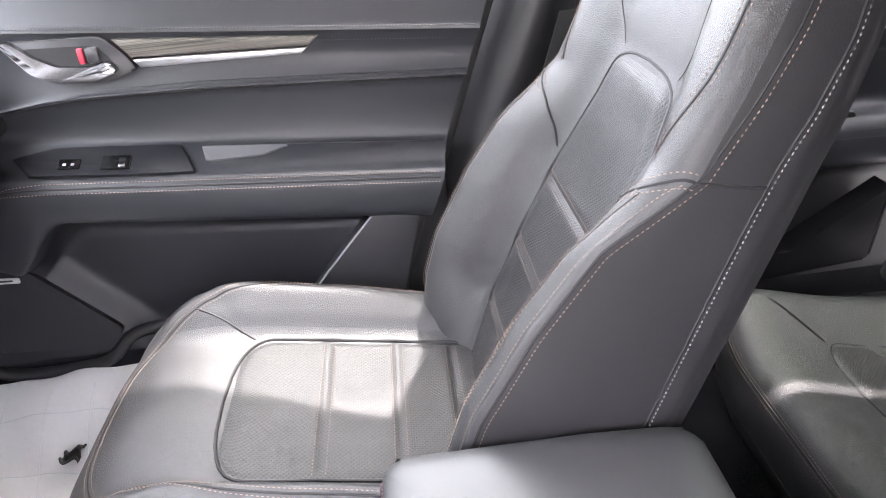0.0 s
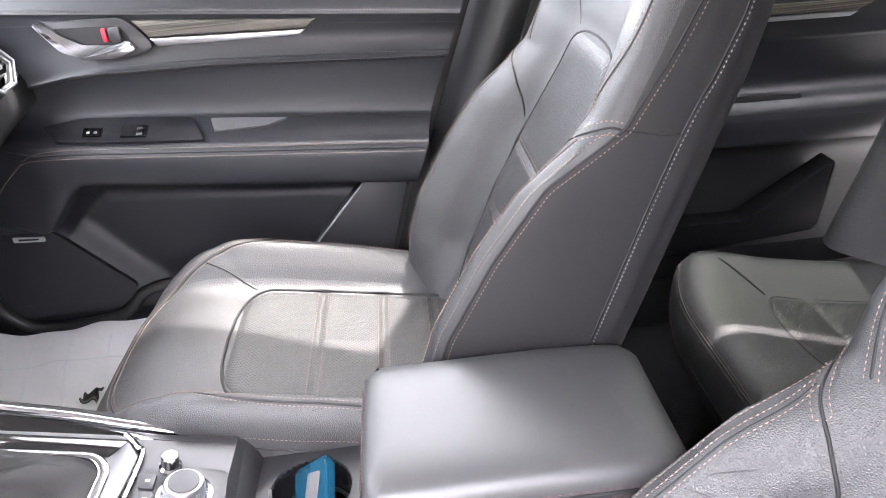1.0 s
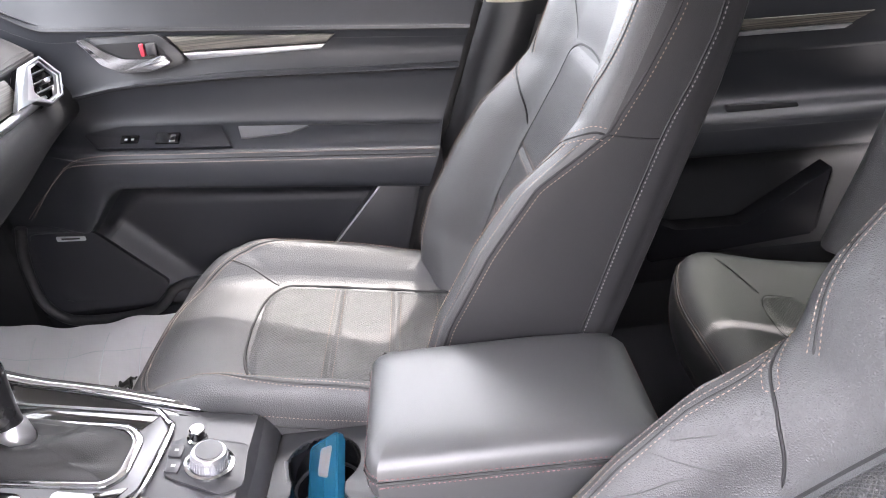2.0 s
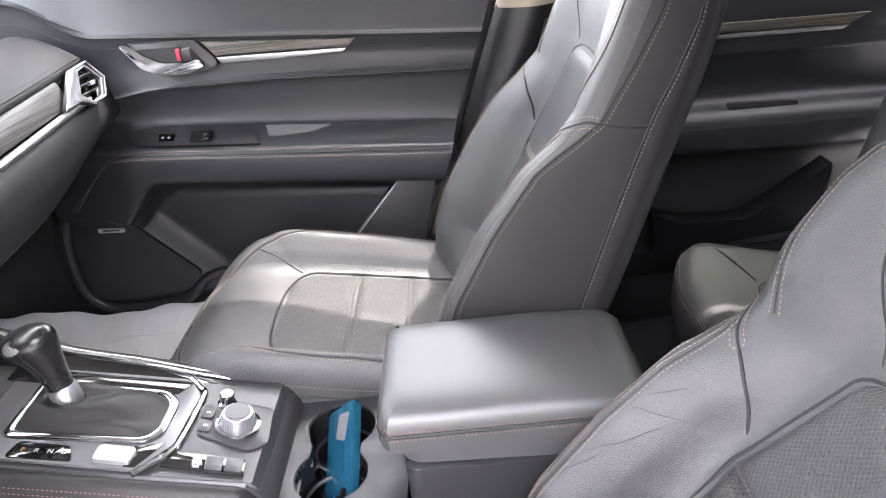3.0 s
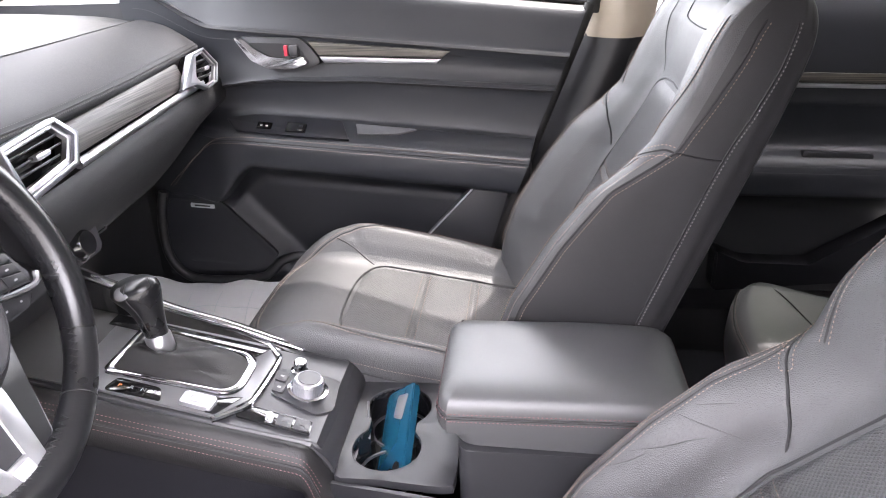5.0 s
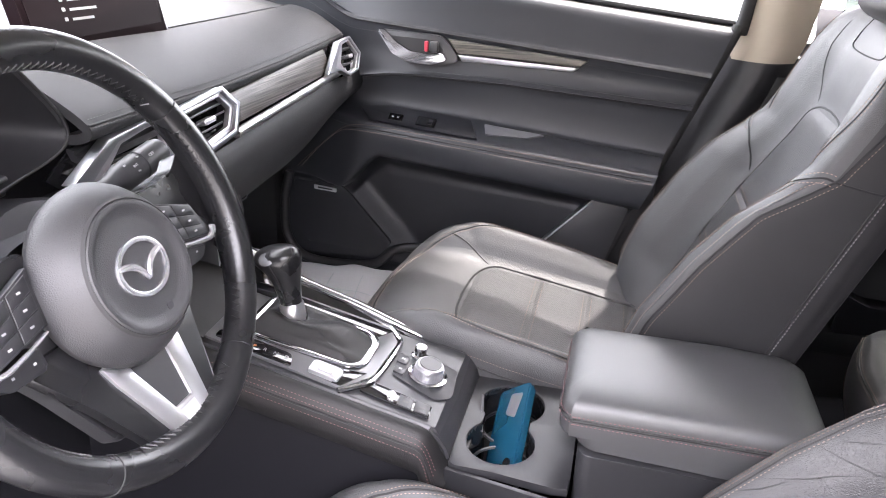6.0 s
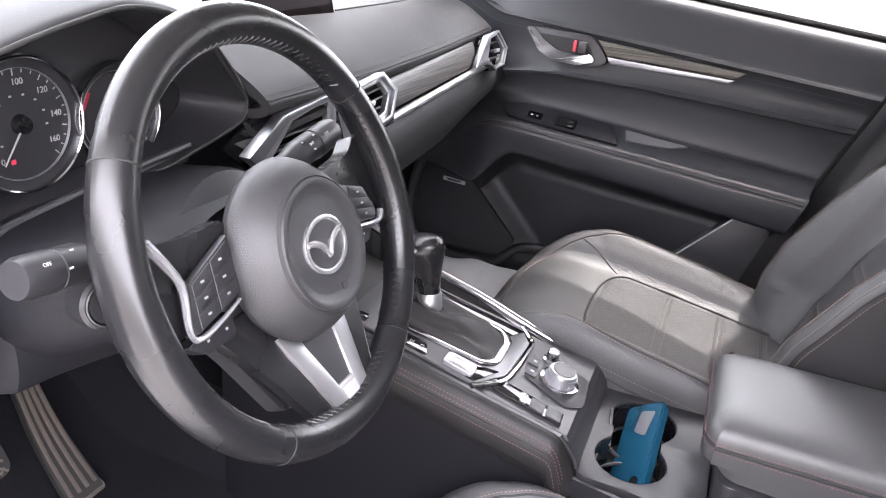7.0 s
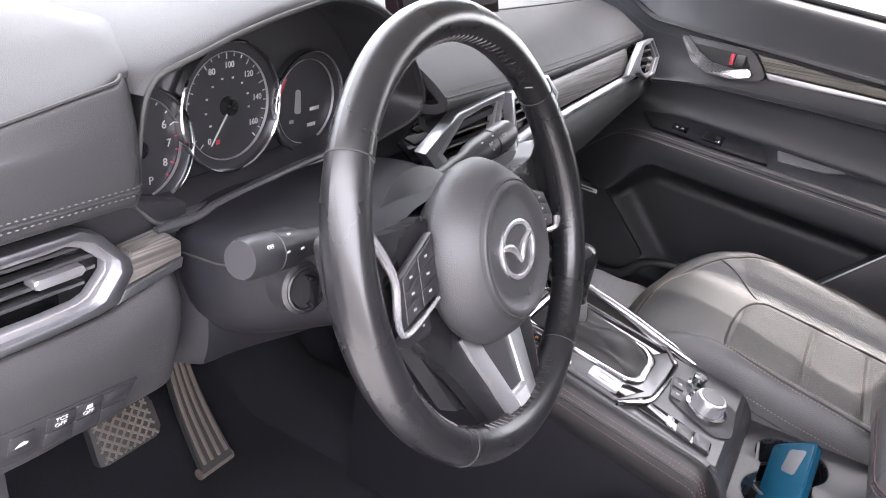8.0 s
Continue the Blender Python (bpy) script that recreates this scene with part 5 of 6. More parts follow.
# ---------- display screen on the dash top ----------
screen = thing("display_screen", "black infotainment display standing on the dashboard", "display")
ms = basis(Vector((-0.625, 0.045, 0.878)), (0.04, 1, 0.0), (-0.22, 0, 1))
part("bezel", prism(rounded([(-0.135, -0.075), (0.135, -0.066), (0.137, 0.07), (-0.137, 0.07)], 0.008), lambda a, b, h: ms @ Vector((a, b, h - 0.02)), 0.02, 0.004), SCREENM, screen)
part("panel", prism([(-0.125, -0.045), (0.127, -0.040), (0.128, 0.062), (-0.126, 0.062)], lambda a, b, h: ms @ Vector((a, b, h)), 0.0008), SCREENM, screen)
for k, w in enumerate((0.058, 0.050, 0.040)):
    b = 0.003 - 0.0125 * k
    part("text_bar", prism([(-0.053, b), (-0.053 + w, b), (-0.053 + w, b + 0.0034), (-0.053, b + 0.0034)], lambda p, q, h: ms @ Vector((p, q, 0.0009 + h)), 0.0003), WHITEP, screen)
    part("icon", prism(rounded([(-0.067, b), (-0.061, b), (-0.061, b + 0.005), (-0.067, b + 0.005)], 0.002), lambda p, q, h: ms @ Vector((p, q, 0.0009 + h)), 0.0003), WHITEP, screen)
for k in range(5):
    part("touch_mark", prism([(0.02 + 0.02 * k, -0.058), (0.025 + 0.02 * k, -0.058), (0.025 + 0.02 * k, -0.055), (0.02 + 0.02 * k, -0.055)], lambda p, q, h: ms @ Vector((p, q, h)), 0.0004), RED, screen)

# ---------- climate panel and lower stack ----------
mh = basis(Vector((-0.505, 0.03, 0.565)), (0, 1, 0), (-0.25, 0, 1))
stack = thing("climate_panel", "black climate control panel with chrome dials and buttons", "control panel")
part("fascia", prism(rounded([(-0.13, -0.035), (0.13, -0.035), (0.14, 0.035), (-0.14, 0.035)], 0.01), lambda a, b, h: mh @ Vector((a, b, h - 0.01)), 0.02, 0.004), SATINP, stack)
for a in (-0.085, 0.075):
    d = part("dial_knob", lathe([(0.024, 0.01), (0.024, 0.014), (0.02, 0.03), (0.018, 0.032), (0, 0.032)], mh @ Matrix.Translation((a, -0.005, 0)), 28), GLOSS, stack)
    part("knob_ring", lathe([(0.026, 0.010), (0.027, 0.016), (0.024, 0.018)], mh @ Matrix.Translation((a, -0.005, 0)), 28), CHROME, d)
for k in range(4):
    part("button", prism(rounded([(-0.045 + 0.024 * k, -0.012), (-0.025 + 0.024 * k, -0.012), (-0.025 + 0.024 * k, 0.008), (-0.045 + 0.024 * k, 0.008)], 0.003), lambda a, b, h: mh @ Vector((a, b, h + 0.009)), 0.005, 0.001), PLASTIC, stack)
part("storage_bin", block(-0.66, -0.535, -0.13, 0.15, 0.38, 0.53, 0.01), PLASTIC, stack, "dark open storage bin")

# ---------- centre console ----------
def zp(x):
    return 0.400 - 0.22 * (x + 0.21)


CORE[0] = V(-0.25, 0, 0.1)
console = thing("center_console", "black center console with piano-black gear panel and stitched pads", "console")


def body_at(x, r):
    z = zp(x) - 0.05 * smooth(-0.085, -0.052, x)
    ks = [(-0.128, 0.07), (-0.125, 0.20), (-0.120, z - 0.06), (-0.116, z - 0.03), (-0.10, z - 0.004), (-0.085, z - 0.001), (0.0, z), (0.085, z - 0.001), (0.10, z - 0.004), (0.112, z - 0.03), (0.116, z - 0.06), (0.118, 0.20), (0.12, 0.07)]
    y, zz = spline(ks, r)
    return V(x, y, zz)


part("body", grid(body_at, span(-0.62, -0.045, 60), span(2.6, 9.4, 40), 0.006), SATINP, console, "satin dark grey console shell")
# sides split from the shell so that their shade sits in the colour
for r0, r1 in ((0, 2.6), (9.4, 12)):
    part("side_panel", grid(body_at, span(-0.62, -0.045, 60), span(r0, r1, 12), 0.006), SIDEP, console, "black plastic console side with its shade in the colour")


def lpad2(x, r):
    z = zp(x) + 0.006
    e = smooth(-0.11, -0.045, x)
    z -= 0.055 * e * e
    ks = [(-0.099, z - 0.012), (-0.107, z - 0.005), (-0.117, z - 0.007), (-0.127, z - 0.019), (-0.132, z - 0.034), (-0.133, z - 0.05), (-0.130, z - 0.064)]
    y, zz = spline(ks, r)
    return V(x - 0.006 * r * e, y, zz)


part("knee_pad", grid(lpad2, span(-0.60, -0.046, 60), span(0, 6, 26), 0.006), BOOTL, console, "soft side pad with dark red stitching")
for r in (2.6, 3.0, 3.9):
    part("seam_thread", stitches([lpad2(x, r) + V(0, -0.001, 0.0005) for x in span(-0.58, -0.06, 90)], r=0.0006), REDTHREAD, console)
part("seam", tube([lpad2(x, 3.4) + V(0, -0.0003, 0.0002) for x in span(-0.6, -0.055, 90)], 0.0017, 6), SEAM, console)
rail = [(-0.52, 0.115, 0.515), (-0.477, 0.113, 0.498), (-0.373, 0.112, 0.453), (-0.28, 0.111, 0.425), (-0.19, 0.110, 0.393), (-0.10, 0.110, 0.362), (-0.075, 0.108, 0.345), (-0.060, 0.106, 0.318)]
part("chrome_rail", tube(path(rail, 8), 0.0072, 10), CHROME, console, "chrome edge rail")
part("rail_pad", tube(path([(x, y + 0.010, z - 0.014) for x, y, z in rail], 8), 0.014, 12), PAD, console)


def flank(x, r):
    top = curve1([(a, c) for a, b, c in rail], x)
    ks = [(0.105, top - 0.002), (0.098, lerp(top, zp(x), 0.5)), (0.088, zp(x) - 0.001)]
    y, z = spline(ks, r)
    return V(x, y, z)


part("rail_flank", grid(flank, span(-0.5, -0.1, 30), span(0, 2, 6), 0.003), GLOSS, console)


def on_panel(a, b, h):
    """a along the car, b across, h above the sloping panel."""
    return V(a + 0.215 * h, b, zp(a) + 0.977 * h)


part("front_field", prism([(-0.60, -0.092), (-0.424, -0.092), (-0.429, 0.088), (-0.60, 0.088)], on_panel, 0.003, 0.001), RUBBER, console, "black field before the gear lever")
# gear panel with its chrome rear edge
gp = part("gear_panel", prism(rounded([(-0.425, -0.088), (-0.222, -0.094), (-0.19, -0.045), (-0.185, 0.055), (-0.208, 0.088), (-0.43, 0.088)], 0.006), on_panel, 0.004, 0.001), GEARP, console, "grey metallic gear panel")
part("gloss_field", prism([(-0.44, 0.055), (-0.215, 0.052), (-0.20, 0.080), (-0.44, 0.084)], lambda a, b, h: on_panel(a, b, h + 0.004), 0.0012, 0.0003), GLOSS, gp)
part("gloss_field", prism([(-0.233, -0.055), (-0.2, -0.045), (-0.222, -0.09), (-0.235, -0.09)], lambda a, b, h: on_panel(a, b, h + 0.004), 0.0012, 0.0003), GLOSS, gp)
vee = [(-0.222, -0.100), (-0.206, -0.082), (-0.186, -0.048), (-0.181, 0.052), (-0.190, 0.072), (-0.207, 0.090)]
part("chrome_edge", tube(path([on_panel(a, b, 0.003) for a, b in vee], 6), 0.0042, 8), CHROME, gp, "chrome chevron edge")
fo, fi = rounded([(-0.392, -0.056), (-0.222, -0.050), (-0.206, -0.03), (-0.206, 0.035), (-0.225, 0.056), (-0.392, 0.056)], 0.012), rounded([(-0.382, -0.046), (-0.228, -0.041), (-0.217, -0.025), (-0.217, 0.028), (-0.231, 0.046), (-0.382, 0.046)], 0.010)
part("boot_frame", ringplate(fo, fi, lambda a, b, h: on_panel(a, b, h + 0.003), 0.006, 0.002), CHROME, gp, "chrome boot surround")
part("boot_base", prism(fo, lambda a, b, h: on_panel(a, b, h + 0.004), 0.0012), BOOTL, gp, "black boot base")
ind = part("gear_indicator", prism(rounded([(-0.372, -0.088), (-0.295, -0.088), (-0.305, -0.063), (-0.366, -0.060)], 0.006), lambda a, b, h: on_panel(a, b, h + 0.004), 0.002, 0.0006), GLOSS, gp)
for k, ch in enumerate("PRND"):
    m = basis(on_panel(-0.356 + 0.016 * k, -0.075, 0.0064), (1, 0, -0.22), (0, 1, 0))
    words(ch, 0.009, m, ORANGE if k == 0 else WHITEP, ind)
part("shift_button", prism(rounded([(-0.412, -0.082), (-0.396, -0.082), (-0.396, -0.066), (-0.412, -0.066)], 0.003), lambda a, b, h: on_panel(a, b, h + 0.004), 0.003, 0.001), GLOSS, gp)
epb = part("brake_switch", prism(rounded([(-0.272, -0.086), (-0.228, -0.088), (-0.228, -0.062), (-0.272, -0.060)], 0.004), lambda a, b, h: on_panel(a, b, h + 0.004), 0.006, 0.002), SATIN, gp, "bright satin parking brake switch")
part("switch_mark", ringplate(rounded([(-0.261, -0.081), (-0.239, -0.082), (-0.239, -0.068), (-0.261, -0.067)], 0.004), rounded([(-0.259, -0.079), (-0.241, -0.080), (-0.241, -0.070), (-0.259, -0.069)], 0.003), lambda a, b, h: on_panel(a, b, h + 0.0101), 0.0003), WHITEP, epb)

# gear lever with leather boot
axis = Vector((-0.16, 0.0, 1)).normalized()
shifter = thing("gear_lever", "black leather gear lever with satin collar and stitched boot", "gear lever")


def boot_at(t, r):
    a, b = spline([(p[0], p[1]) for p in fi], t, True)
    lo = on_panel(a, b, 0.0055)
    an = math.atan2(b, a + 0.30)
    hi = Vector((-0.330, 0.006, 0.452)) + V(0.019 * math.cos(an), 0.019 * math.sin(an), -0.006 * math.cos(an))
    p = lo.lerp(hi, r)
    p.z += 0.010 * math.sin(math.pi * r) + (0.009 * abs(math.sin(2.5 * an + 3.0 * r)) - 0.005) * math.sin(math.pi * r)
    return p


part("boot", grid(boot_at, span(0, len(fi), 73), span(0, 1, 18), 0), BOOTL, shifter, "black leather boot", keep=False)
for dy in (-0.004, 0.004):
    part("seam_thread", stitches([Vector((lerp(-0.312, -0.222, t), 0.006 + dy + 0.01 * t, lerp(0.447, 0.408, t) + 0.003 * math.sin(math.pi * t))) for t in span(0, 1, 20)], r=0.0006), GREYTHREAD, shifter)
part("collar", lathe([(0.014, -0.012), (0.0185, 0.0), (0.0185, 0.022), (0.016, 0.026), (0, 0.026)], basis(Vector((-0.331, 0.006, 0.445)), (1, 0, 0.16), (0, 1, 0)), 28), SATIN, shifter, "satin metal collar")


KNOB = [(0.0165, 0.024), (0.018, 0.038), (0.0205, 0.054), (0.0245, 0.072), (0.0285, 0.086), (0.030, 0.096), (0.0275, 0.105), (0.020, 0.111), (0.010, 0.1135), (0.0, 0.114)]


def knob_at(an, t):
    r, h = spline(KNOB, t)
    r = max(r, 0.0)
    k = smooth(2, 5, t)
    c = Vector((-0.331, 0.006, 0.445)) + axis * h
    return c + V(r * (1 + 0.18 * k) * math.cos(an) - 0.006 * k, r * 0.92 * math.sin(an), 0.22 * r * k * math.cos(an))


part("knob", grid(knob_at, span(0, 2 * math.pi, 41), span(0, 9, 50), 0), WHEEL, shifter, "smooth black leather knob")
part("knob_seam", tube([knob_at(math.pi * 1.5, t) + V(0, -0.0003, 0) for t in span(0.2, 7.5, 24)], 0.0007, 5), SEAM, shifter)
part("knob_inlay", lathe([(0.0, 0.003), (0.008, 0.0027), (0.0115, 0.0005)], basis(Vector((-0.358, -0.017, 0.546)), (1, 0.1, 0.1), (0, 0.75, 0.65)), 24), GEARP, shifter, "satin metal inlay")

# rotary controller and buttons behind the gear panel
ctl = thing("rotary_controller", "satin rotary controller knob with buttons on the console", "controller")
hexo = rounded([(-0.178, 0.034), (-0.150, 0.048), (-0.085, 0.040), (-0.078, -0.03), (-0.100, -0.046), (-0.168, -0.022)], 0.008)
base = part("controller_plate", prism(hexo, on_panel, 0.003, 0.001), SATINP, ctl)
mk = basis(on_panel(-0.122, -0.002, 0.003), (1, 0, -0.22), (0, 1, 0))
part("knob_ring", lathe([(0.026, 0.0), (0.029, 0.003), (0.029, 0.006), (0.025, 0.007), (0.022, 0.004)], mk, 40), CHROME, ctl, "chrome knob ring")
part("knob", lathe([(0.021, 0.0), (0.021, 0.020), (0.0195, 0.0235), (0.017, 0.0245), (0, 0.0245)], mk, 40), SATIN, ctl, "satin metal knob")
part("knob_cap", lathe([(0.0165, 0.0245), (0.016, 0.0256), (0, 0.0258)], mk, 40), SATINP, ctl)
for k in range(36):
    an = 2 * math.pi * k / 36
    part("knurl", prism([(-0.0008, 0.004), (0.0008, 0.004), (0.0008, 0.019), (-0.0008, 0.019)], lambda a, b, h, an=an: mk @ Vector(((0.0206 + h) * math.cos(an) - a * math.sin(an), (0.0206 + h) * math.sin(an) + a * math.cos(an), b)), 0.001), SATIN, ctl)
mk2 = basis(on_panel(-0.146, 0.040, 0.003), (1, 0, -0.22), (0, 1, 0))
part("volume_knob", lathe([(0.0125, 0.0), (0.0125, 0.004), (0.0095, 0.006), (0.0095, 0.018), (0.008, 0.0195), (0, 0.0195)], mk2, 28), CHROME, ctl, "small chrome volume knob")
for (a, b) in ((-0.163, 0.018), (-0.160, -0.008)):
    part("button", prism(rounded([(a - 0.010, b - 0.010), (a + 0.006, b - 0.011), (a + 0.006, b + 0.010), (a - 0.010, b + 0.011)], 0.003), lambda p, q, h: on_panel(p, q, h + 0.003), 0.003, 0.001), SATINP, ctl)
    part("button_mark", prism([(a - 0.004, b - 0.002), (a + 0.001, b - 0.002), (a + 0.001, b + 0.002), (a - 0.004, b + 0.002)], lambda p, q, h: on_panel(p, q, h + 0.0061), 0.0003), WHITEP, ctl)
slot = part("mode_panel", prism(rounded([(-0.205, -0.054), (-0.098, -0.062), (-0.096, -0.088), (-0.196, -0.082)], 0.003), on_panel, 0.003, 0.0008), GLOSS, ctl, "piano-black switch strip")
# bright bar laid on the gloss strip as its highlight, not a switch
part("strip_highlight", prism(rounded([(-0.160, -0.062), (-0.150, -0.063), (-0.148, -0.083), (-0.158, -0.082)], 0.003), lambda p, q, h: on_panel(p, q, h + 0.003), 0.003, 0.0012), EMBL, slot, "bright bar drawn for the highlight on the strip")
for a in (-0.134, -0.110):
    part("button", prism(rounded([(a - 0.0105, -0.063), (a + 0.0100, -0.065), (a + 0.0115, -0.086), (a - 0.0090, -0.085)], 0.0015), lambda p, q, h: on_panel(p, q, h + 0.003), 0.0022, 0.0006), SATINP, slot)
    part("button_mark", prism([(a - 0.003, -0.073), (a + 0.004, -0.073), (a + 0.004, -0.077), (a - 0.003, -0.077)], lambda p, q, h: on_panel(p, q, h + 0.0053), 0.0003), GREYTHREAD, slot)

# cup tray
tray = thing("cup_holder_tray", "dark grey plastic cup holder tray in the console", "cup holder")
ZT = 0.332
TN = 72


def ring_out(c, n, k):
    """How far the ray of angle k from the tray's middle runs inside the circle about (c, n)."""
    d = Vector((math.cos(k), math.sin(k)))
    o = Vector((0.0, -0.004)) - Vector((c, n))
    b = o.dot(d)
    q = b * b - o.length_squared + 0.0475 ** 2
    return -b + math.sqrt(q) if q > 0 else 0.0


def eight(k):
    neck = min(0.034 / max(1e-6, abs(math.cos(k))), 0.05)
    r = max(ring_out(0.002, 0.042, k), ring_out(-0.001, -0.050, k), neck)
    return (r * math.cos(k), -0.004 + r * math.sin(k))


def tray_edge(k):
    c, q = math.cos(k), math.sin(k)
    rx, ry = (0.10 if c > 0 else 0.062), (0.117 if q > 0 else 0.112 + 0.13 * max(0.0, min(0.1, 0.11 * c)))
    r = (abs(c / rx) ** 26 + abs(q / ry) ** 26) ** (-1 / 26)
    return (r * c, -0.004 + r * q)


ti = [eight(2 * math.pi * k / TN) for k in range(TN)]
to_ = [tray_edge(2 * math.pi * k / TN) for k in range(TN)]
part("tray_top", ringplate(to_, ti, lambda a, b, h: V(a, b, ZT - 0.012 + h), 0.012, 0.003), PLASTIC, tray)


def well_at(t, r):
    a, b = spline(ti, t, True)
    return V(a * (1 - 0.06 * r), -0.004 + (b + 0.004) * (1 - 0.05 * r), ZT - 0.003 - 0.075 * r)


part("cup_well", grid(well_at, span(0, len(ti), 145), span(0, 1, 12), 0), GLOSS, tray, "glossy black cup wells")
for cy in (0.042, -0.050):
    part("well_ring", tube([V(0.001 + 0.043 * math.cos(k), cy + 0.043 * math.sin(k), ZT - 0.045) for k in span(0, 2 * math.pi * 39 / 40, 40)], 0.0025, 6, closed=True), SATINP, tray)
part("well_floor", prism([(a, b * 0.96) for a, b in ti], lambda a, b, h: V(a, b, ZT - 0.084 + h), 0.006), RUBBER, tray)
part("tray_wall", grid(lambda x, z: V(x, -0.117 - 0.16 * (x + 0.062) - 0.004 * math.sin((z - 0.07) * 8), z), span(-0.064, 0.11, 8), span(0.07, ZT - 0.006, 10), 0.006), PLASTIC, tray)
part("tray_wall", grid(lambda x, z: V(x, 0.113, z), span(-0.064, 0.11, 8), span(0.07, ZT - 0.006, 10), 0.006), PLASTIC, tray)
part("tray_lip", grid(lambda y, r: V(*[spline([(-0.062, 0, 0.331), (-0.066, 0, 0.345), (-0.076, 0, 0.36), (-0.09, 0, 0.372)], r)[i] if i != 1 else y for i in range(3)]), span(-0.105, 0.105, 12), span(0, 3, 10), 0.004), SATINP, tray)

# armrest box
arm = thing("armrest_box", "grey vinyl armrest lid with dark red stitched seam on console box", "armrest")
lid_o = rounded([(0.077, -0.107), (0.398, -0.107), (0.398, 0.106), (0.077, 0.106)], 0.034, 10)


def lid_at(t, r):
    a, b = spline(lid_o, t, True)
    c = Vector((0.243, 0.0))
    d = Vector((a, b)) - c
    ks = [(1.0, 0.404), (1.003, 0.417), (0.998, 0.429), (0.980, 0.4395), (0.94, 0.4472), (0.86, 0.4532), (0.68, 0.4580), (0.4, 0.460), (0.0, 0.4605)]
    k, z = spline(ks, r)
    cx = max(-0.1, min(0.1, d.x))
    return V(c.x + cx + (d.x - cx) * k, c.y + d.y * k, z - 0.010 * smooth(0.33, 0.40, c.x + cx + (d.x - cx) * k) * smooth(1, 4, r))


part("lid", grid(lid_at, span(0, len(lid_o), 133), span(0, 8, 40), 0), LIDV, arm, "grey soft vinyl lid")
for r in (1.45, 2.35):
    part("seam_thread", stitches([lid_at(t, r) + (lid_at(t, r) - V(0.243, 0, lid_at(t, r).z)).normalized() * 0.0009 for t in span(0, len(lid_o), 200)], r=0.0007), REDTHREAD, arm)
part("seam", tube([lid_at(t, 1.9) for t in span(0, len(lid_o) - 0.01, 160)], 0.0024, 6, closed=True), SEAM, arm)
part("lid_base", prism(rounded([(0.079, -0.106), (0.397, -0.106), (0.397, 0.105), (0.079, 0.105)], 0.034, 8), lambda a, b, h: V(a + 0.022 * max(0.0, 1 - h / 0.03) * (1 if a < 0.2 else 0), b, 0.376 + 0.010 * smooth(0.4, 0.1, a) + h), 0.030), LIDV, arm, "grey vinyl lid side")
part("box", prism(rounded([(0.104, -0.114), (0.42, -0.108), (0.42, 0.106), (0.104, 0.106)], 0.02, 6), lambda a, b, h: V(a, b, 0.07 + h + 0.010 * smooth(0.42, 0.12, a) * h / 0.303), 0.303, 0.002), PLASTIC, arm, "dark grey console box")

# ---------- steering wheel ----------
WT = radians(21.5)
WC, WU, WN = Vector((-0.323, -0.371, 0.7055)), Vector((-math.sin(WT), 0, math.cos(WT))), Vector((math.cos(WT), 0, math.sin(WT)))


def W(a, b, h):
    """On the wheel: a to the driver's right, b up, h towards the driver."""
    return WC + V(0, a, 0) + WU * b + WN * h


wheel = thing("steering_wheel", "black leather three-spoke steering wheel with satin lower spoke", "steering wheel")
RW = 0.1868


def rim_at(t, s):
    r = 0.0164 + 0.001 * math.cos(4 * t)
    k = RW + r * 1.05 * math.cos(s)
    return W(k * math.cos(t), k * math.sin(t), 1.15 * r * math.sin(s))


cuts = [radians(a) for a in (33, 147, 236, 304)]
segs = [(33, 147), (147, 236), (236, 304), (304, 393)]
for a, b in segs:
    part("rim", grid(lambda t, s: rim_at(t, s), span(radians(a) + 0.004, radians(b) - 0.004, 40), span(0, 2 * math.pi, 25), 0), WHEEL, wheel, "smooth black leather rim")
for a in cuts:
    part("rim_joint", tube([rim_at(a, s) for s in span(0, 2 * math.pi, 24)], 0.0008, 6, closed=True), SEAM, wheel)
for a0, a1 in ((-50, 28), (152, 230), (40, 140), (245, 296)):
    n = int((a1 - a0) * 0.75)
    zig = []
    for k in range(n):
        zig.append(rim_at(radians(lerp(a0, a1, k / n)), math.pi - 0.35 + (0.22 if k % 2 else -0.22)) )
    part("rim_lacing", tube(zig, 0.0011, 5), WHEEL, wheel)
mw = basis(WC + V(0, 0.004, 0) + WU * -0.018 + WN * 0.009, (0, 1, 0), WU)
hub = part("airbag_cover", lathe([(0.0, 0.0180), (0.030, 0.0176), (0.044, 0.0172), (0.049, 0.0178), (0.053, 0.0205), (0.057, 0.0225), (0.060, 0.0220), (0.0618, 0.0195), (0.063, 0.0185), (0.068, 0.0145), (0.075, 0.006), (0.082, -0.005), (0.0855, -0.014), (0.083, -0.024), (0.07, -0.036), (0.06, -0.05)], mw, 64), HUBM, wheel, "grained black airbag cover")
part("cover_ring", lathe([(0.0608, 0.0200), (0.0622, 0.0212), (0.0640, 0.0182)], mw, 64), SEAM, hub)


def on_hub(a, b, h):
    return W(a + 0.006, b - 0.019, 0.0266 + h)


def oval(ra, rb):
    return [(ra * math.cos(radians(k * 9)), rb * math.sin(radians(k * 9))) for k in range(40)]


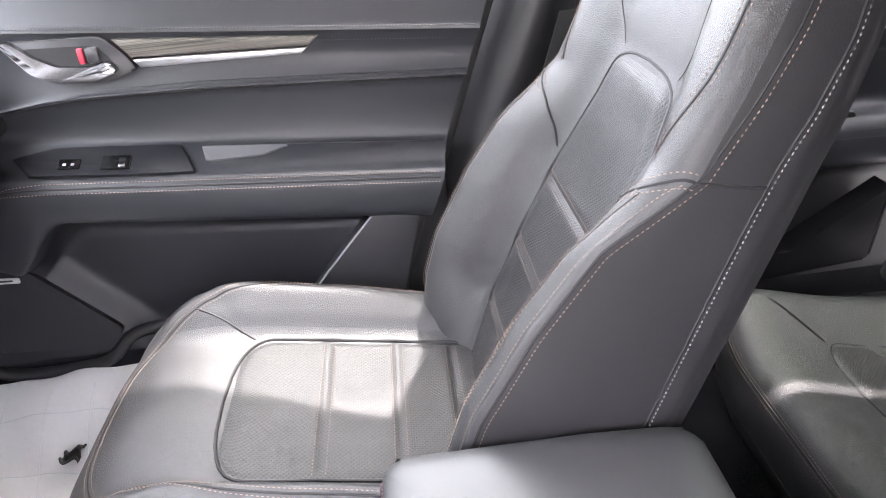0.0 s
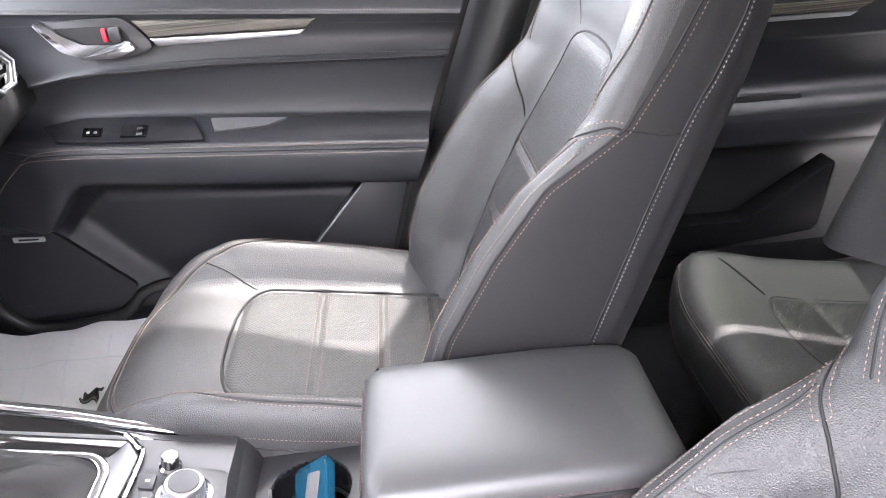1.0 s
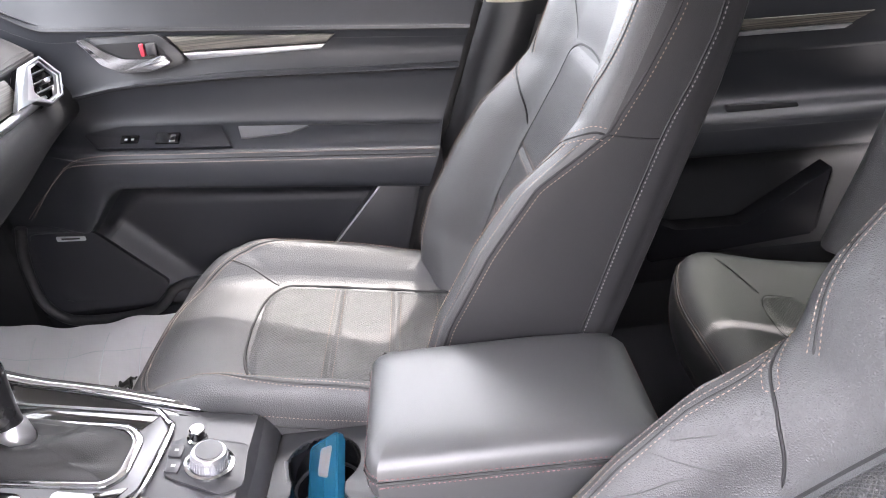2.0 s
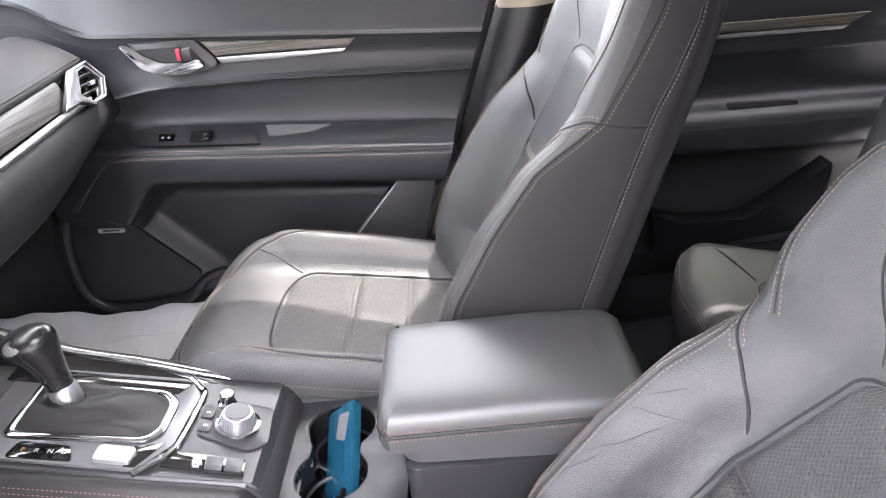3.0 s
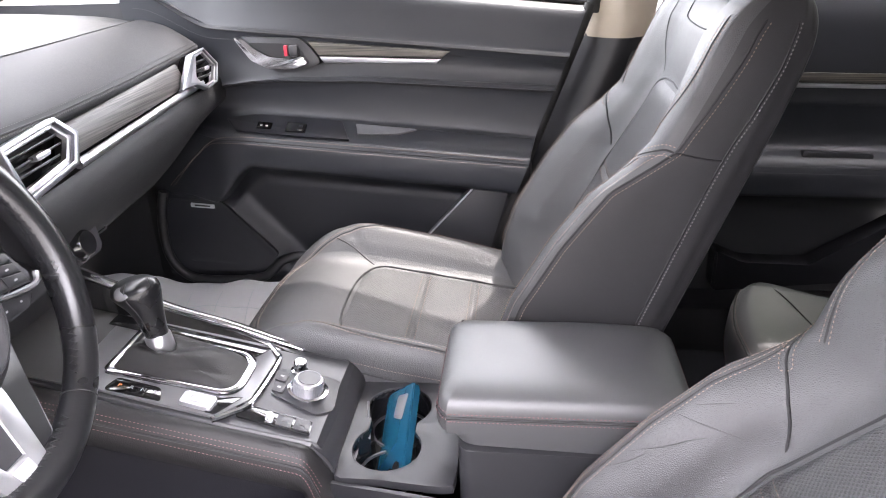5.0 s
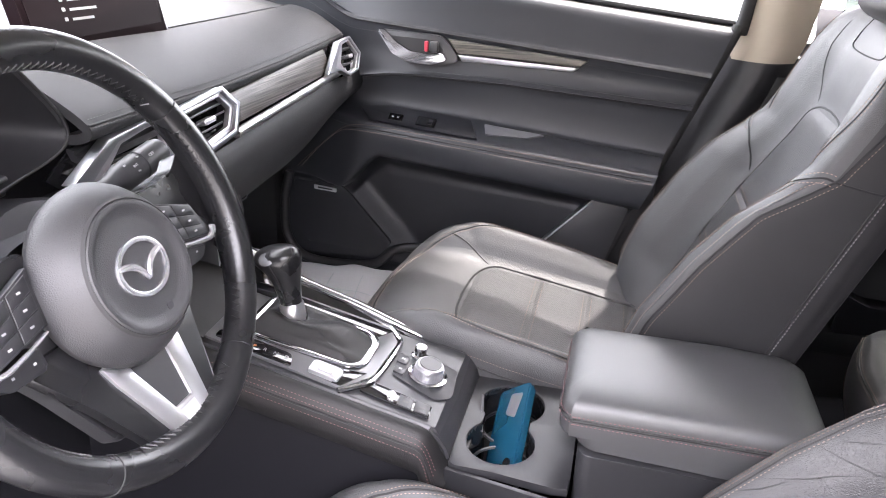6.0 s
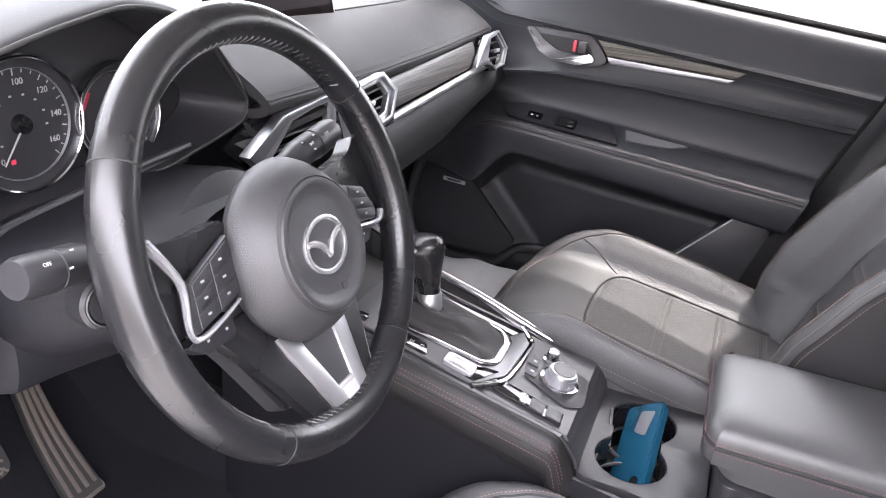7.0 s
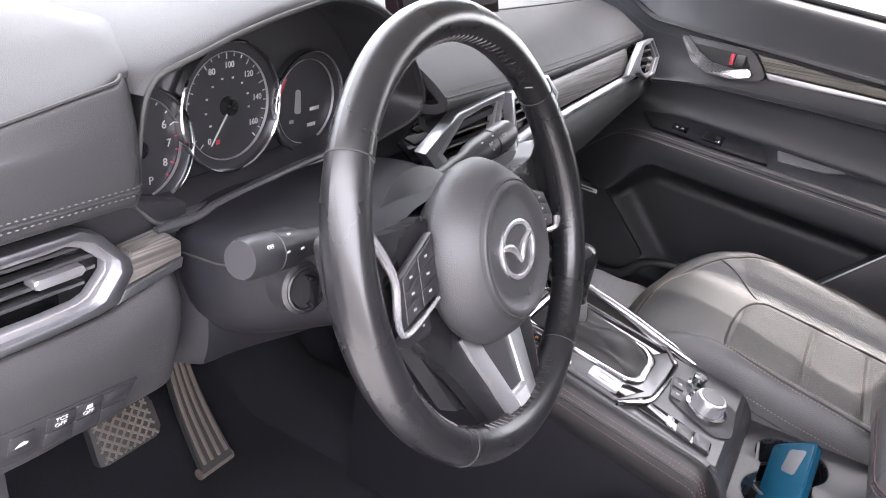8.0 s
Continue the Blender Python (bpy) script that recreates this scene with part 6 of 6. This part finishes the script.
em = part("emblem", ringplate(oval(0.0328, 0.0268), oval(0.0278, 0.0218), on_hub, 0.003, 0.0008), EMBL, hub, "oval chrome maker emblem")
for sg in (1, -1):
    part("emblem_wing", tube(path([on_hub(sg * 0.0285, 0.008, 0.0015), on_hub(sg * 0.018, 0.0065, 0.002), on_hub(sg * 0.008, 0.001, 0.0022), on_hub(0.0, -0.011, 0.0022)], 6), lambda t: 0.0016 + 0.0019 * math.sin(math.pi * (0.15 + 0.7 * t)), 8), EMBL, em)
part("airbag_mark", prism(rounded([(-0.004, -0.050), (0.004, -0.050), (0.004, -0.043), (-0.004, -0.043)], 0.002), lambda a, b, h: W(a + 0.016, b - 0.016, 0.0266 + h), 0.0006), SATINP, hub)
for sg in (1, -1):
    def quad(u, v, sg=sg):
        """On the switch module: u from the hub outwards, v downwards."""
        a = lerp(lerp(0.076, 0.134, u), lerp(0.082, 0.141, u), v)
        b = lerp(lerp(0.024, 0.004, u), lerp(-0.024, -0.034, u), v)
        return (sg * a, b)

    def lift(h0):
        return lambda a, b, h: W(a, b, h + h0 + 0.004 - 0.06 * max(0.0, 0.150 - abs(a)))
    arm_o = [(0.06, 0.036), (0.10, 0.034), (0.145, 0.040), (0.165, 0.056), (0.180, 0.050), (0.184, 0.0), (0.176, -0.036), (0.145, -0.034), (0.06, -0.024)]
    part("spoke", prism(rounded([(sg * a, b) for a, b in arm_o][::sg], 0.010), lambda a, b, h: W(a, b, h - 0.032), 0.020, 0.006), WHEEL, wheel, "black side spoke")
    modp = part("switch_module", prism([quad(u, v) for u, v in ((0, 0), (1, 0), (1.1, 0.7), (1, 1), (0, 1))][::sg], lift(-0.010), 0.008, 0.002), PLASTIC, wheel, "dark switch module")
    edge = [(0.160, 0.046), (0.149, 0.024), (0.143, 0.004), (0.151, -0.028), (0.142, -0.037), (0.115, -0.034), (0.088, -0.028)]
    part("module_trim", tube(path([W(sg * a, b, 0.003 - 0.06 * max(0, 0.150 - a)) for a, b in (edge if sg < 0 else edge[3:])], 6), lambda t: 0.0042 - 0.0026 * t, 8), EMBL, modp, "chrome module edge")
    for u0, u1 in ((0.08, 0.50), (0.54, 0.96)):
        for v0, v1 in ((0.05, 0.34), (0.36, 0.65), (0.67, 0.95)):
            part("button", prism([quad(u, v) for u, v in ((u0, v0), (u1, v0), (u1, v1), (u0, v1))][::sg], lift(-0.0030), 0.0018, 0.0006), PLASTIC, modp)
            ca, cb = quad((u0 + u1) / 2, (v0 + v1) / 2)
            part("button_mark", prism([(ca - 0.0020, cb - 0.0009), (ca + 0.0020, cb - 0.0009), (ca + 0.0020, cb + 0.0009), (ca - 0.0020, cb + 0.0009)], lift(-0.0011), 0.0003), WHITEP, modp)
    low = part("call_switch", prism(rounded([(sg * 0.094, -0.034), (sg * 0.148, -0.042), (sg * 0.132, -0.055), (sg * 0.094, -0.056)][::sg], 0.004), lambda a, b, h: W(a, b, h - 0.024), 0.014, 0.003), PLASTIC, wheel)
    for a in (0.104, 0.126):
        part("button_mark", prism([(sg * (a - 0.0014), -0.047), (sg * (a + 0.0014), -0.047), (sg * (a + 0.0014), -0.045), (sg * (a - 0.0014), -0.045)][::sg], lambda p, q, h: W(p, q, h - 0.0099), 0.0003), WHITEP, low)


# lower spoke
def on_low(h0):
    return lambda a, b, h: W(a + 0.003, b - 0.006, h + h0 + 0.005 - 0.27 * max(0.0, b + 0.172))


part("spoke_filler", prism(rounded([(-0.118, -0.030), (0.118, -0.030), (0.085, -0.085), (0.048, -0.160), (-0.048, -0.160), (-0.085, -0.085)], 0.01), lambda a, b, h: W(a, b, h - 0.056), 0.020, 0.006), PLASTIC, wheel, "dark lower spoke body")
part("lower_spoke", prism(rounded([(-0.108, -0.045), (0.108, -0.045), (0.076, -0.105), (0.041, -0.188), (-0.041, -0.188), (-0.076, -0.105)], 0.012), on_low(-0.014), 0.014, 0.004), WHEEL, wheel)
out_ = [(-0.050, -0.080), (-0.047, -0.100), (-0.025, -0.174), (0.025, -0.174), (0.047, -0.100), (0.050, -0.080)]
inn_ = [(-0.026, -0.076), (-0.024, -0.100), (-0.012, -0.148), (0.012, -0.148), (0.024, -0.100), (0.026, -0.076)]
lows = part("spoke_trim", ringplate(out_, inn_, on_low(-0.002), 0.006, 0.0015), SATIN, wheel, "satin metal V-shaped spoke trim")
part("spoke_recess", prism(inn_, on_low(-0.001), 0.002), DIAL, lows)
part("spoke_badge", prism([(-0.010, -0.168), (0.010, -0.168), (0.011, -0.152), (-0.011, -0.152)], on_low(0.0042), 0.0006), SILVER, lows)

# ---------- steering column ----------
column = thing("steering_column", "dark plastic steering column shroud with two stalks", "steering column")


def col_at(an, t):
    x = lerp(-0.37, -0.60, t)
    ca, sa = math.cos(an), math.sin(an)
    wy = lerp(0.085, 0.15, smooth(0, 0.6, t))
    up, dn = lerp(0.055, 0.035, t), lerp(0.07, 0.11, smooth(0, 0.8, t))
    py = math.copysign(abs(ca) ** 0.6, ca) * wy
    pz = math.copysign(abs(sa) ** 0.6, sa) * (up if sa > 0 else dn)
    return V(x, -0.367 + py, lerp(0.675, 0.655, t) + pz)


part("shroud", grid(col_at, span(0, 2 * math.pi, 49), span(0, 1, 16), 0), SIDEP, column, "satin dark plastic shroud")
part("shroud_gap", tube([col_at(a, t) for a, t in [(math.pi, k / 12) for k in range(13)]], 0.0012, 6), SEAM, column)
part("shroud_cap", lathe([(0.0, 0.0), (0.06, 0.0), (0.085, -0.012)], basis(Vector((-0.366, -0.367, 0.668)), (0, 1, 0), WU), 32), PLASTIC, column)
for name, base_p, tip, marks in (("signal_stalk", V(-0.43, -0.46, 0.695), V(-0.420, -0.572, 0.716), -1), ("wiper_stalk", V(-0.425, -0.28, 0.705), V(-0.415, -0.148, 0.735), 1)):
    d = (tip - base_p).normalized()
    ln = (tip - base_p).length
    m = basis(base_p, d.orthogonal(), d.cross(d.orthogonal()))
    st = part(name, lathe([(0.011, 0), (0.012, ln * 0.35), (0.0145, ln * 0.42), (0.0165, ln * 0.5), (0.0165, ln * 0.70), (0.0155, ln * 0.705), (0.0155, ln * 0.715), (0.017, ln * 0.72), (0.0165, ln * 0.95), (0.0145, ln), (0, ln)], m, 32), PLASTIC, column, "black plastic control stalk")
    up = (Vector((0.75, 0, 0.65)) - d * Vector((0.75, 0, 0.65)).dot(d)).normalized()
    mt = basis(base_p + d * ln * 0.62 + up * 0.0218, d, up.cross(d))
    if marks > 0:
        words("OFF", 0.005, basis(base_p + d * ln * 0.80 + up * 0.0171, d, up.cross(d)), WHITEP, st)
        words("INT", 0.0045, basis(base_p + d * ln * 0.60 + up * 0.0166, d, up.cross(d)), WHITEP, st)
    else:
        words("OFF", 0.0045, basis(base_p + d * ln * 0.85 + up * 0.0171, -d, -up.cross(d)), WHITEP, st)
    for k in range(3):
        q = base_p + d * ln * (0.52 + 0.08 * k) + (up * 0.9 + d.cross(up) * 0.4 * (1 if k % 2 else -1)).normalized() * 0.0166
        part("stalk_mark", block(q.x - 0.0008, q.x + 0.0008, q.y - 0.0018, q.y + 0.0018, q.z - 0.0008, q.z + 0.0008, 0.0003), WHITEP, st)
mi = basis(Vector((-0.432, -0.487, 0.655)), (0.25, 1, -0.1), (-0.2, 0, 1))
ig = part("ignition_lock", lathe([(0.0235, -0.02), (0.0235, 0.003), (0.0205, 0.006), (0.018, 0.003), (0.0165, 0.006), (0.0, 0.006)], mi, 32), PLASTIC, column, "round black ignition lock")
part("lock_ring", lathe([(0.0182, 0.004), (0.0188, 0.0075), (0.020, 0.0065)], mi, 32), SATINP, ig)
part("lock_key", prism(rounded([(-0.004, -0.013), (0.004, -0.013), (0.004, 0.013), (-0.004, 0.013)], 0.003), lambda a, b, h: mi @ Vector((a, b, 0.006 + h)), 0.010, 0.002), GLOSS, ig)
CORE[0] = V(-1, -0.3, 0.7)


def knee_at(y, r):
    f = 0.035 * smooth(-0.50, -0.36, y) - 0.06 * smooth(-0.50, -0.545, y)
    return V(*spline([(-0.60 + f, y, 0.67), (-0.545 + f, y, 0.655), (-0.532 + f, y, 0.63), (-0.526 + f, y, 0.58), (-0.532 + f, y, 0.545), (-0.545 + f, y, 0.534), (-0.62 + f, y, 0.525), (-0.75, y, 0.52)], r))


tagged(part("knee_panel", grid(knee_at, span(-0.60, -0.14, 40), span(0, 7, 32), 0.01), SIDEP, dash), "dark lower knee panel")
# ---------- pedals, mats, loose things ----------
CORE[0] = None
pedal = thing("accelerator_pedal", "worn ribbed black accelerator pedal", "pedal")


def acc_at(a, t):
    w = lerp(0.020, 0.032, t)
    return V(lerp(-0.90, -0.815, t) - 0.012 * math.sin(math.pi * t), -0.255 + a * w + 0.012 * t, lerp(0.27, 0.07, t))


part("pad", grid(acc_at, span(-1, 1, 12), span(0, 1, 20), 0.012), RUBBER, pedal)
for k in range(4):
    part("rib", tube([acc_at(-0.75 + 0.5 * k, t) + V(0.0125, 0, 0.004) for t in span(0.03, 0.93, 12)], 0.0035, 6), STEELR, pedal, "worn grey rib")
part("foot", tube([acc_at(-1.1, 1.0), acc_at(1.1, 1.0)], 0.010, 8), STEELR, pedal)
brake = thing("brake_pedal", "worn cross-hatched rubber brake pedal", "pedal")
mbk = basis(Vector((-0.80, -0.415, 0.262)), (0, 1, 0), (-0.55, 0, 1))
part("pad", prism(rounded([(-0.052, -0.032), (0.05, -0.032), (0.052, 0.030), (-0.046, 0.032)], 0.012), lambda a, b, h: mbk @ Vector((a, b, h - 0.014)), 0.014, 0.004), RUBBER, brake)
for k in range(9):
    for s in (1, -1):
        c = -0.06 + 0.015 * k
        pts = [(c + s * q, q) for q in span(-0.028, 0.026, 8) if abs(c + s * q) < 0.046]
        if len(pts) > 1:
            part("tread", tube([mbk @ Vector((a, b, 0.0005)) for a, b in pts], 0.0019, 6), STEELR, brake)
part("lever", tube(path([(-0.815, -0.40, 0.26), (-0.87, -0.385, 0.33), (-0.9, -0.38, 0.45), (-0.85, -0.38, 0.6)], 6), 0.012, 8), PLASTIC, brake)


def mat_at(x, y):
    return V(x + 0.02 * math.sin(9 * y), y, 0.13 + 0.012 * math.sin(7 * x + 3 * y) + 0.006 * math.sin(23 * x - 11 * y) + 0.0025 * math.sin(61 * x + 37 * y) + 0.11 * smooth(0.42, 0.63, y))


mat = tagged(part("paper_floor_mat", grid(mat_at, span(-0.95, -0.30, 60), span(0.16, 0.635, 44), 0.002), PAPER), "crumpled white paper floor mat over the carpet", "floor mat")
for k in range(7):
    part("printed_line", tube([mat_at(-0.80 + 0.075 * k, y) + V(0, 0, 0.0004) for y in span(0.2, 0.60, 40)], 0.0007, 4), PRINT, mat)
for k in range(5):
    part("printed_line", tube([mat_at(x, 0.24 + 0.08 * k) + V(0, 0, 0.0004) for x in span(-0.92, -0.34, 50)], 0.0007, 4), PRINT, mat)
# black sheet on the mat, standing for a hole torn through to the floor
tagged(part("mat_hole_patch", grid(lambda a, b: V(-0.466 + 0.028 * a + 0.012 * b * b, 0.498 + 0.034 * b + 0.008 * math.sin(7 * a), 0.165 + 0.02 * a * b + 0.005 * math.sin(9 * b)), span(-0.5, 0.5, 8), span(-0.6, 0.6, 8), 0.002), RUBBER), "small black patch standing for a torn hole in the paper mat", "scrap")

# phone standing in the cup tray
T = V(0.026, 0.057, 0.367)
phone = thing("mobile_phone", "blue phone with a clear window case standing in the cup holder", "phone")
ax_l = V(-0.02, -0.884, -0.466).normalized()
ax_w = V(-0.67, 0.30, -0.67)
ax_w = (ax_w - ax_l * ax_w.dot(ax_l)).normalized()
mp = basis(T, ax_w, ax_l)
LP, WP = 0.150, 0.072
part("case", prism(rounded([(0, 0), (WP, 0), (WP, LP), (0, LP)], 0.010), lambda a, b, h: mp @ Vector((a, b, -h)), 0.010, 0.003), BLUE, phone, "blue phone shell")
part("back", prism(rounded([(0.003, 0.003), (WP - 0.003, 0.003), (WP - 0.003, LP - 0.003), (0.003, LP - 0.003)], 0.008), lambda a, b, h: mp @ Vector((a, b, h)), 0.0015, 0.0006), BLUE, phone)
part("window_patch", prism(rounded([(0.012, 0.016), (0.040, 0.012), (0.046, 0.046), (0.022, 0.056)], 0.005), lambda a, b, h: mp @ Vector((a, b, 0.0015 + h)), 0.0006, 0.0002), CUPM, phone, "grey oval patch")
for k, (a, b) in enumerate(((0.018, 0.128), (0.018, 0.142), (0.032, 0.135))):
    part("camera_lens", lathe([(0.007, 0.0015), (0.007, 0.004), (0.0055, 0.0045), (0.0, 0.003)], mp @ Matrix.Translation((a, b, 0)), 20), GLOSS, phone)
pen = thing("folded_card", "narrow white folded card leaning in the cup holder", "card")
part("sheet", prism(rounded([(0, 0), (0.004, 0), (0.0055, 0.06), (0.001, 0.06)], 0.001), lambda a, b, h: basis(V(-0.044, 0.035, 0.345), (0.35, 0.25, -0.4), (0.30, -0.75, -0.6)) @ Vector((a, b, h)), 0.002), CUPM, pen)

# seat belt buckle and belt on the pillar side
belt = thing("seat_belt", "dark grey seat belt strap beside the pillar", "seat belt")
part("strap", grid(lambda a, t: V(*(Vector(spline([(0.42, 0.70, 0.74), (0.39, 0.685, 0.66), (0.34, 0.655, 0.54), (0.25, 0.62, 0.36), (0.17, 0.60, 0.26)], t)) + V(0.022 * a, 0.004 * a, 0))), span(-1, 1, 4), span(0, 4, 30), 0.002), RUBBER, belt)
anchor = thing("belt_anchor", "satin metal seat belt anchor beside the cushion", "seat belt")
part("plate", prism(rounded([(0.152, 0.305), (0.180, 0.372), (0.206, 0.362), (0.180, 0.295)], 0.006), lambda a, b, h: V(a, 0.572 - h, b), 0.012, 0.003), SILVER, anchor)
part("cover", prism(rounded([(0.165, 0.26), (0.205, 0.36), (0.24, 0.345), (0.20, 0.25)], 0.006), lambda a, b, h: V(a, 0.595 - h, b), 0.02, 0.004), PLASTIC, anchor)
